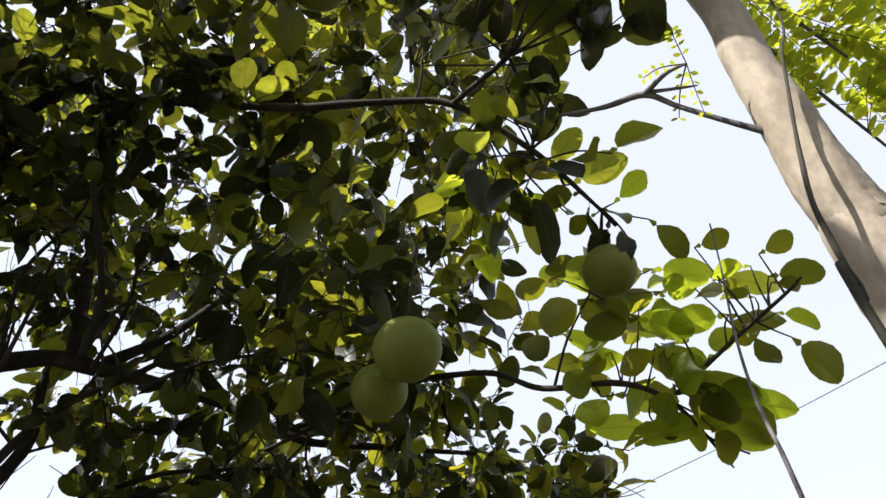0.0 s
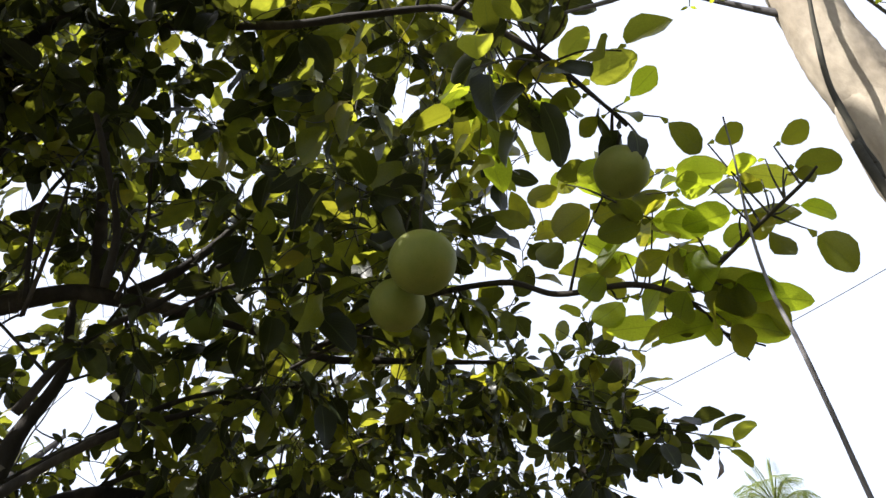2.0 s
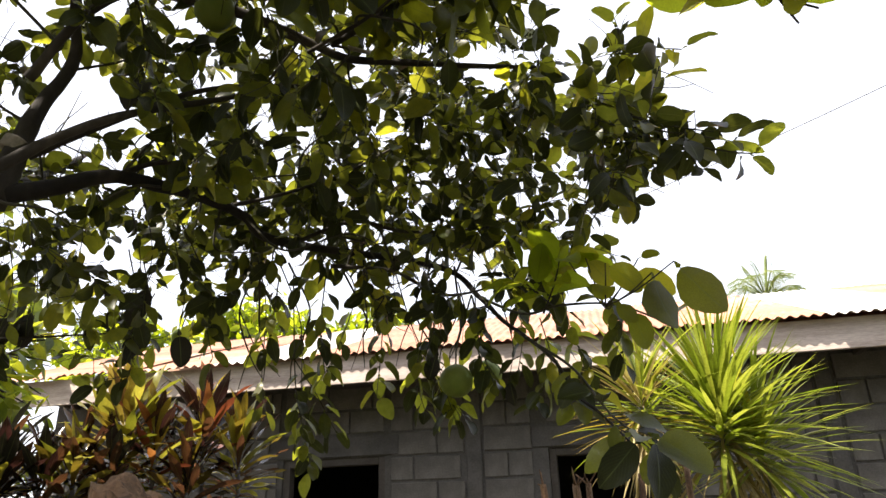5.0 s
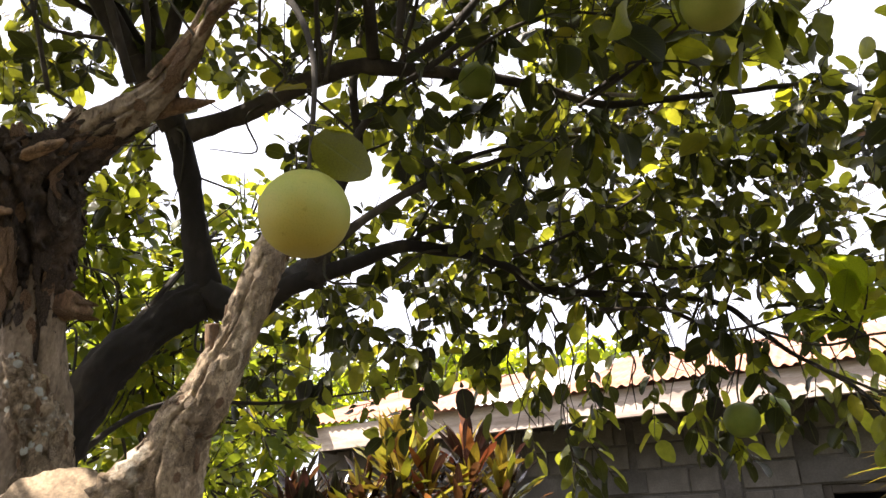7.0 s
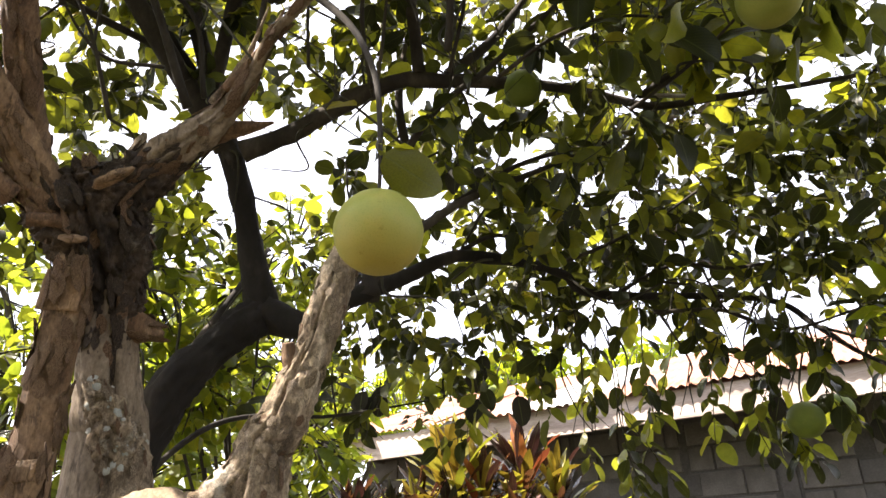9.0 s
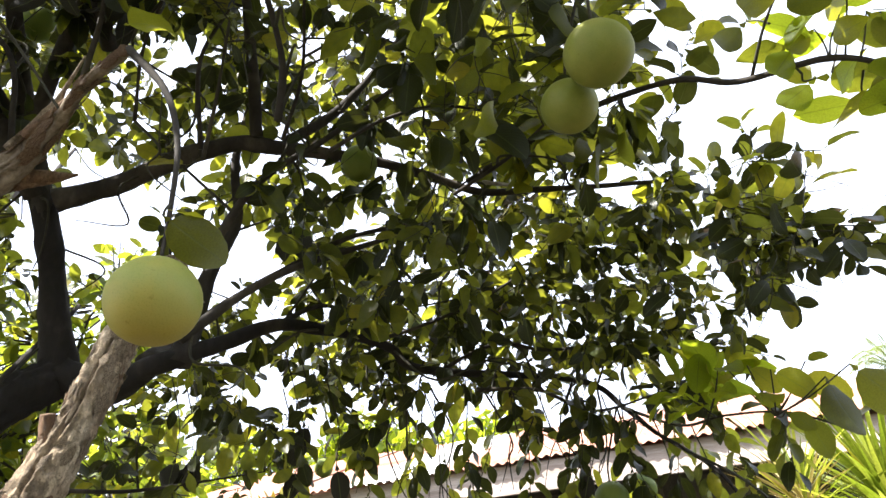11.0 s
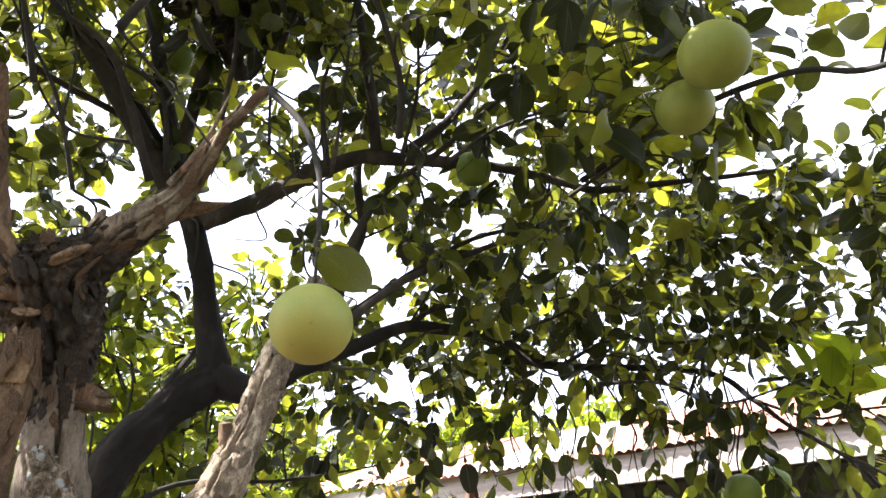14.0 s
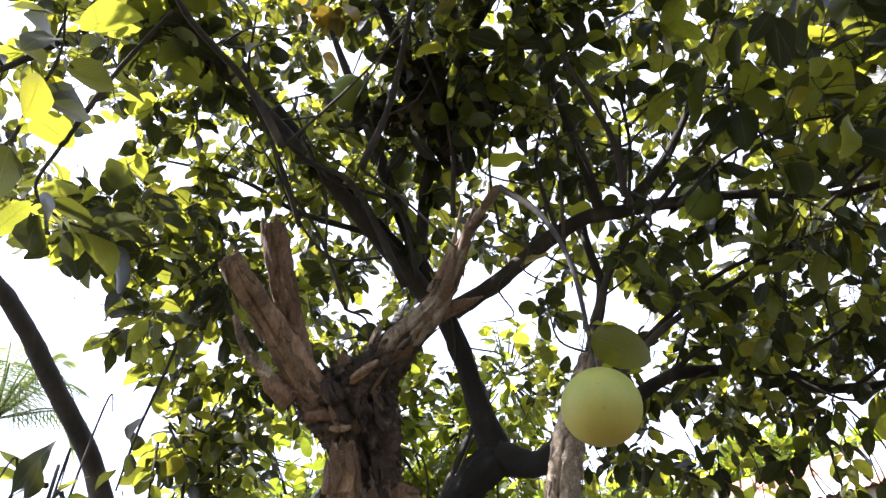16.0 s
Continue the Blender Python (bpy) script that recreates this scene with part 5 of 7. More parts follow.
CURTAIN = (
    ((-0.87, 2.71, 2.37), (-0.90, 2.76, 2.17), (-0.89, 2.81, 2.00)),
    ((-0.65, 2.77, 2.34), (-0.67, 2.84, 2.13), (-0.70, 2.88, 1.91)),
    ((-0.46, 2.70, 2.33), (-0.45, 2.77, 2.14), (-0.53, 2.79, 1.97)),
    ((-0.28, 2.73, 2.30), (-0.28, 2.79, 2.11), (-0.23, 2.83, 1.92)),
    ((-0.14, 2.74, 2.29), (-0.11, 2.79, 2.12), (-0.14, 2.83, 1.96)),
    ((0.05, 2.75, 2.25), (0.07, 2.79, 2.11), (0.14, 2.82, 1.94)),
    ((-0.37, 2.86, 2.21), (-0.45, 2.90, 2.04), (-0.40, 2.94, 1.82)),
    ((-0.04, 2.88, 2.19), (-0.01, 2.92, 2.01), (-0.09, 2.95, 1.85)),
    ((-1.04, 2.65, 2.36), (-1.07, 2.69, 2.21), (-1.10, 2.72, 2.08)),
    ((0.20, 2.64, 2.22), (0.24, 2.67, 2.10), (0.24, 2.70, 1.95)),
)
for pts in CURTAIN:
    spray(pts, 15, 0.065, 0.1, 0.1, -0.35)
for p0, p1, p2 in (
    ((-1.041, 2.460, 2.348), (-1.122, 2.656, 2.189), (-1.112, 2.739, 1.977)),
    ((-0.995, 2.626, 2.405), (-1.044, 2.838, 2.234), (-1.069, 2.912, 2.007)),
    ((-0.790, 2.625, 2.383), (-0.758, 2.855, 2.214), (-0.760, 2.922, 2.040)),
    ((-0.446, 2.702, 2.375), (-0.566, 2.901, 2.210), (-0.522, 2.979, 2.013)),
    ((-0.360, 2.760, 2.388), (-0.377, 2.975, 2.215), (-0.424, 3.043, 2.009)),
    ((-1.065, 2.539, 2.380), (-1.196, 2.718, 2.213), (-1.145, 2.821, 1.989)),
):
    p1 = tuple(np.array(p1) + rng.normal(size=3) * 0.05)
    TWIGS.append(tube(curve_points([(*p0, 0.005), (*p1, 0.0038), (*((np.array(p1) + np.array(p2)) / 2 + rng.normal(size=3) * 0.03), 0.003), (*p2, 0.0018)], 6), 6, 0.2, p0[0], False))
    side = np.array(p2) + rng.normal(size=3) * np.array((0.07, 0.04, 0.03))
    TWIGS.append(tube(curve_points([(*p1, 0.003), (*((np.array(p1) + side) / 2 + rng.normal(size=3) * 0.015), 0.0022), (*side, 0.0012)], 5), 5, 0.2, 0, False))
LUSH = []
# loose whorls of broad leaves round the bare end of the low branch
WHORLS = (
    (0.19, 1.23, 2.75), (0.25, 1.22, 2.67), (0.18, 1.33, 2.67), (0.25, 1.32, 2.56),
    (0.31, 1.29, 2.62), (0.36, 1.37, 2.61), (0.35, 1.22, 2.60), (0.42, 1.22, 2.67),
    (0.40, 1.27, 2.55), (0.41, 1.31, 2.48), (0.46, 1.27, 2.44), (0.51, 1.33, 2.44),
    (0.41, 1.37, 2.43), (0.46, 1.33, 2.39), (0.38, 1.42, 2.45), (0.30, 1.42, 2.54),
    (0.52, 1.15, 2.64), (0.52, 1.17, 2.55), (0.42, 1.23, 2.75), (0.27, 1.25, 2.81),
)
twig_line = np.array([(0.008 + 0.4 * h, 1.439 - 0.11 * h, 2.646 - 0.2 * h) for h in np.linspace(0, 1, 9)] + [(0.408 + 0.17 * h, 1.31 - 0.273 * h, 2.46 + 0.023 * h) for h in np.linspace(0, 1, 7)] + [(0.16 + 0.1 * h, 1.37 - 0.16 * h, 2.54 + 0.14 * h) for h in np.linspace(0, 1, 5)])
for e_ in WHORLS:
    e_ = np.array(e_)
    o_ = twig_line[np.argmin(np.linalg.norm(twig_line - e_, axis=1))]
    TWIGS.append(tube(curve_points([(*o_, 0.0028), (*((o_ + e_) / 2 + rng.normal(size=3) * 0.006), 0.0022), (*e_, 0.0016)], 4), 5, 0.1, 0, False))
    turn = rng.uniform(0, 6.28)
    for k in range(3 if rng.random() < 0.6 else 2):
        turn += 2.1 + rng.normal() * 0.4
        LUSH.append(leaf_pose(e_, np.array((math.cos(turn), 0.35 * math.sin(turn), 0.75 * math.sin(turn) - 0.35)), np.array((0.25 + rng.normal() * 0.35, 0.62 + rng.normal() * 0.35, 0.7)), rng.uniform(0.085, 0.125)))
for e_ in ((0.05, 1.03, 2.88), (-0.03, 1.06, 2.86), (0.1, 1.1, 2.82), (0.0, 1.12, 2.78)):
    spray([(0.05, 0.965, 3.05), tuple((np.array((0.05, 1.0, 3.0)) + e_) / 2), e_], 6, 0.08, 0.12, 0.35, -0.2, LUSH, 0.0025)
for e_ in ((0.114, 0.871, 2.66), (0.01, 0.822, 2.7), (0.31, 0.9, 2.78)):
    spray([(0.18, 0.97, 2.87), tuple((np.array((0.18, 0.93, 2.86)) + e_) / 2), e_], 3, 0.1, 0.13, 0.55, -0.45, None, 0.0028)
# pale shoot overhead at the yard's side
spray([(-1.95, -0.2, 2.95)] + [(-1.55, -0.07, 2.51), (-1.48, -0.05, 2.59), (-1.41, -0.04, 2.68), (-1.34, -0.07, 2.75)], 12, 0.09, 0.13, 0.3, -0.25, None, 0.006)
spray([(-1.59, 0.04, 2.60), (-1.66, 0.03, 2.52), (-1.68, 0.10, 2.48), (-1.66, 0.21, 2.47)], 12, 0.1, 0.14, 0.3, -0.35, None, 0.005)
# shoots at the crown's outer side
spray([(-2.01, 0.58, 2.69), (-2.15, 0.57, 2.44), (-2.24, 0.55, 2.25), (-2.29, 0.54, 2.09)], 9, 0.06, 0.09, 0.15, -0.20, None, 0.006)
spray([(-1.99, 0.59, 2.71), (-2.10, 0.50, 2.59), (-2.17, 0.42, 2.50), (-2.19, 0.40, 2.48)], 13, 0.06, 0.09, 0.15, -0.35, None, 0.006)
spray([(-2.01, 0.65, 2.64), (-2.11, 0.59, 2.51), (-2.16, 0.52, 2.47)], 10, 0.06, 0.09, 0.15, -0.35, None, 0.006)
spray([(-1.97, 0.53, 2.78), (-2.06, 0.38, 2.72), (-2.13, 0.27, 2.65)], 12, 0.06, 0.09, 0.15, -0.35, None, 0.006)
v, f = joined(TWIGS)
tagged(mesh_object("brushwood", v, f, BARK_TWIG, tree, "thin dark green and brown twigs"), kind="stuff")
poses = np.array(LEAVES)
# few leaves hang before the two long limbs
MIDDLE = np.array((-0.22, 0.04, 1.48))
bare_line = np.vstack([curve_points(pts, 12)[:, :3] for pts in (
    [(-1.645, 1.633, 2.282, 0), (-1.45, 1.63, 2.25, 0), (-1.268, 1.828, 2.364, 0), (-1.151, 2.067, 2.389, 0), (-0.962, 2.329, 2.369, 0), (-0.725, 2.585, 2.443, 0), (-0.425, 2.755, 2.391, 0), (-0.27, 2.805, 2.269, 0)],
    [(-1.72, 1.47, 2.785, 0), (-1.48, 1.546, 2.873, 0), (-1.21, 1.605, 2.932, 0), (-0.819, 1.77, 2.865, 0), (-0.546, 1.902, 2.773, 0), (-0.151, 1.963, 2.709, 0)],
    [(-1.144, 1.639, 2.936, 0), (-1.009, 1.715, 3.084, 0), (-0.87, 1.771, 3.305, 0)],
    [(-1.222, 1.588, 2.941, 0), (-1.184, 1.455, 3.169, 0), (-1.161, 1.3, 3.45, 0)],
)])
far = np.linalg.norm(bare_line - MIDDLE, axis=1)
aim = (bare_line - MIDDLE) / far[:, None]
heart = poses[:, :, 3] + 0.6 * poses[:, :, 1] - MIDDLE
reach = np.linalg.norm(heart, axis=1)
close = ((heart / reach[:, None]) @ aim.T > math.cos(0.021)) & (reach[:, None] < far[None, :] + 0.02)
poses = poses[~(close.any(axis=1) & (rng.random(len(poses)) < 0.72))]
# leaves on the sight lines from the path to these fruit are left out
for MIDDLE, fruit, wide in (((-0.01, -0.06, 1.67), (-0.165, 0.63, 3.277), 0.05), ((-0.01, -0.06, 1.67), (-0.3, 0.7, 3.304), 0.035), ((-0.01, -0.06, 1.67), (-0.154, 1.186, 2.55), 0.06), ((-0.25, 0.0, 1.5), (-0.165, 1.19, 2.52), 0.065)):
    MIDDLE = np.array(MIDDLE)
    aim = np.array(fruit) - MIDDLE
    far = np.linalg.norm(aim)
    heart = poses[:, :, 3] + 0.6 * poses[:, :, 1] - MIDDLE
    reach = np.linalg.norm(heart, axis=1)
    close = ((heart / reach[:, None]) @ (aim / far) > math.cos(wide)) & (reach < far + 0.02)
    poses = poses[~close]
# the sun breaks through in shafts, wide over the young shoots and thin within the crown
heart = poses[:, :, 3] + 0.6 * poses[:, :, 1]
GLADES = [((0.28, 1.27, 2.62), 0.17), ((0.42, 1.3, 2.55), 0.17), ((0.52, 1.15, 2.55), 0.15), ((0.12, 1.25, 2.68), 0.13), ((0.02, 1.08, 2.84), 0.13)]
GLADES += [(tuple(o_), 0.28) for o_ in LIT] + [(tuple(o_), 0.05) for o_ in SHAFTS[:8]]
GLADES += [(tuple(heart[k]), 0.055) for k in rng.integers(len(heart), size=90)]
shaded = np.zeros(len(poses), bool)
for o_, wide in GLADES:
    q = heart - np.array(o_)
    along = q @ SUN
    shaded |= (along > 0.12) & (np.linalg.norm(q - along[:, None] * SUN, axis=1) < wide)
q = heart - np.array((-0.859, 0.826, 1.95))
along = q @ SUN
poses = poses[~shaded | ((along > 0.5) & (np.linalg.norm(q - along[:, None] * SUN, axis=1) < 0.16))]
# the fruit at the twig's end hangs clear of leaves
q = poses[:, :, 3] + 0.6 * poses[:, :, 1] - np.array((0.01, 0.02, 1.62))
aim = np.array((0.272, 1.036, 2.56)) - np.array((0.01, 0.02, 1.62))
away = np.linalg.norm(q, axis=1)
poses = poses[~(((q / away[:, None]) @ (aim / np.linalg.norm(aim)) > math.cos(0.055)) & (away < np.linalg.norm(aim)))]
near = np.linalg.norm(poses[:, :, 3] - np.array((-0.2, 0.0, 1.5)), axis=1)
order = np.argsort(near)
single, rest = order[:170], order[170:]
# edge leaves take the brighter copies, as if the sun shone through
for i, mat in enumerate((LIT_OLIVE_LEAF, YOUNG_LIT, LIT_OLIVE_LEAF)):
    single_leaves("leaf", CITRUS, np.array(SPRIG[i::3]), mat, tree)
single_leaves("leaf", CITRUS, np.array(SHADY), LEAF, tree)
single_leaves("leaf", CITRUS, np.array(LUSH[::2]), YOUNG_LIT, tree)
single_leaves("leaf", CITRUS, np.array(LUSH[1::2]), LIT_OLIVE_LEAF, tree)
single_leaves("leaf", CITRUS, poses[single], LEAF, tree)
# a third of the near edge gets the copy tinted as backlit
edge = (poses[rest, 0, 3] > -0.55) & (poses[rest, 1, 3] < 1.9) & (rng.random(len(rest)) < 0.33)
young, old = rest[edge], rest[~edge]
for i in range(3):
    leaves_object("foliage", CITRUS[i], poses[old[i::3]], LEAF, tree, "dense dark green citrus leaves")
    leaves_object("foliage", CITRUS[i], poses[young[i::3]], LIT_OLIVE_LEAF, tree, "citrus leaves in a brighter yellow-olive, as if lit from behind")

# vigorous young shoot with very large leaves
TWIGS, BIG, FRESH, HANGER, BLACK = [], [], [], [], []
spray([(-0.27, 2.805, 2.269), (-0.1, 2.5, 2.1), (0.02, 2.3, 2.06), (0.18, 2.2, 2.02), (0.33, 2.15, 1.93)], 4, 0.09, 0.12, 0.5, 0.1, BIG, 0.006)
VIGOROUS = (
    ((0.319, 1.994, 2.069), (0.130, 0.022, -0.180), (-0.2, 0.9, 0.4), 0.199),
    ((0.270, 2.059, 2.064), (0.030, 0.050, -0.190), (-0.5, 0.8, 0.2), 0.177),
    ((0.153, 2.111, 2.121), (0.121, 0.015, -0.100), (0.1, 0.7, 0.7), 0.141),
    ((0.166, 2.146, 2.010), (0.078, 0.009, -0.069), (0.3, 0.8, 0.3), 0.093),
    ((0.218, 2.164, 2.098), (0.161, -0.009, -0.067), (0, 0.6, 0.8), 0.156),
    ((0.050, 2.205, 2.180), (0.117, -0.015, 0.012), (0.1, 0.6, 0.8), 0.106),
    ((0.253, 2.143, 2.140), (0.070, -0.018, 0.013), (0, 0.5, 0.85), 0.066),
    ((0.103, 2.156, 2.157), (0.088, 0.026, -0.103), (-0.2, 0.8, 0.5), 0.123),
)
for at_, along_, up_, size_ in VIGOROUS:
    BIG.append(leaf_pose(np.array(at_), np.array(along_), np.array(up_), 0.8 * size_))
    TWIGS.append(tube(curve_points([(*at_, 0.002), (*(0.5 * (np.array(at_) + (0.15, 2.22, 2.0))), 0.0024), (0.15, 2.22, 2.02, 0.003)], 4), 5, 0.1, 0, False))
LOW = []
LOW.append(leaf_pose(np.array((0.187, 2.044, 1.630)), np.array((-0.099, -0.026, -0.100)), np.array((0.2, -0.9, 0.2)), 0.140))
LOW.append(leaf_pose(np.array((0.170, 2.096, 1.645)), np.array((-0.124, -0.027, -0.068)), np.array((-0.2, -0.9, 0.3)), 0.130))
LOW.append(leaf_pose(np.array((0.192, 1.992, 1.630)), np.array((0.100, -0.064, -0.078)), np.array((0.2, -0.9, 0.3)), 0.140))
LOW.append(leaf_pose(np.array((0.205, 1.990, 1.629)), np.array((0.000, -0.040, -0.109)), np.array((0.5, -0.8, 0.1)), 0.140))
LOW.append(leaf_pose(np.array((0.114, 2.048, 1.685)), np.array((0.121, -0.069, -0.019)), np.array((0, -0.5, 0.8)), 0.120))
LOW.append(leaf_pose(np.array((0.104, 2.238, 1.780)), np.array((-0.114, -0.038, -0.016)), np.array((0, -0.8, 0.5)), 0.100))
LOW.append(leaf_pose(np.array((0.068, 2.281, 1.841)), np.array((-0.096, -0.023, -0.115)), np.array((0, -0.8, 0.5)), 0.100))
spray([(-0.097, 2.477, 2.011), (0.039, 2.299, 1.864), (0.117, 2.068, 1.687), (0.190, 1.995, 1.610)], 6, 0.07, 0.1, 0.3, -0.2, LOW, 0.005)
spray([(-0.03, 2.34, 2.05), (0.01, 2.25, 2.12), (0.03, 2.21, 2.18)], 13, 0.1, 0.16, 0.1, 0.1, FRESH, 0.004)
spray([(0.0, 2.3, 2.06), (-0.06, 2.24, 2.1), (-0.1, 2.2, 2.13)], 7, 0.1, 0.14, 0.1, 0.1, FRESH, 0.003)
# leaves beside the hanging fruit
HANGER.append(leaf_pose(np.array((-0.85, 0.806, 2.082)), np.array((0.062, 0.07, -0.055)), np.array((-0.5, 0.6, 0.45)), 0.108))
HANGER.append(leaf_pose(np.array((-0.852, 0.81, 2.098)), np.array((0.045, 0.05, 0.0)), np.array((0.1, -0.5, 0.85)), 0.066))
TWIGS.append(tube(curve_points([(-0.866, 0.836, 2.13, 0.003), (-0.858, 0.815, 2.1, 0.0022), (-0.85, 0.806, 2.082, 0.0018)], 5), 6, 0.1, 0, False))
HANGER.append(leaf_pose(np.array((-1.07, 0.85, 2.63)), np.array((0.9, 0.1, -0.12)), np.array((0.05, -0.15, 1.0)), 0.11))
for v, f in TWIGS:
    mesh_object("shoot", v, f, BARK_TWIG, tree, "green young shoot")
# these large leaves wear the backlit tint as well
single_leaves("leaf", [blade(0.7, OVAL, 0.3, 0.2, 0.15, 0.05, 0.04, False)], np.array(BIG[::2]), LIT_OLIVE_LEAF, tree)
single_leaves("leaf", [blade(0.78, BROADER, 0.25, 0.3, 0.15, 0.05, 0.05, False), blade(0.66, OVAL, 0.1, 0.12, 0.15, 0.05, -0.05, False)], np.array(BIG[1::2]), LIT_OLIVE_LEAF, tree)
single_leaves("leaf", CITRUS, np.array(LOW), LEAF, tree)
single_leaves("young_leaf", [blade(0.7, BROADER, 0.35, 0.3, 0.1, 0.04, 0.07, False), blade(0.55, LONG, 0.5, 0.45, 0.2, 0.06, -0.06, False)], np.array(HANGER), LIT_OLIVE_LEAF, tree)
single_leaves("young_leaf", CITRUS, np.array(FRESH), YOUNG_LIT, tree)
YELLOWED = [leaf_pose(np.array(a_), np.array(w_), np.array((rng.normal() * 0.4, rng.normal() * 0.4, 1.0)), n_) for a_, w_, n_ in (
    ((-1.280, 0.458, 3.078), (0.002, 0.053, 0.027), 0.085),
    ((-1.243, 0.517, 3.162), (0.017, 0.007, -0.028), 0.081),
    ((-1.314, 0.527, 3.146), (-0.009, -0.045, -0.059), 0.073),
    ((-1.369, 0.526, 3.079), (0.023, 0.030, -0.043), 0.092),
    ((-1.353, 0.430, 3.148), (0.023, 0.023, -0.054), 0.073),
    ((-1.295, 0.428, 3.109), (0.003, 0.044, 0.003), 0.097),
    ((-1.228, 0.503, 3.142), (-0.006, 0.003, -0.006), 0.083),
    ((-1.249, 0.523, 3.165), (-0.035, -0.033, -0.055), 0.097),
    ((-1.265, 0.396, 3.102), (-0.027, 0.022, 0.032), 0.073),
)]
single_leaves("yellowed_leaf", CITRUS, np.array(YELLOWED), GOLD, tree)
single_leaves("curled_leaf", [blade(0.5, LONG, 0.9, 0.3, 0.2, 0.06, 0.04, False)], np.array([leaf_pose(np.array((-0.477, 0.373, 2.969)), np.array((0.113, 0.047, -0.039)), np.array((0.2, 0.6, 0.8)), 0.12)]), PALM, tree)
DARK_LEAVES = [leaf_pose(np.array(a_), np.array((rng.normal() * 0.25, rng.normal() * 0.25, -1.0)), np.array((0.4 * rng.normal(), -1.0, 0.1)), n_) for a_, n_ in (
    ((-1.439, 2.418, 2.106), 0.10),
    ((-1.484, 2.418, 2.099), 0.09),
    ((-1.287, 2.385, 2.095), 0.11),
    ((-1.850, 2.367, 2.182), 0.11),
    ((-1.886, 2.371, 2.164), 0.10),
    ((-1.372, 2.291, 2.234), 0.10),
    ((-1.433, 2.326, 2.208), 0.10),
    ((-1.104, 1.708, 2.628), 0.10),
    ((-0.851, 2.268, 2.537), 0.10),
    ((-1.880, 2.388, 2.211), 0.11),
    ((-1.941, 2.354, 2.190), 0.11),
    ((-1.231, 1.861, 2.765), 0.10),
    ((-0.436, 2.762, 2.047), 0.09),
    ((-0.169, 2.800, 1.948), 0.09),
)]
single_leaves("withered_leaf", [CITRUS[2]], np.array(DARK_LEAVES), NEAR_BLACK, tree)
TWIGS = [tube(curve_points([(*m_[:, 3], 0.0016), (*(m_[:, 3] + np.array((0.02, -0.03, 0.12))), 0.002), (*(m_[:, 3] + np.array((-0.02, -0.06, 0.3))), 0.003)], 5), 5, 0.1, 0, False) for m_ in DARK_LEAVES]
v, f = joined(TWIGS)
tagged(mesh_object("brushwood", v, f, BARK_TWIG, tree, "thin dark twigs with near-black leaves"), kind="stuff")
# bunch of near-black leaves
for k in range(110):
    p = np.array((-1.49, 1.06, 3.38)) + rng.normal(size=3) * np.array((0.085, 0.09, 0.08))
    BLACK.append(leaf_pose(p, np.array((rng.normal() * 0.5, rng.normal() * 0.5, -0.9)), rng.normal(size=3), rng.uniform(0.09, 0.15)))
leaves_object("dead_foliage", CITRUS[1], np.array(BLACK), NEAR_BLACK, tree, "bunch of near-black leaves")


# ---- fruit ----
def pomelo(place, diameter, mat, stalk, label, squash=1.0, lean=(0, 0, 1)):
    ob = thing("pomelo", place, label, "fruit", "pomelos on the tree")
    bm = bmesh.new()
    bmesh.ops.create_uvsphere(bm, u_segments=36, v_segments=24, radius=0.5)
    up = Vector(lean).normalized()
    q = Vector((0, 0, 1)).rotation_difference(up).to_matrix()
    for v in bm.verts:
        z = v.co.z * 2
        r = 1 + 0.014 * noise.noise(v.co * 4 + Vector(place))
        neck = 1 - 0.06 * max(0, z) ** 3
        dip = -0.02 * max(0, (abs(z) - 0.93) / 0.07)
        co = Vector((v.co.x * r * neck, v.co.y * r * neck, v.co.z * squash * r + dip * (1 if z > 0 else -1)))
        v.co = q @ (co * diameter) + Vector(place)
    for f in bm.faces:
        f.smooth = True
    part("flesh", bm, mat, ob)
    top = Vector(place) + up * (diameter * 0.5 * squash * 0.97)
    v, f = tube(curve_points([(*(top - up * 0.004), 0.009), (*(top + up * 0.004), 0.006)], 3), 8)
    mesh_object("calyx", v, f, BARK_TWIG, ob)
    stalk = stalk or [(*(top + up * 0.06 + Vector((0.01, 0.01, 0))), 0.003), (*(top + up * 0.14 + Vector((0.04, 0.02, 0))), 0.0035)]
    v, f = tube(curve_points([(*top, 0.003)] + stalk, 6), 8, 0.1)
    mesh_object("stalk", v, f, BARK_DARK if len(stalk) > 3 else BARK_TWIG, ob)
    return ob


pomelo((-0.859, 0.826, 1.95), 0.137, RIPE, [(-0.865, 0.835, 2.124, 0.0045), (-0.89, 0.853, 2.277, 0.0055), (-0.965, 0.88, 2.447, 0.007), (-1.051, 0.859, 2.563, 0.01)], "large ripe pale yellow-green pomelo hanging alone", 0.97)
pomelo((-0.154, 1.186, 2.55), 0.148, OLIVE_SHADED, [(-0.15, 1.2, 2.72, 0.004), (-0.13, 1.22, 2.9, 0.004)], "large yellow-green pomelo in a hanging pair", 0.95)
pomelo((-0.235, 1.31, 2.535), 0.13, OLIVE_SHADED, [(-0.22, 1.28, 2.66, 0.004), (-0.15, 1.23, 2.85, 0.004)], "yellow-green pomelo in a hanging pair", 0.95)
pomelo((0.27, 1.03, 2.578), 0.108, OLIVE_SHADED, [(0.285, 1.01, 2.66, 0.004)], "green pomelo at a twig's end", 0.98)
pomelo((-0.38, 2.865, 1.955), 0.13, GREEN, [(-0.37, 2.86, 2.1, 0.004), (-0.3, 2.8, 2.28, 0.004)], "green pomelo hanging low by the eaves", 1.0)
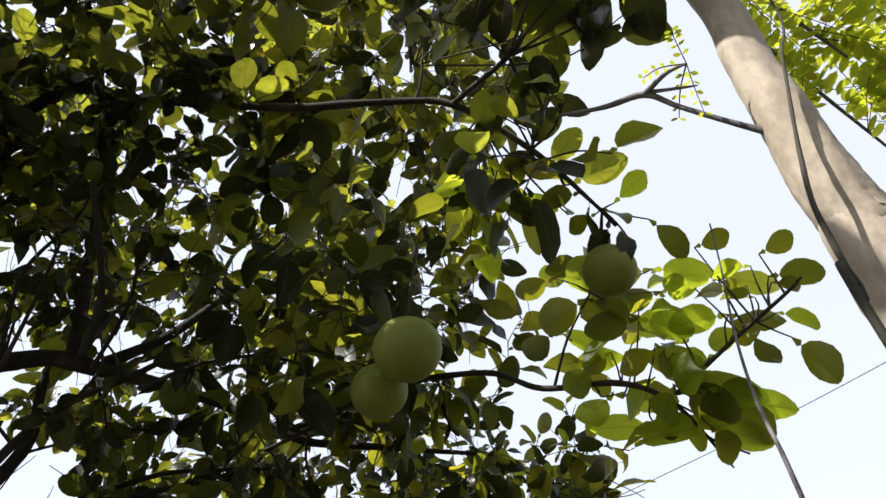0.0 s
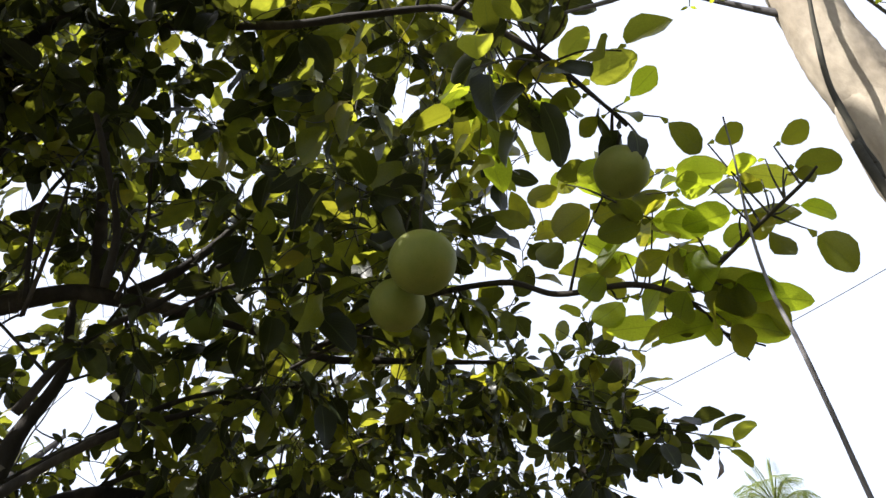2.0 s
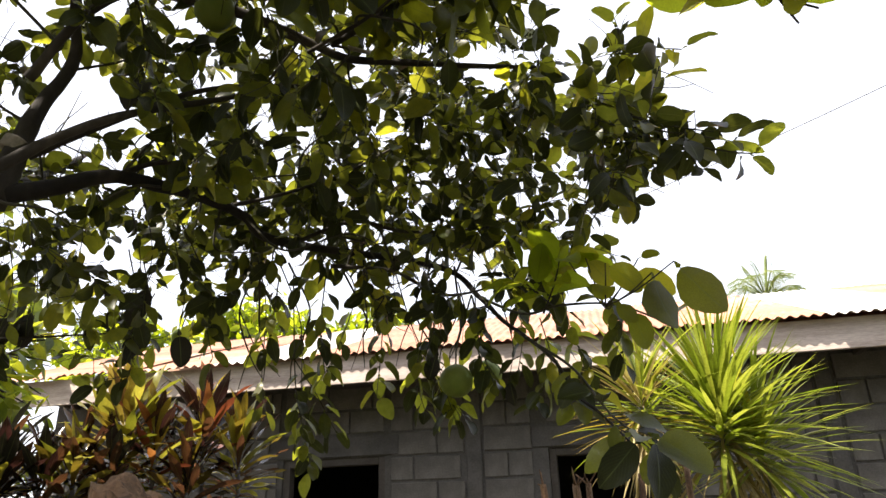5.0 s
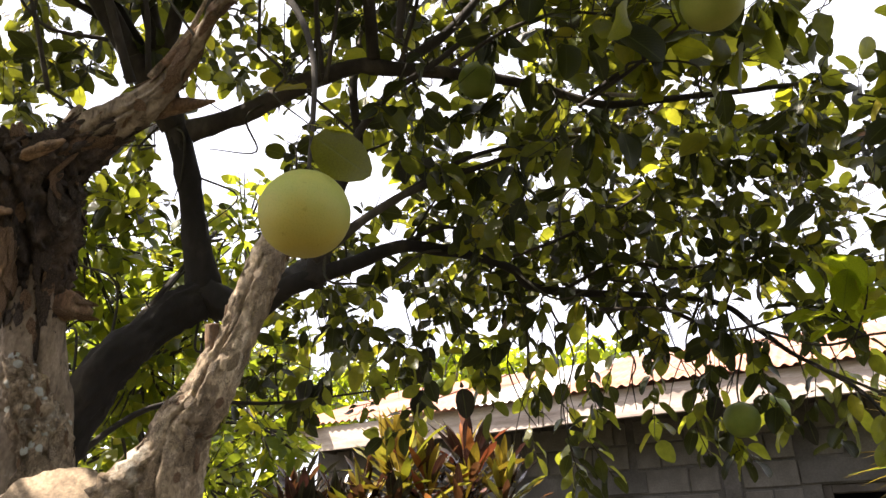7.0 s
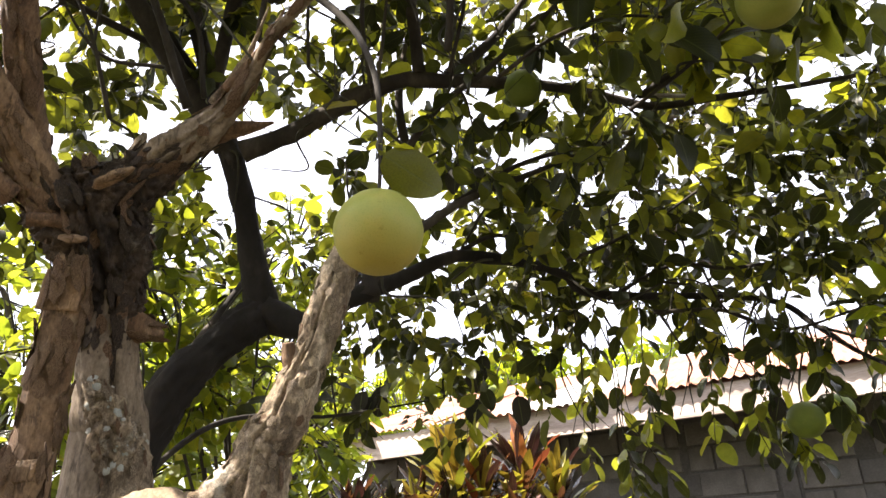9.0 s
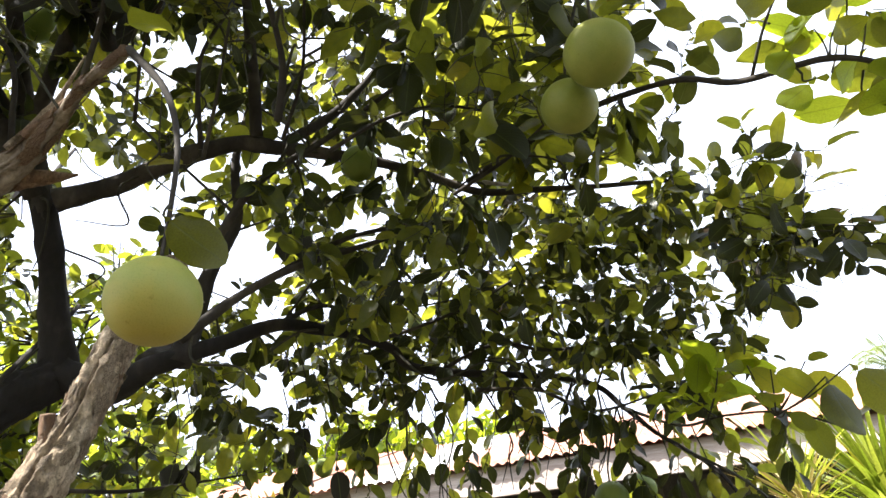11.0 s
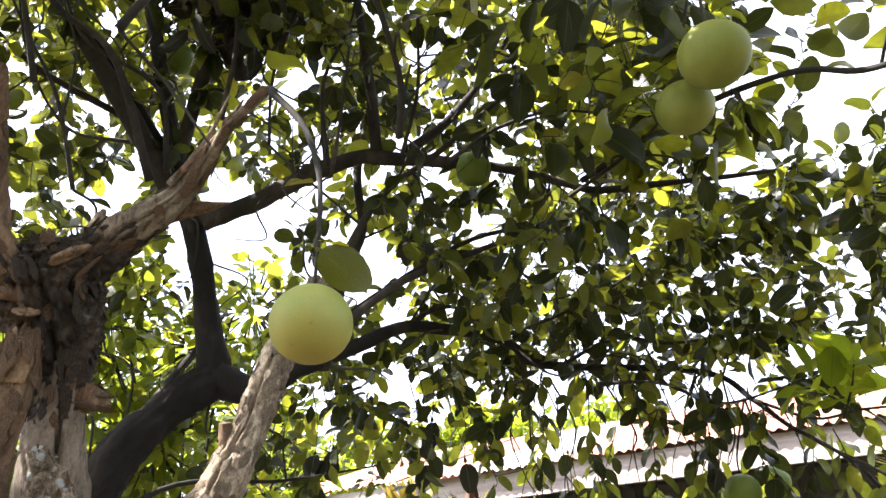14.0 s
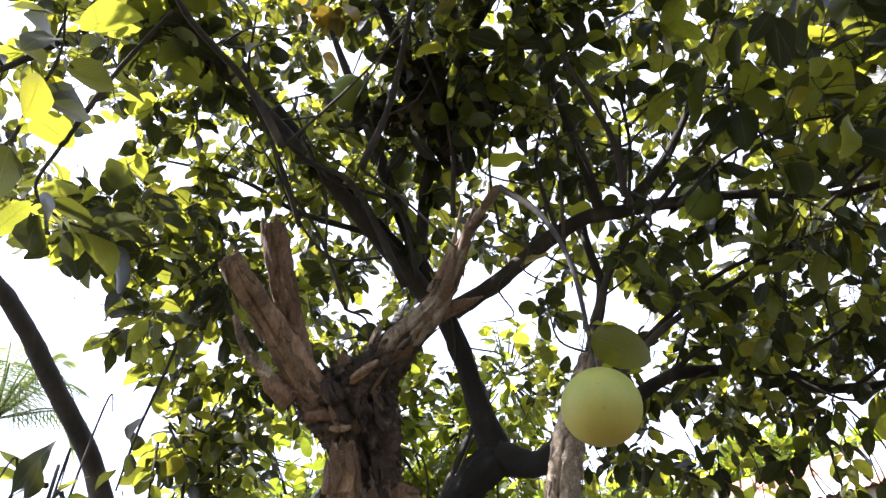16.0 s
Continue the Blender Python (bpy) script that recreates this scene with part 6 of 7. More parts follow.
pomelo((-0.27, 3.02, 2.005), 0.12, GREEN, [(-0.28, 2.98, 2.12, 0.004), (-0.3, 2.82, 2.28, 0.004)], "green pomelo hanging behind another by the eaves", 1.0)
for place, dia in (((-0.165, 0.63, 3.277), 0.15), ((-0.3, 0.7, 3.304), 0.14)):
    pomelo(place, dia, OLIVE_SHADED, None, "yellow-green pomelo high in the crown")
for place, dia in (((-1.657, 0.838, 3.359), 0.13), ((-2.0, 1.34, 3.51), 0.13), ((-1.027, 1.935, 3.04), 0.12), ((-0.93, 1.74, 2.876), 0.12), ((-1.047, 2.9, 2.76), 0.11), ((-1.349, 2.142, 2.919), 0.1), ((-1.884, 3.1, 2.32), 0.09), ((-1.731, 3.2, 2.3), 0.09)):
    pomelo(place, dia, GREEN, None, "green pomelo among the leaves")


pomelo((-0.84, 0.21, 3.14), 0.14, OLIVE_SHADED, None, "yellow pomelo high over the path")


# ---- slender pale tree with feathery leaves ----
def feather(at, along, size, pairs=11):
    """Poses of the leaflets of one compound leaf and its stalk."""
    a = along / np.linalg.norm(along)
    end = at + a * size + np.array([0, 0, -0.25 * size])
    line = curve_points([(*at, 0.0015), (*(at + a * size * 0.55), 0.0012), (*end, 0.0008)], 5)
    out = []
    side = np.cross(a, (0, 0, 1.0))
    side /= np.linalg.norm(side) + 1e-9
    for k in range(pairs):
        f = (0.2 + 0.8 * k / (pairs - 1)) * (len(line) - 1)
        b_ = min(int(f), len(line) - 2)
        p = line[b_, :3] + (line[b_ + 1, :3] - line[b_, :3]) * (f - b_)
        for sgn in (-1, 1):
            out.append(leaf_pose(p, side * sgn + a * 0.4 + np.array([0, 0, rng.uniform(-0.4, 0.1)]), np.array([rng.normal() * 0.3, rng.normal() * 0.3, 1.0]), size * rng.uniform(0.12, 0.165)))
    return tube(line, 4, 0, 0, False), out


LEAFLET = blade(0.55, [0.8, 1.0, 0.8], 0.08, 0.1, 0.1, 0.02)


def feather_tree():
    ob = thing("moringa_tree", (0.52, 0.68, 0), "slender tree with smooth pale bark and feathery leaves", "tree")
    v, f = tube(curve_points([(0.589, 0.730, -0.050, 0.0750), (0.569, 0.715, 1.443, 0.0600), (0.529, 0.700, 2.243, 0.0500), (0.531, 0.695, 2.301, 0.0480), (0.515, 0.685, 2.396, 0.0450), (0.511, 0.675, 2.537, 0.0420), (0.510, 0.670, 2.713, 0.0390), (0.517, 0.665, 2.929, 0.0360), (0.47, 0.655, 3.36, 0.034), (0.55, 0.77, 3.9, 0.034), (0.68, 0.95, 4.6, 0.03), (0.8, 1.1, 5.5, 0.02)], 22), 40, 0.1)
    mesh_object("trunk", v, f, BARK_PALE, ob, "smooth pale trunk with healed scars")
    for pts in ([(0.491, 0.680, 2.509, 0.0080), (0.435, 0.690, 2.568, 0.0050), (0.375, 0.700, 2.639, 0.0048), (0.331, 0.705, 2.691, 0.006), (0.268, 0.737, 2.712, 0.005), (0.19, 0.762, 2.736, 0.003)], [(0.331, 0.705, 2.691, 0.006), (0.36, 0.66, 2.68, 0.004), (0.385, 0.632, 2.66, 0.002)], [(0.34, 0.7, 2.69, 0.004), (0.375, 0.675, 2.655, 0.003), (0.4, 0.66, 2.635, 0.0015)]):
        v, f = tube(curve_points(pts, 6), 8, 0.2)
        mesh_object("dead_branch", v, f, BARK_GREY, ob, "thin bare grey branch")
    stems, lets = [], []
    # the leaves keep to the open side of the trunk
    shy = np.cross(np.array((0.51, 0.67, 2.6)) - EYES[0], (0.04, 0.0, -1.0))
    shy *= np.sign(shy[0]) / np.linalg.norm(shy)
    for pts, n in (
        ([(0.55, 0.75, 3.5), (0.85, 0.95, 3.55), (1.1, 1.1, 3.35)], 20),
        ([(0.6, 0.82, 3.9), (1.0, 0.9, 3.9), (1.4, 1.0, 3.7)], 24),
        ([(0.57, 0.79, 3.8), (1.0, 1.2, 3.6), (1.35, 1.45, 3.3)], 24),
        ([(0.65, 0.9, 4.4), (0.9, 0.8, 4.5), (1.1, 0.75, 4.5)], 26),
        ([(0.66, 0.92, 4.5), (1.1, 1.3, 4.5), (1.6, 1.6, 4.3)], 24),
    ):
        line = curve_points([(*p, 0.012 - 0.004 * i) for i, p in enumerate(pts)], 8)
        v, f = tube(line, 7)
        mesh_object("branch", v, f, BARK_GREY, ob)
        for k in range(n):
            p = line[int(rng.uniform(0.25, 1) * (len(line) - 1)), :3]
            d = rng.normal(size=3)
            d[2] = -abs(d[2]) * 0.3
            d[0] = abs(d[0]) if p[0] < 1.0 else d[0]
            s_, l_ = feather(p, d, rng.uniform(0.26, 0.4))
            if (np.mean([q_[:, 3] for q_ in l_], axis=0) - EYES[0]) @ shy < 0.05:
                continue
            stems.append(s_)
            lets += l_
    for k in range(4):
        s_, l_ = feather(np.array((0.385, 0.632, 2.66)), rng.normal(size=3), 0.09, 5)
        stems.append(s_)
        lets += l_
    v, f = joined(stems)
    tagged(mesh_object("stalkwork", v, f, BARK_TWIG, ob, "thin green leaf stalks"), kind="stuff")
    leaves_object("small_leaf_foliage", LEAFLET, np.array(lets), FEATHER, ob, "small bright yellow-green leaflets")


feather_tree()


def vine(points, label, mat):
    ob = thing("vine", points[-1][:3], label, "vine", "hanging vines")
    v, f = tube(curve_points(points, 9), 8, 0.2)
    mesh_object("stem", v, f, mat, ob)


vine([(0.578, 0.620, 3.400, 0.0015), (0.578, 0.620, 2.818, 0.0022), (0.527, 0.620, 2.631, 0.0026), (0.483, 0.620, 2.479, 0.0030), (0.458, 0.620, 2.389, 0.0034), (0.434, 0.620, 2.288, 0.0038), (0.428, 0.620, 2.208, 0.0042), (0.424, 0.620, 2.130, 0.0046), (0.427, 0.620, 2.149, 0.0050), (0.421, 0.620, 2.103, 0.0054), (0.451, 0.640, 1.200, 0.0060), (0.461, 0.650, 0.000, 0.0070)], "dark vine climbing along the pale trunk", BARK_TWIG)
vine([(0.44, 0.91, 2.56, 0.0015), (0.43, 0.918, 2.464, 0.0016), (0.408, 0.925, 2.319, 0.0022), (0.392, 0.91, 2.19, 0.0028), (0.386, 0.885, 2.086, 0.0032), (0.4, 0.913, 1.983, 0.0036), (0.416, 0.947, 1.818, 0.004), (0.45, 1.0, 1.0, 0.008), (0.47, 1.02, 0.0, 0.01)], "thin grey crooked stem rising into the crown", BARK_GREY)


# ---- other trees ----
BROAD = blade(0.42, [0.6, 0.95, 1.0, 0.75, 0.35], 0.12, 0.25, 0.1, 0.02, 0.02)


def in_gap(p):
    d = (p - EYES[3]) / np.linalg.norm(p - EYES[3])
    gap = np.array([(-0.878, 0.181, 0.444), (-0.892, 0.225, 0.392), (-0.906, 0.257, 0.337)])
    if (gap @ d).max() > 0.9955 or lit_yard(p):
        return True
    for o in SHAFTS:
        q = p - o
        along = q @ SUN
        if along > 0 and np.linalg.norm(q - SUN * along) < 0.2:
            return True
    return False


def leafy_tree(name, base, clumps, mat, template, low, high, label, bark, trunk_r, per=11):
    ob = thing(name, base, label, "tree", "trees round the yard")
    top = np.mean([c for c, r, n in clumps], axis=0)
    v, f = tube(curve_points([(*base, trunk_r * 1.3), ((base[0] * 2 + top[0]) / 3 + 0.1, (base[1] * 2 + top[1]) / 3, (base[2] * 2 + top[2]) / 3, trunk_r), (*top, trunk_r * 0.5)], 10), 12, 0.12)
    mesh_object("trunk", v, f, bark, ob)
    twigs, lv = [], []
    for c, r, n in clumps:
        v, f = tube(curve_points([((base[0] + top[0]) / 2, (base[1] + top[1]) / 2, (base[2] + top[2]) / 2, trunk_r * 0.5), (*(np.array(c) * 0.6 + top * 0.4), trunk_r * 0.35), (*c, trunk_r * 0.15)], 8), 8, 0.1)
        mesh_object("limb", v, f, bark, ob)
        for k in range(n):
            d = rng.normal(size=3)
            d /= np.linalg.norm(d)
            p = np.array(c) + d * np.array(r) * rng.uniform(0.2, 1) ** 0.5
            if name == "hedge_tree" and rng.random() < 0.3 or in_gap(p):
                continue
            s_ = np.array(c) + (p - np.array(c)) * rng.uniform(0.2, 0.5)
            line = curve_points([(*s_, high * 0.06), (*p, high * 0.02)], 4)
            twigs.append(tube(line, 4, 0, 0, False))
            turn = rng.uniform(0, 6.28)
            for q in range(per):
                turn += 2.4
                lv.append(leaf_on(line, rng.uniform(0.3, 1), turn, low, high, -0.3))
    v, f = joined(twigs)
    tagged(mesh_object("brushwood", v, f, bark, ob, "thin twigs"), kind="stuff")
    leaves_object("foliage", template, np.array(lv), mat, ob, "glossy green leaves")


leafy_tree("broadleaf_tree", (-4.0, 3.9, 0), [((-3.7, 4.1, 2.6), (0.7, 0.7, 0.55), 90), ((-3.5, 3.9, 1.9), (0.6, 0.6, 0.5), 80), ((-4.3, 4.6, 3.1), (0.7, 0.7, 0.5), 60), ((-3.2, 3.6, 2.3), (0.5, 0.4, 0.4), 40), ((-4.6, 3.4, 2.4), (0.7, 0.8, 0.8), 80)], MANGO, BROAD, 0.1, 0.17, "young broad-leaved tree beside the house", BARK_DARK, 0.06, 5)
leafy_tree("broadleaf_tree", (-4.2, 2.2, 0), [((-3.7, 2.0, 2.4), (0.6, 0.6, 0.5), 70), ((-4.3, 1.9, 3.0), (0.7, 0.7, 0.6), 80), ((-3.5, 2.8, 2.9), (0.7, 0.6, 0.6), 80), ((-3.3, 2.4, 1.9), (0.6, 0.5, 0.4), 60)], MANGO, CITRUS[0], 0.07, 0.11, "leafy small tree behind the stems", BARK_DARK, 0.05, 5)
leafy_tree("hedge_tree", (-3.2, 1.3, 0), [((-3.0, 1.05, 2.5), (0.5, 0.45, 0.5), 40), ((-2.75, 1.1, 2.1), (0.45, 0.4, 0.45), 36), ((-2.6, 0.75, 2.45), (0.4, 0.3, 0.4), 24), ((-3.4, 1.6, 2.0), (0.5, 0.45, 0.6), 40)], LEAF, CITRUS[0], 0.055, 0.1, "thin leafy green sapling by the stems", BARK_DARK, 0.02, 8)
leafy_tree("broadleaf_tree", (-2.9, 3.0, 0), [((-2.7, 2.7, 2.55), (0.55, 0.5, 0.45), 80), ((-3.0, 2.3, 2.3), (0.5, 0.4, 0.45), 70), ((-3.05, 3.0, 1.9), (0.3, 0.4, 0.35), 50), ((-2.5, 2.5, 3.0), (0.5, 0.4, 0.35), 50), ((-2.62, 1.74, 2.66), (0.40, 0.35, 0.35), 60), ((-2.55, 2.06, 2.23), (0.35, 0.30, 0.35), 60), ((-2.68, 1.72, 2.23), (0.30, 0.30, 0.40), 40), ((-2.52, 2.18, 2.69), (0.30, 0.30, 0.30), 40)], MANGO, CITRUS[1], 0.06, 0.1, "small tree full of glossy leaves behind the stems", BARK_DARK, 0.018, 5)
leafy_tree("sapling", (-1.93, 0.15, 0), [((-2.0, 0.4, 2.2), (0.14, 0.12, 0.26), 9), ((-1.62, 0.1, 1.84), (0.16, 0.1, 0.06), 8), ((-1.85, 0.28, 1.96), (0.14, 0.1, 0.08), 6)], LEAF, BROAD, 0.07, 0.11, "thin sapling with a few broad pale leaves", BARK_DARK, 0.008, 4)
leafy_tree("yard_tree", (-5.5, 13.5, 0), [((-5.3, 12.5, 4.9), (1.6, 1.0, 0.8), 130), ((-3.2, 13.1, 4.7), (1.5, 1.0, 0.9), 120), ((-8.0, 12.5, 4.6), (1.8, 1.2, 1.2), 130), ((-1.5, 13.5, 4.6), (1.0, 0.8, 0.6), 60)], YOUNG_LIT, BROAD, 0.16, 0.28, "sunlit yellow-green trees behind the roof", BARK_GREY, 0.15)


# two trees never in view, added to dim the light from behind
leafy_tree("yard_tree", (0.5, -5.5, 0), [((0.3, -4.6, 2.0), (2.2, 0.9, 1.8), 150), ((2.6, -4.0, 3.4), (1.6, 1.2, 1.6), 120), ((-2.0, -4.4, 3.0), (1.8, 1.0, 1.8), 130), ((0.4, -4.6, 4.6), (2.2, 1.2, 1.0), 120)], MANGO, BROAD, 0.2, 0.34, "large leafy tree added out of view behind the camera to cut skylight", BARK_DARK, 0.16)
leafy_tree("yard_tree", (4.8, -1.0, 0), [((4.4, -1.2, 2.0), (0.9, 1.8, 1.6), 110), ((4.8, 0.6, 1.4), (0.8, 1.2, 1.1), 80), ((4.4, -2.6, 3.6), (1.0, 1.4, 1.2), 90)], MANGO, BROAD, 0.2, 0.34, "leafy tree added out of view at the right to cut skylight", BARK_DARK, 0.12)


def leaning_trunk():
    ob = thing("leaning_tree", (-3.7, 1.8, 0), "dark leaning tree trunk at the yard's edge", "tree")
    v, f = tube(curve_points([(-3.7, 1.8, -0.05, 0.1), (-3.5, 1.1, 1.8, 0.075), (-3.41, 0.83, 2.42, 0.046), (-3.35, 0.54, 2.779, 0.042), (-3.285, 0.3, 3.033, 0.038), (-3.2, -0.013, 3.256, 0.038), (-3.0, -0.6, 3.7, 0.045)], 12), 16, 0.14)
    mesh_object("trunk", v, f, BARK_DARK, ob)
    for pts in ([(-3.46, 0.95, 2.1, 0.03), (-3.6, 0.5, 2.3, 0.022), (-3.8, 0.1, 2.55, 0.012)], [(-3.0, -0.5, 3.6, 0.03), (-2.7, -0.8, 3.8, 0.02), (-2.4, -1.0, 3.9, 0.01)]):
        v, f = tube(curve_points(pts, 8), 10, 0.14)
        mesh_object("limb", v, f, BARK_DARK, ob)


leaning_trunk()


def palm(place, size, label):
    ob = thing("palm_tree", (place[0], place[1], 0), label, "palm tree", "palms in the distance")
    c = np.array(place)
    v, f = tube(curve_points([(c[0] + 0.3, c[1], -0.1, 0.16), (c[0] + 0.2, c[1], c[2] * 0.5, 0.13), (*c, 0.11)], 8), 10, 0.05)
    mesh_object("trunk", v, f, BARK_GREY, ob)
    for k in range(24):
        a = k * 2.4
        lift = rng.uniform(0.15, 1.45)
        d = np.array([math.cos(a), math.sin(a), 0]) * math.cos(lift) + np.array([0, 0, math.sin(lift)])
        end = c + d * size * 0.95 + np.array([0, 0, -0.75 * size * math.cos(lift) ** 2])
        line = curve_points([(*c, 0.03), (*(c + d * size * 0.6), 0.02), (*end, 0.005)], 8)
        side = np.cross(d, (0, 0, 1.0))
        side /= np.linalg.norm(side) + 1e-9
        lv = []
        for q in range(2, len(line)):
            for h in (0, 0.5):
                p = line[q, :3] - (line[q, :3] - line[q - 1, :3]) * h
                for sgn in (-1, 1):
                    lv.append(leaf_pose(p, side * sgn + d * 0.7 + np.array([0, 0, -0.35]), np.array([0, 0, 1.0]) + side * sgn * 0.5, size * 0.3 * math.sin(math.pi * (0.15 + 0.8 * q / len(line)))))
        v, f, u = placed(blade(0.05, [1, 1, 0.7], 0.1, 0.35), np.array(lv))
        tv, tf = tube(line, 5)
        n = len(tv)
        mesh_object("frond", np.vstack([tv, v]), tf + [tuple(i + n for i in fc) for fc in f], PALM, ob, "", True, np.vstack([np.tile((0.5, 0.5), (n, 1)), u]))


palm((8.85, 27.4, 9.4), 1.9, "coconut palm far behind the roof")
palm((-18.5, 2.9, 7.7), 2.6, "coconut palm far beyond the yard")


# ---- yard plants ----
SWORD = blade(0.046, [0.9, 1.0, 0.8, 0.45], 0.3, 0.22)


def rosette(name, head, mats, count, size, template, label, category, group, droop=0.0, upright=0.25, stem_r=0.014, stem_mat=None, foot=None, skirt=0, loose=0.08):
    ob = thing(name, foot or (head[0], head[1], 0), label, category, group)
    h = np.array(head)
    f0 = foot or (head[0] + rng.uniform(-0.1, 0.1), head[1] + 0.05, 0)
    v, f = tube(curve_points([(*f0, stem_r * 1.4), ((f0[0] + head[0]) / 2 + 0.03, (f0[1] + head[1]) / 2, head[2] / 2, stem_r), (*head, stem_r * 0.8)], 8), 8, 0.1)
    mesh_object("stem", v, f, stem_mat or BARK_GREY, ob)
    groups = [[] for _ in mats]
    for k in range(count):
        a = k * 2.4
        s = k / count
        lift = 1.45 - s * (1.45 - upright + droop)
        d = np.array([math.cos(a) * math.cos(lift), math.sin(a) * math.cos(lift), math.sin(lift)]) + rng.normal(size=3) * loose
        p = h + np.array([0, 0, 0.1 * (1 - s) - 0.12 * s])
        groups[min(int(s * len(mats) + rng.uniform(-0.5, 0.5)) % len(mats), len(mats) - 1)].append(leaf_pose(p, d, np.array([0, 0, 1.0]) - d * 0.3 + rng.normal(size=3) * 0.1, size * rng.uniform(0.75, 1.1)))
    dry = []
    for k in range(skirt):
        a = rng.uniform(0, 6.28)
        d = np.array([math.cos(a) * 0.5, math.sin(a) * 0.5, rng.uniform(-1.3, -0.2)])
        dry.append(leaf_pose(h + np.array([0, 0, rng.uniform(-0.2, 0.0)]), d, np.array([0, 0, 1.0]) + rng.normal(size=3) * 0.3, size * rng.uniform(0.5, 0.95)))
    if dry:
        single_leaves("dry_leaf", [template], np.array(dry), STRAW, ob)
    for g, mat in zip(groups, mats):
        if g:
            single_leaves("leaf", [template], np.array(g), mat, ob)


STRAP = blade(0.165, [0.32, 0.55, 0.8, 1.0, 0.95, 0.6], 0.35, 0.3, 0.1, 0.03, 0.02)
STRAP_FLAT = blade(0.19, [0.35, 0.6, 0.9, 1.0, 0.85, 0.5], 0.15, 0.12, 0.1, 0.03, 0.03)


def ti_plant(head, mats, count, size, label, tall=0.3):
    """A cane with a crowded plume: young leaves upright at the tip, older ones arching out below."""
    ob = thing("ti_plant", (head[0] + 0.05, head[1] + 0.08, 0), label, "plant", "ti plants in front of the house")
    h = np.array(head)
    v, f = tube(curve_points([(h[0] + 0.05, h[1] + 0.08, 0, 0.02), (h[0] + 0.04, h[1] + 0.04, h[2] * 0.5, 0.016), (*h, 0.01)], 8), 8, 0.1)
    mesh_object("stem", v, f, BARK_GREY, ob)
    groups = [[] for _ in mats]
    for k in range(count):
        s_ = k / count
        a = k * 2.4 + rng.normal() * 0.25
        lift = 1.45 - 1.7 * s_ + rng.normal() * 0.12
        d = np.array([math.cos(a) * math.cos(lift), math.sin(a) * math.cos(lift), math.sin(lift)])
        p = h + np.array([0, 0, 0.06 - tall * s_])
        up = np.array([0, 0, 1.0]) - d * d[2] + rng.normal(size=3) * 0.22
        groups[int(rng.integers(len(mats)))].append(leaf_pose(p, d, up, size * rng.uniform(0.75, 1.12) * (0.8 + 0.3 * math.sin(math.pi * min(1, s_ + 0.25)))))
    for g, mat in zip(groups, mats):
        if g:
            single_leaves("leaf", [STRAP, STRAP_FLAT], np.array(g), mat, ob)


for head, mats_, n_, size_, label_ in (
    ((-2.56, 3.22, 1.63), [RED, RED, NEAR_BLACK], 74, 0.36, "dark maroon ti plant with broad leaves"),
    ((-2.12, 3.48, 1.87), [TI_GREEN, GOLD, RED, GOLD, TI_GREEN], 56, 0.4, "ti plant with golden and orange leaves"),
    ((-1.83, 3.72, 1.88), [RED, FIRE, GOLD, RED], 56, 0.41, "ti plant with red and bronze leaves"),
    ((-2.28, 3.36, 1.66), [TI_GREEN, GOLD, RED, RED], 54, 0.34, "ti plant with orange and yellow leaves"),
    ((-1.98, 3.52, 1.78), [TI_GREEN, RED, FIRE, GOLD], 44, 0.34, "ti plant with pink-edged leaves"),
    ((-1.66, 3.8, 1.75), [RED, TI_GREEN, GOLD], 54, 0.36, "ti plant with bronze leaves arching over"),
    ((-2.12, 3.4, 1.6), [RED, NEAR_BLACK, RED], 40, 0.34, "low dark ti plant with drooping leaves"),
    ((-1.8, 3.55, 1.58), [RED, RED, GOLD], 40, 0.34, "low ti plant with dark red leaves"),
    ((-2.62, 3.15, 1.58), [GOLD, RED, NEAR_BLACK], 40, 0.32, "low ti plant with yellow and black leaves"),
    ((-2.4, 3.3, 1.6), [NEAR_BLACK, RED], 40, 0.34, "low ti plant with almost black leaves"),
):
    ti_plant((head[0], head[1], head[2] + 0.04), mats_, int(1.35 * n_), 0.74 * size_, label_)
DR = "dragon trees by the wall"
rosette("dragon_tree", (0.79, 3.8, 1.86), [BLADE, BLADE, BLADE], 280, 0.6, SWORD, "dragon tree with stiff narrow yellow-green leaves", "plant", DR, 0.25, 0.05, 0.025, None, None, 40, 0.2)
rosette("dragon_tree", (0.42, 3.72, 1.95), [BLADE, STRAW, BLADE, GOLD], 130, 0.42, SWORD, "dragon tree with thin straw-yellow leaves", "plant", DR, 0.4, 0.1, 0.02, None, None, 90, 0.3)
rosette("dragon_tree", (0.98, 3.9, 1.75), [BLADE, BLADE], 150, 0.52, SWORD, "low dragon tree with narrow green leaves", "plant", DR, 0.4, 0.1, 0.02, None, None, 20, 0.17)


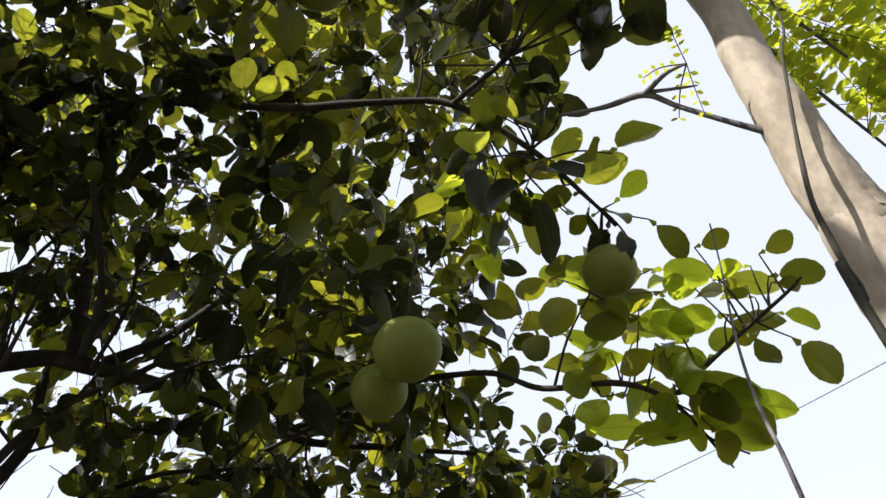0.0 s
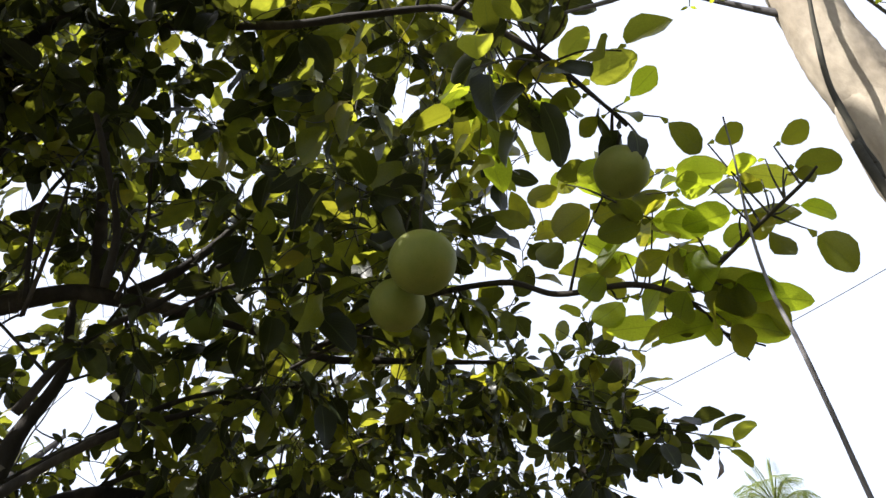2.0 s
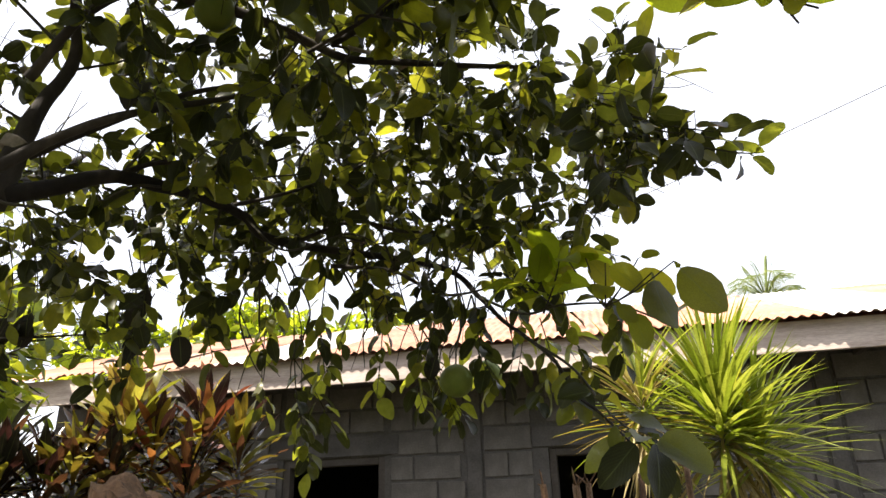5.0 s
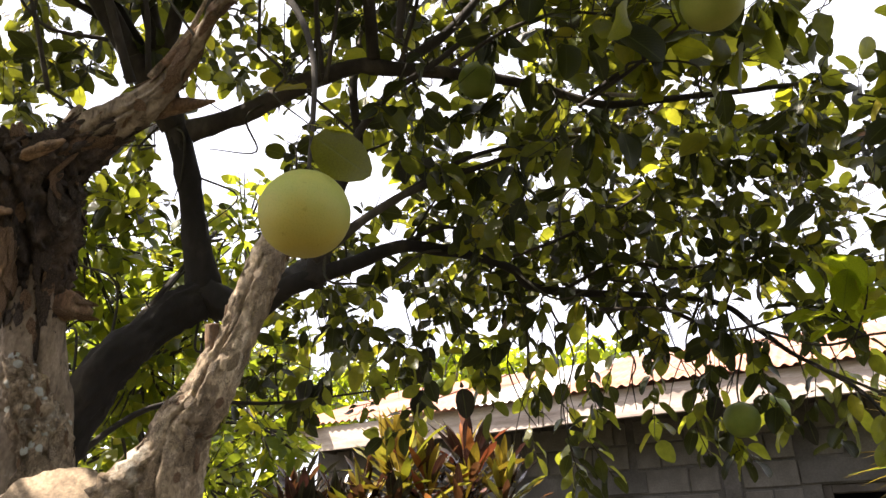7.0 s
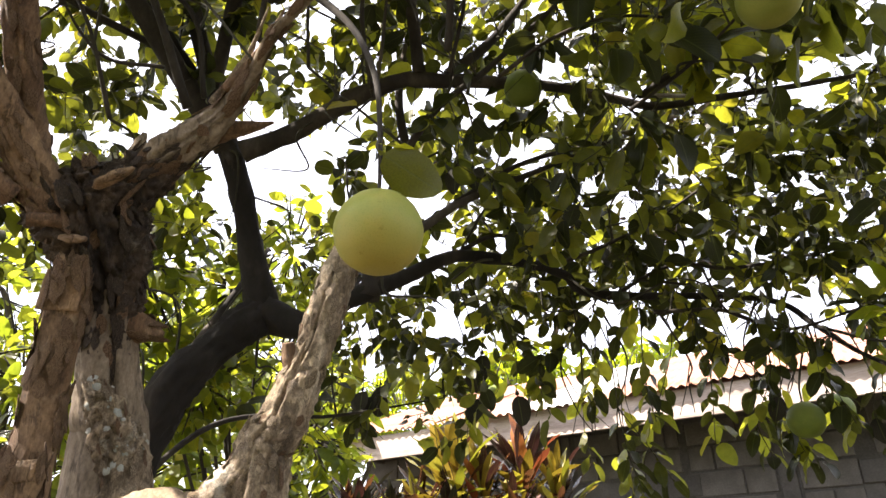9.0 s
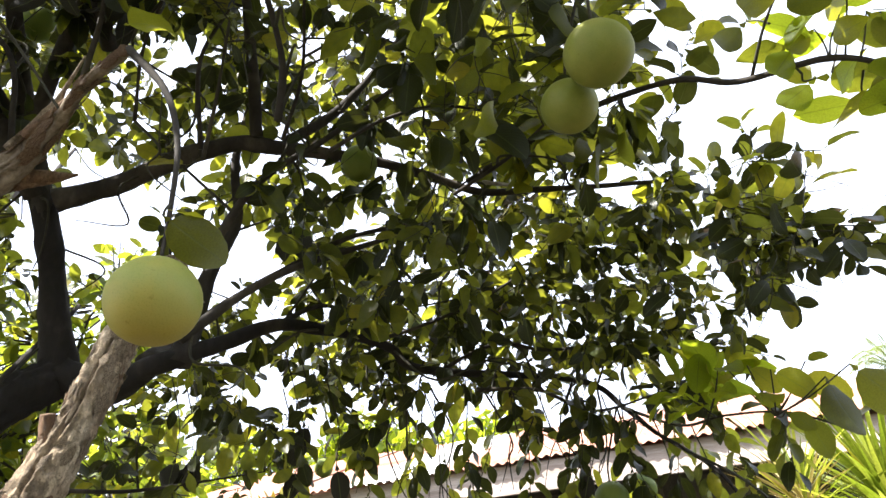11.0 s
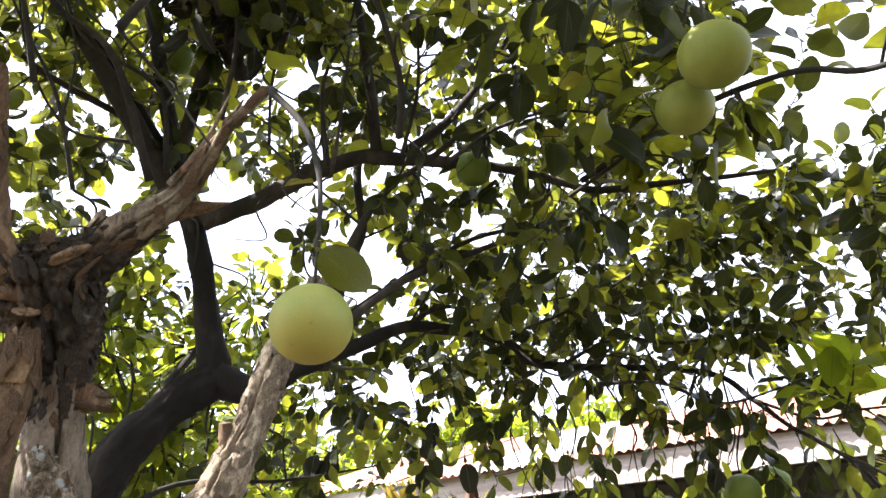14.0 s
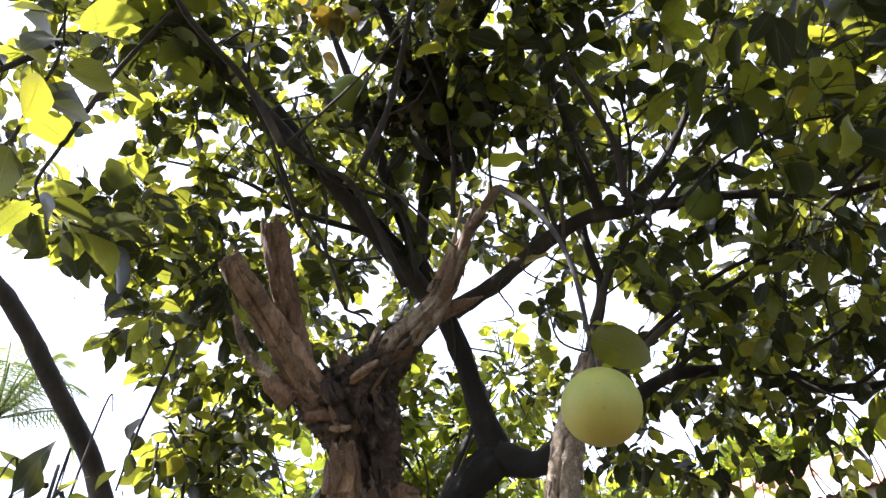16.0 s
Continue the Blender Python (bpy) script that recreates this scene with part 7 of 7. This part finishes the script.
def cut_stem(base, top, r):
    ob = thing("cut_stem", base, "dry cut stem with a frayed pale end", "plant stem", "cut stems by the wall")
    b0, t0 = np.array(base, float), np.array(top, float)
    v, f = tube(curve_points([(*b0, r * 1.2), (*((b0 + t0) / 2 + 0.01), r), (*t0, r * 1.1)], 10), 12, 0.25)
    mesh_object("stem", v, f, WOOD_RAW, ob)
    for k in range(5):
        e = t0 + rng.normal(size=3) * 0.02 + np.array([0, 0, rng.uniform(0.02, 0.05)])
        v, f = tube(curve_points([(*(t0 - np.array([0, 0, 0.01])), r * 0.4), (*e, 0.002)], 3), 5, 0.2)
        mesh_object("splinter", v, f, WOOD_RAW, ob)


cut_stem((0.05, 3.2, 0), (-0.08, 3.16, 1.58), 0.013)
cut_stem((0.12, 3.2, 0), (0.05, 3.15, 1.57), 0.015)
cut_stem((0.1, 3.25, 0), (0.1, 3.17, 1.58), 0.011)
cut_stem((0.3, 3.4, 0), (0.33, 3.35, 1.62), 0.012)
cut_stem((0.5, 3.4, 0), (0.52, 3.35, 1.64), 0.013)


def wood_post():
    ob = thing("wood_post", (-0.52, 0.92, 0), "weathered wooden post with a rough broken top", "post")
    line = curve_points([(-0.47, 0.95, -0.05, 0.056), (-0.475, 0.94, 0.8, 0.053), (-0.485, 0.93, 1.3, 0.05), (-0.49, 0.928, 1.4, 0.049), (-0.495, 0.925, 1.47, 0.047), (-0.495, 0.924, 1.5, 0.044), (-0.495, 0.924, 1.505, 0.01)], 16)
    v, f = tube(line, 60, 0.12, 2.0)
    for p in v:
        top = 1.477 - 0.62 * max(0.0, p[0] + 0.505) - 0.9 * max(0.0, -0.535 - p[0]) + 0.02 * noise.noise(Vector((p[0] * 40, p[1] * 40, 0)))
        p[2] = min(p[2], top)
    mesh_object("shaft", v, f, WOOD_RAW, ob)


wood_post()


# ---- overhead wire ----
def wire():
    ob = thing("power_line", (4.4, 17.5, 10.2), "thin overhead wire against the sky", "cable")
    a, b_ = np.array((2.0, 18.9, 9.75)), np.array((14.5, 12.0, 12.3))
    pts = [(*(a + (b_ - a) * s - np.array([0, 0, 0.25 * math.sin(math.pi * s)])), 0.011) for s in np.linspace(0, 1, 7)]
    v, f = tube(curve_points(pts, 4), 6)
    mesh_object("wire", v, f, CABLE, ob)


wire()
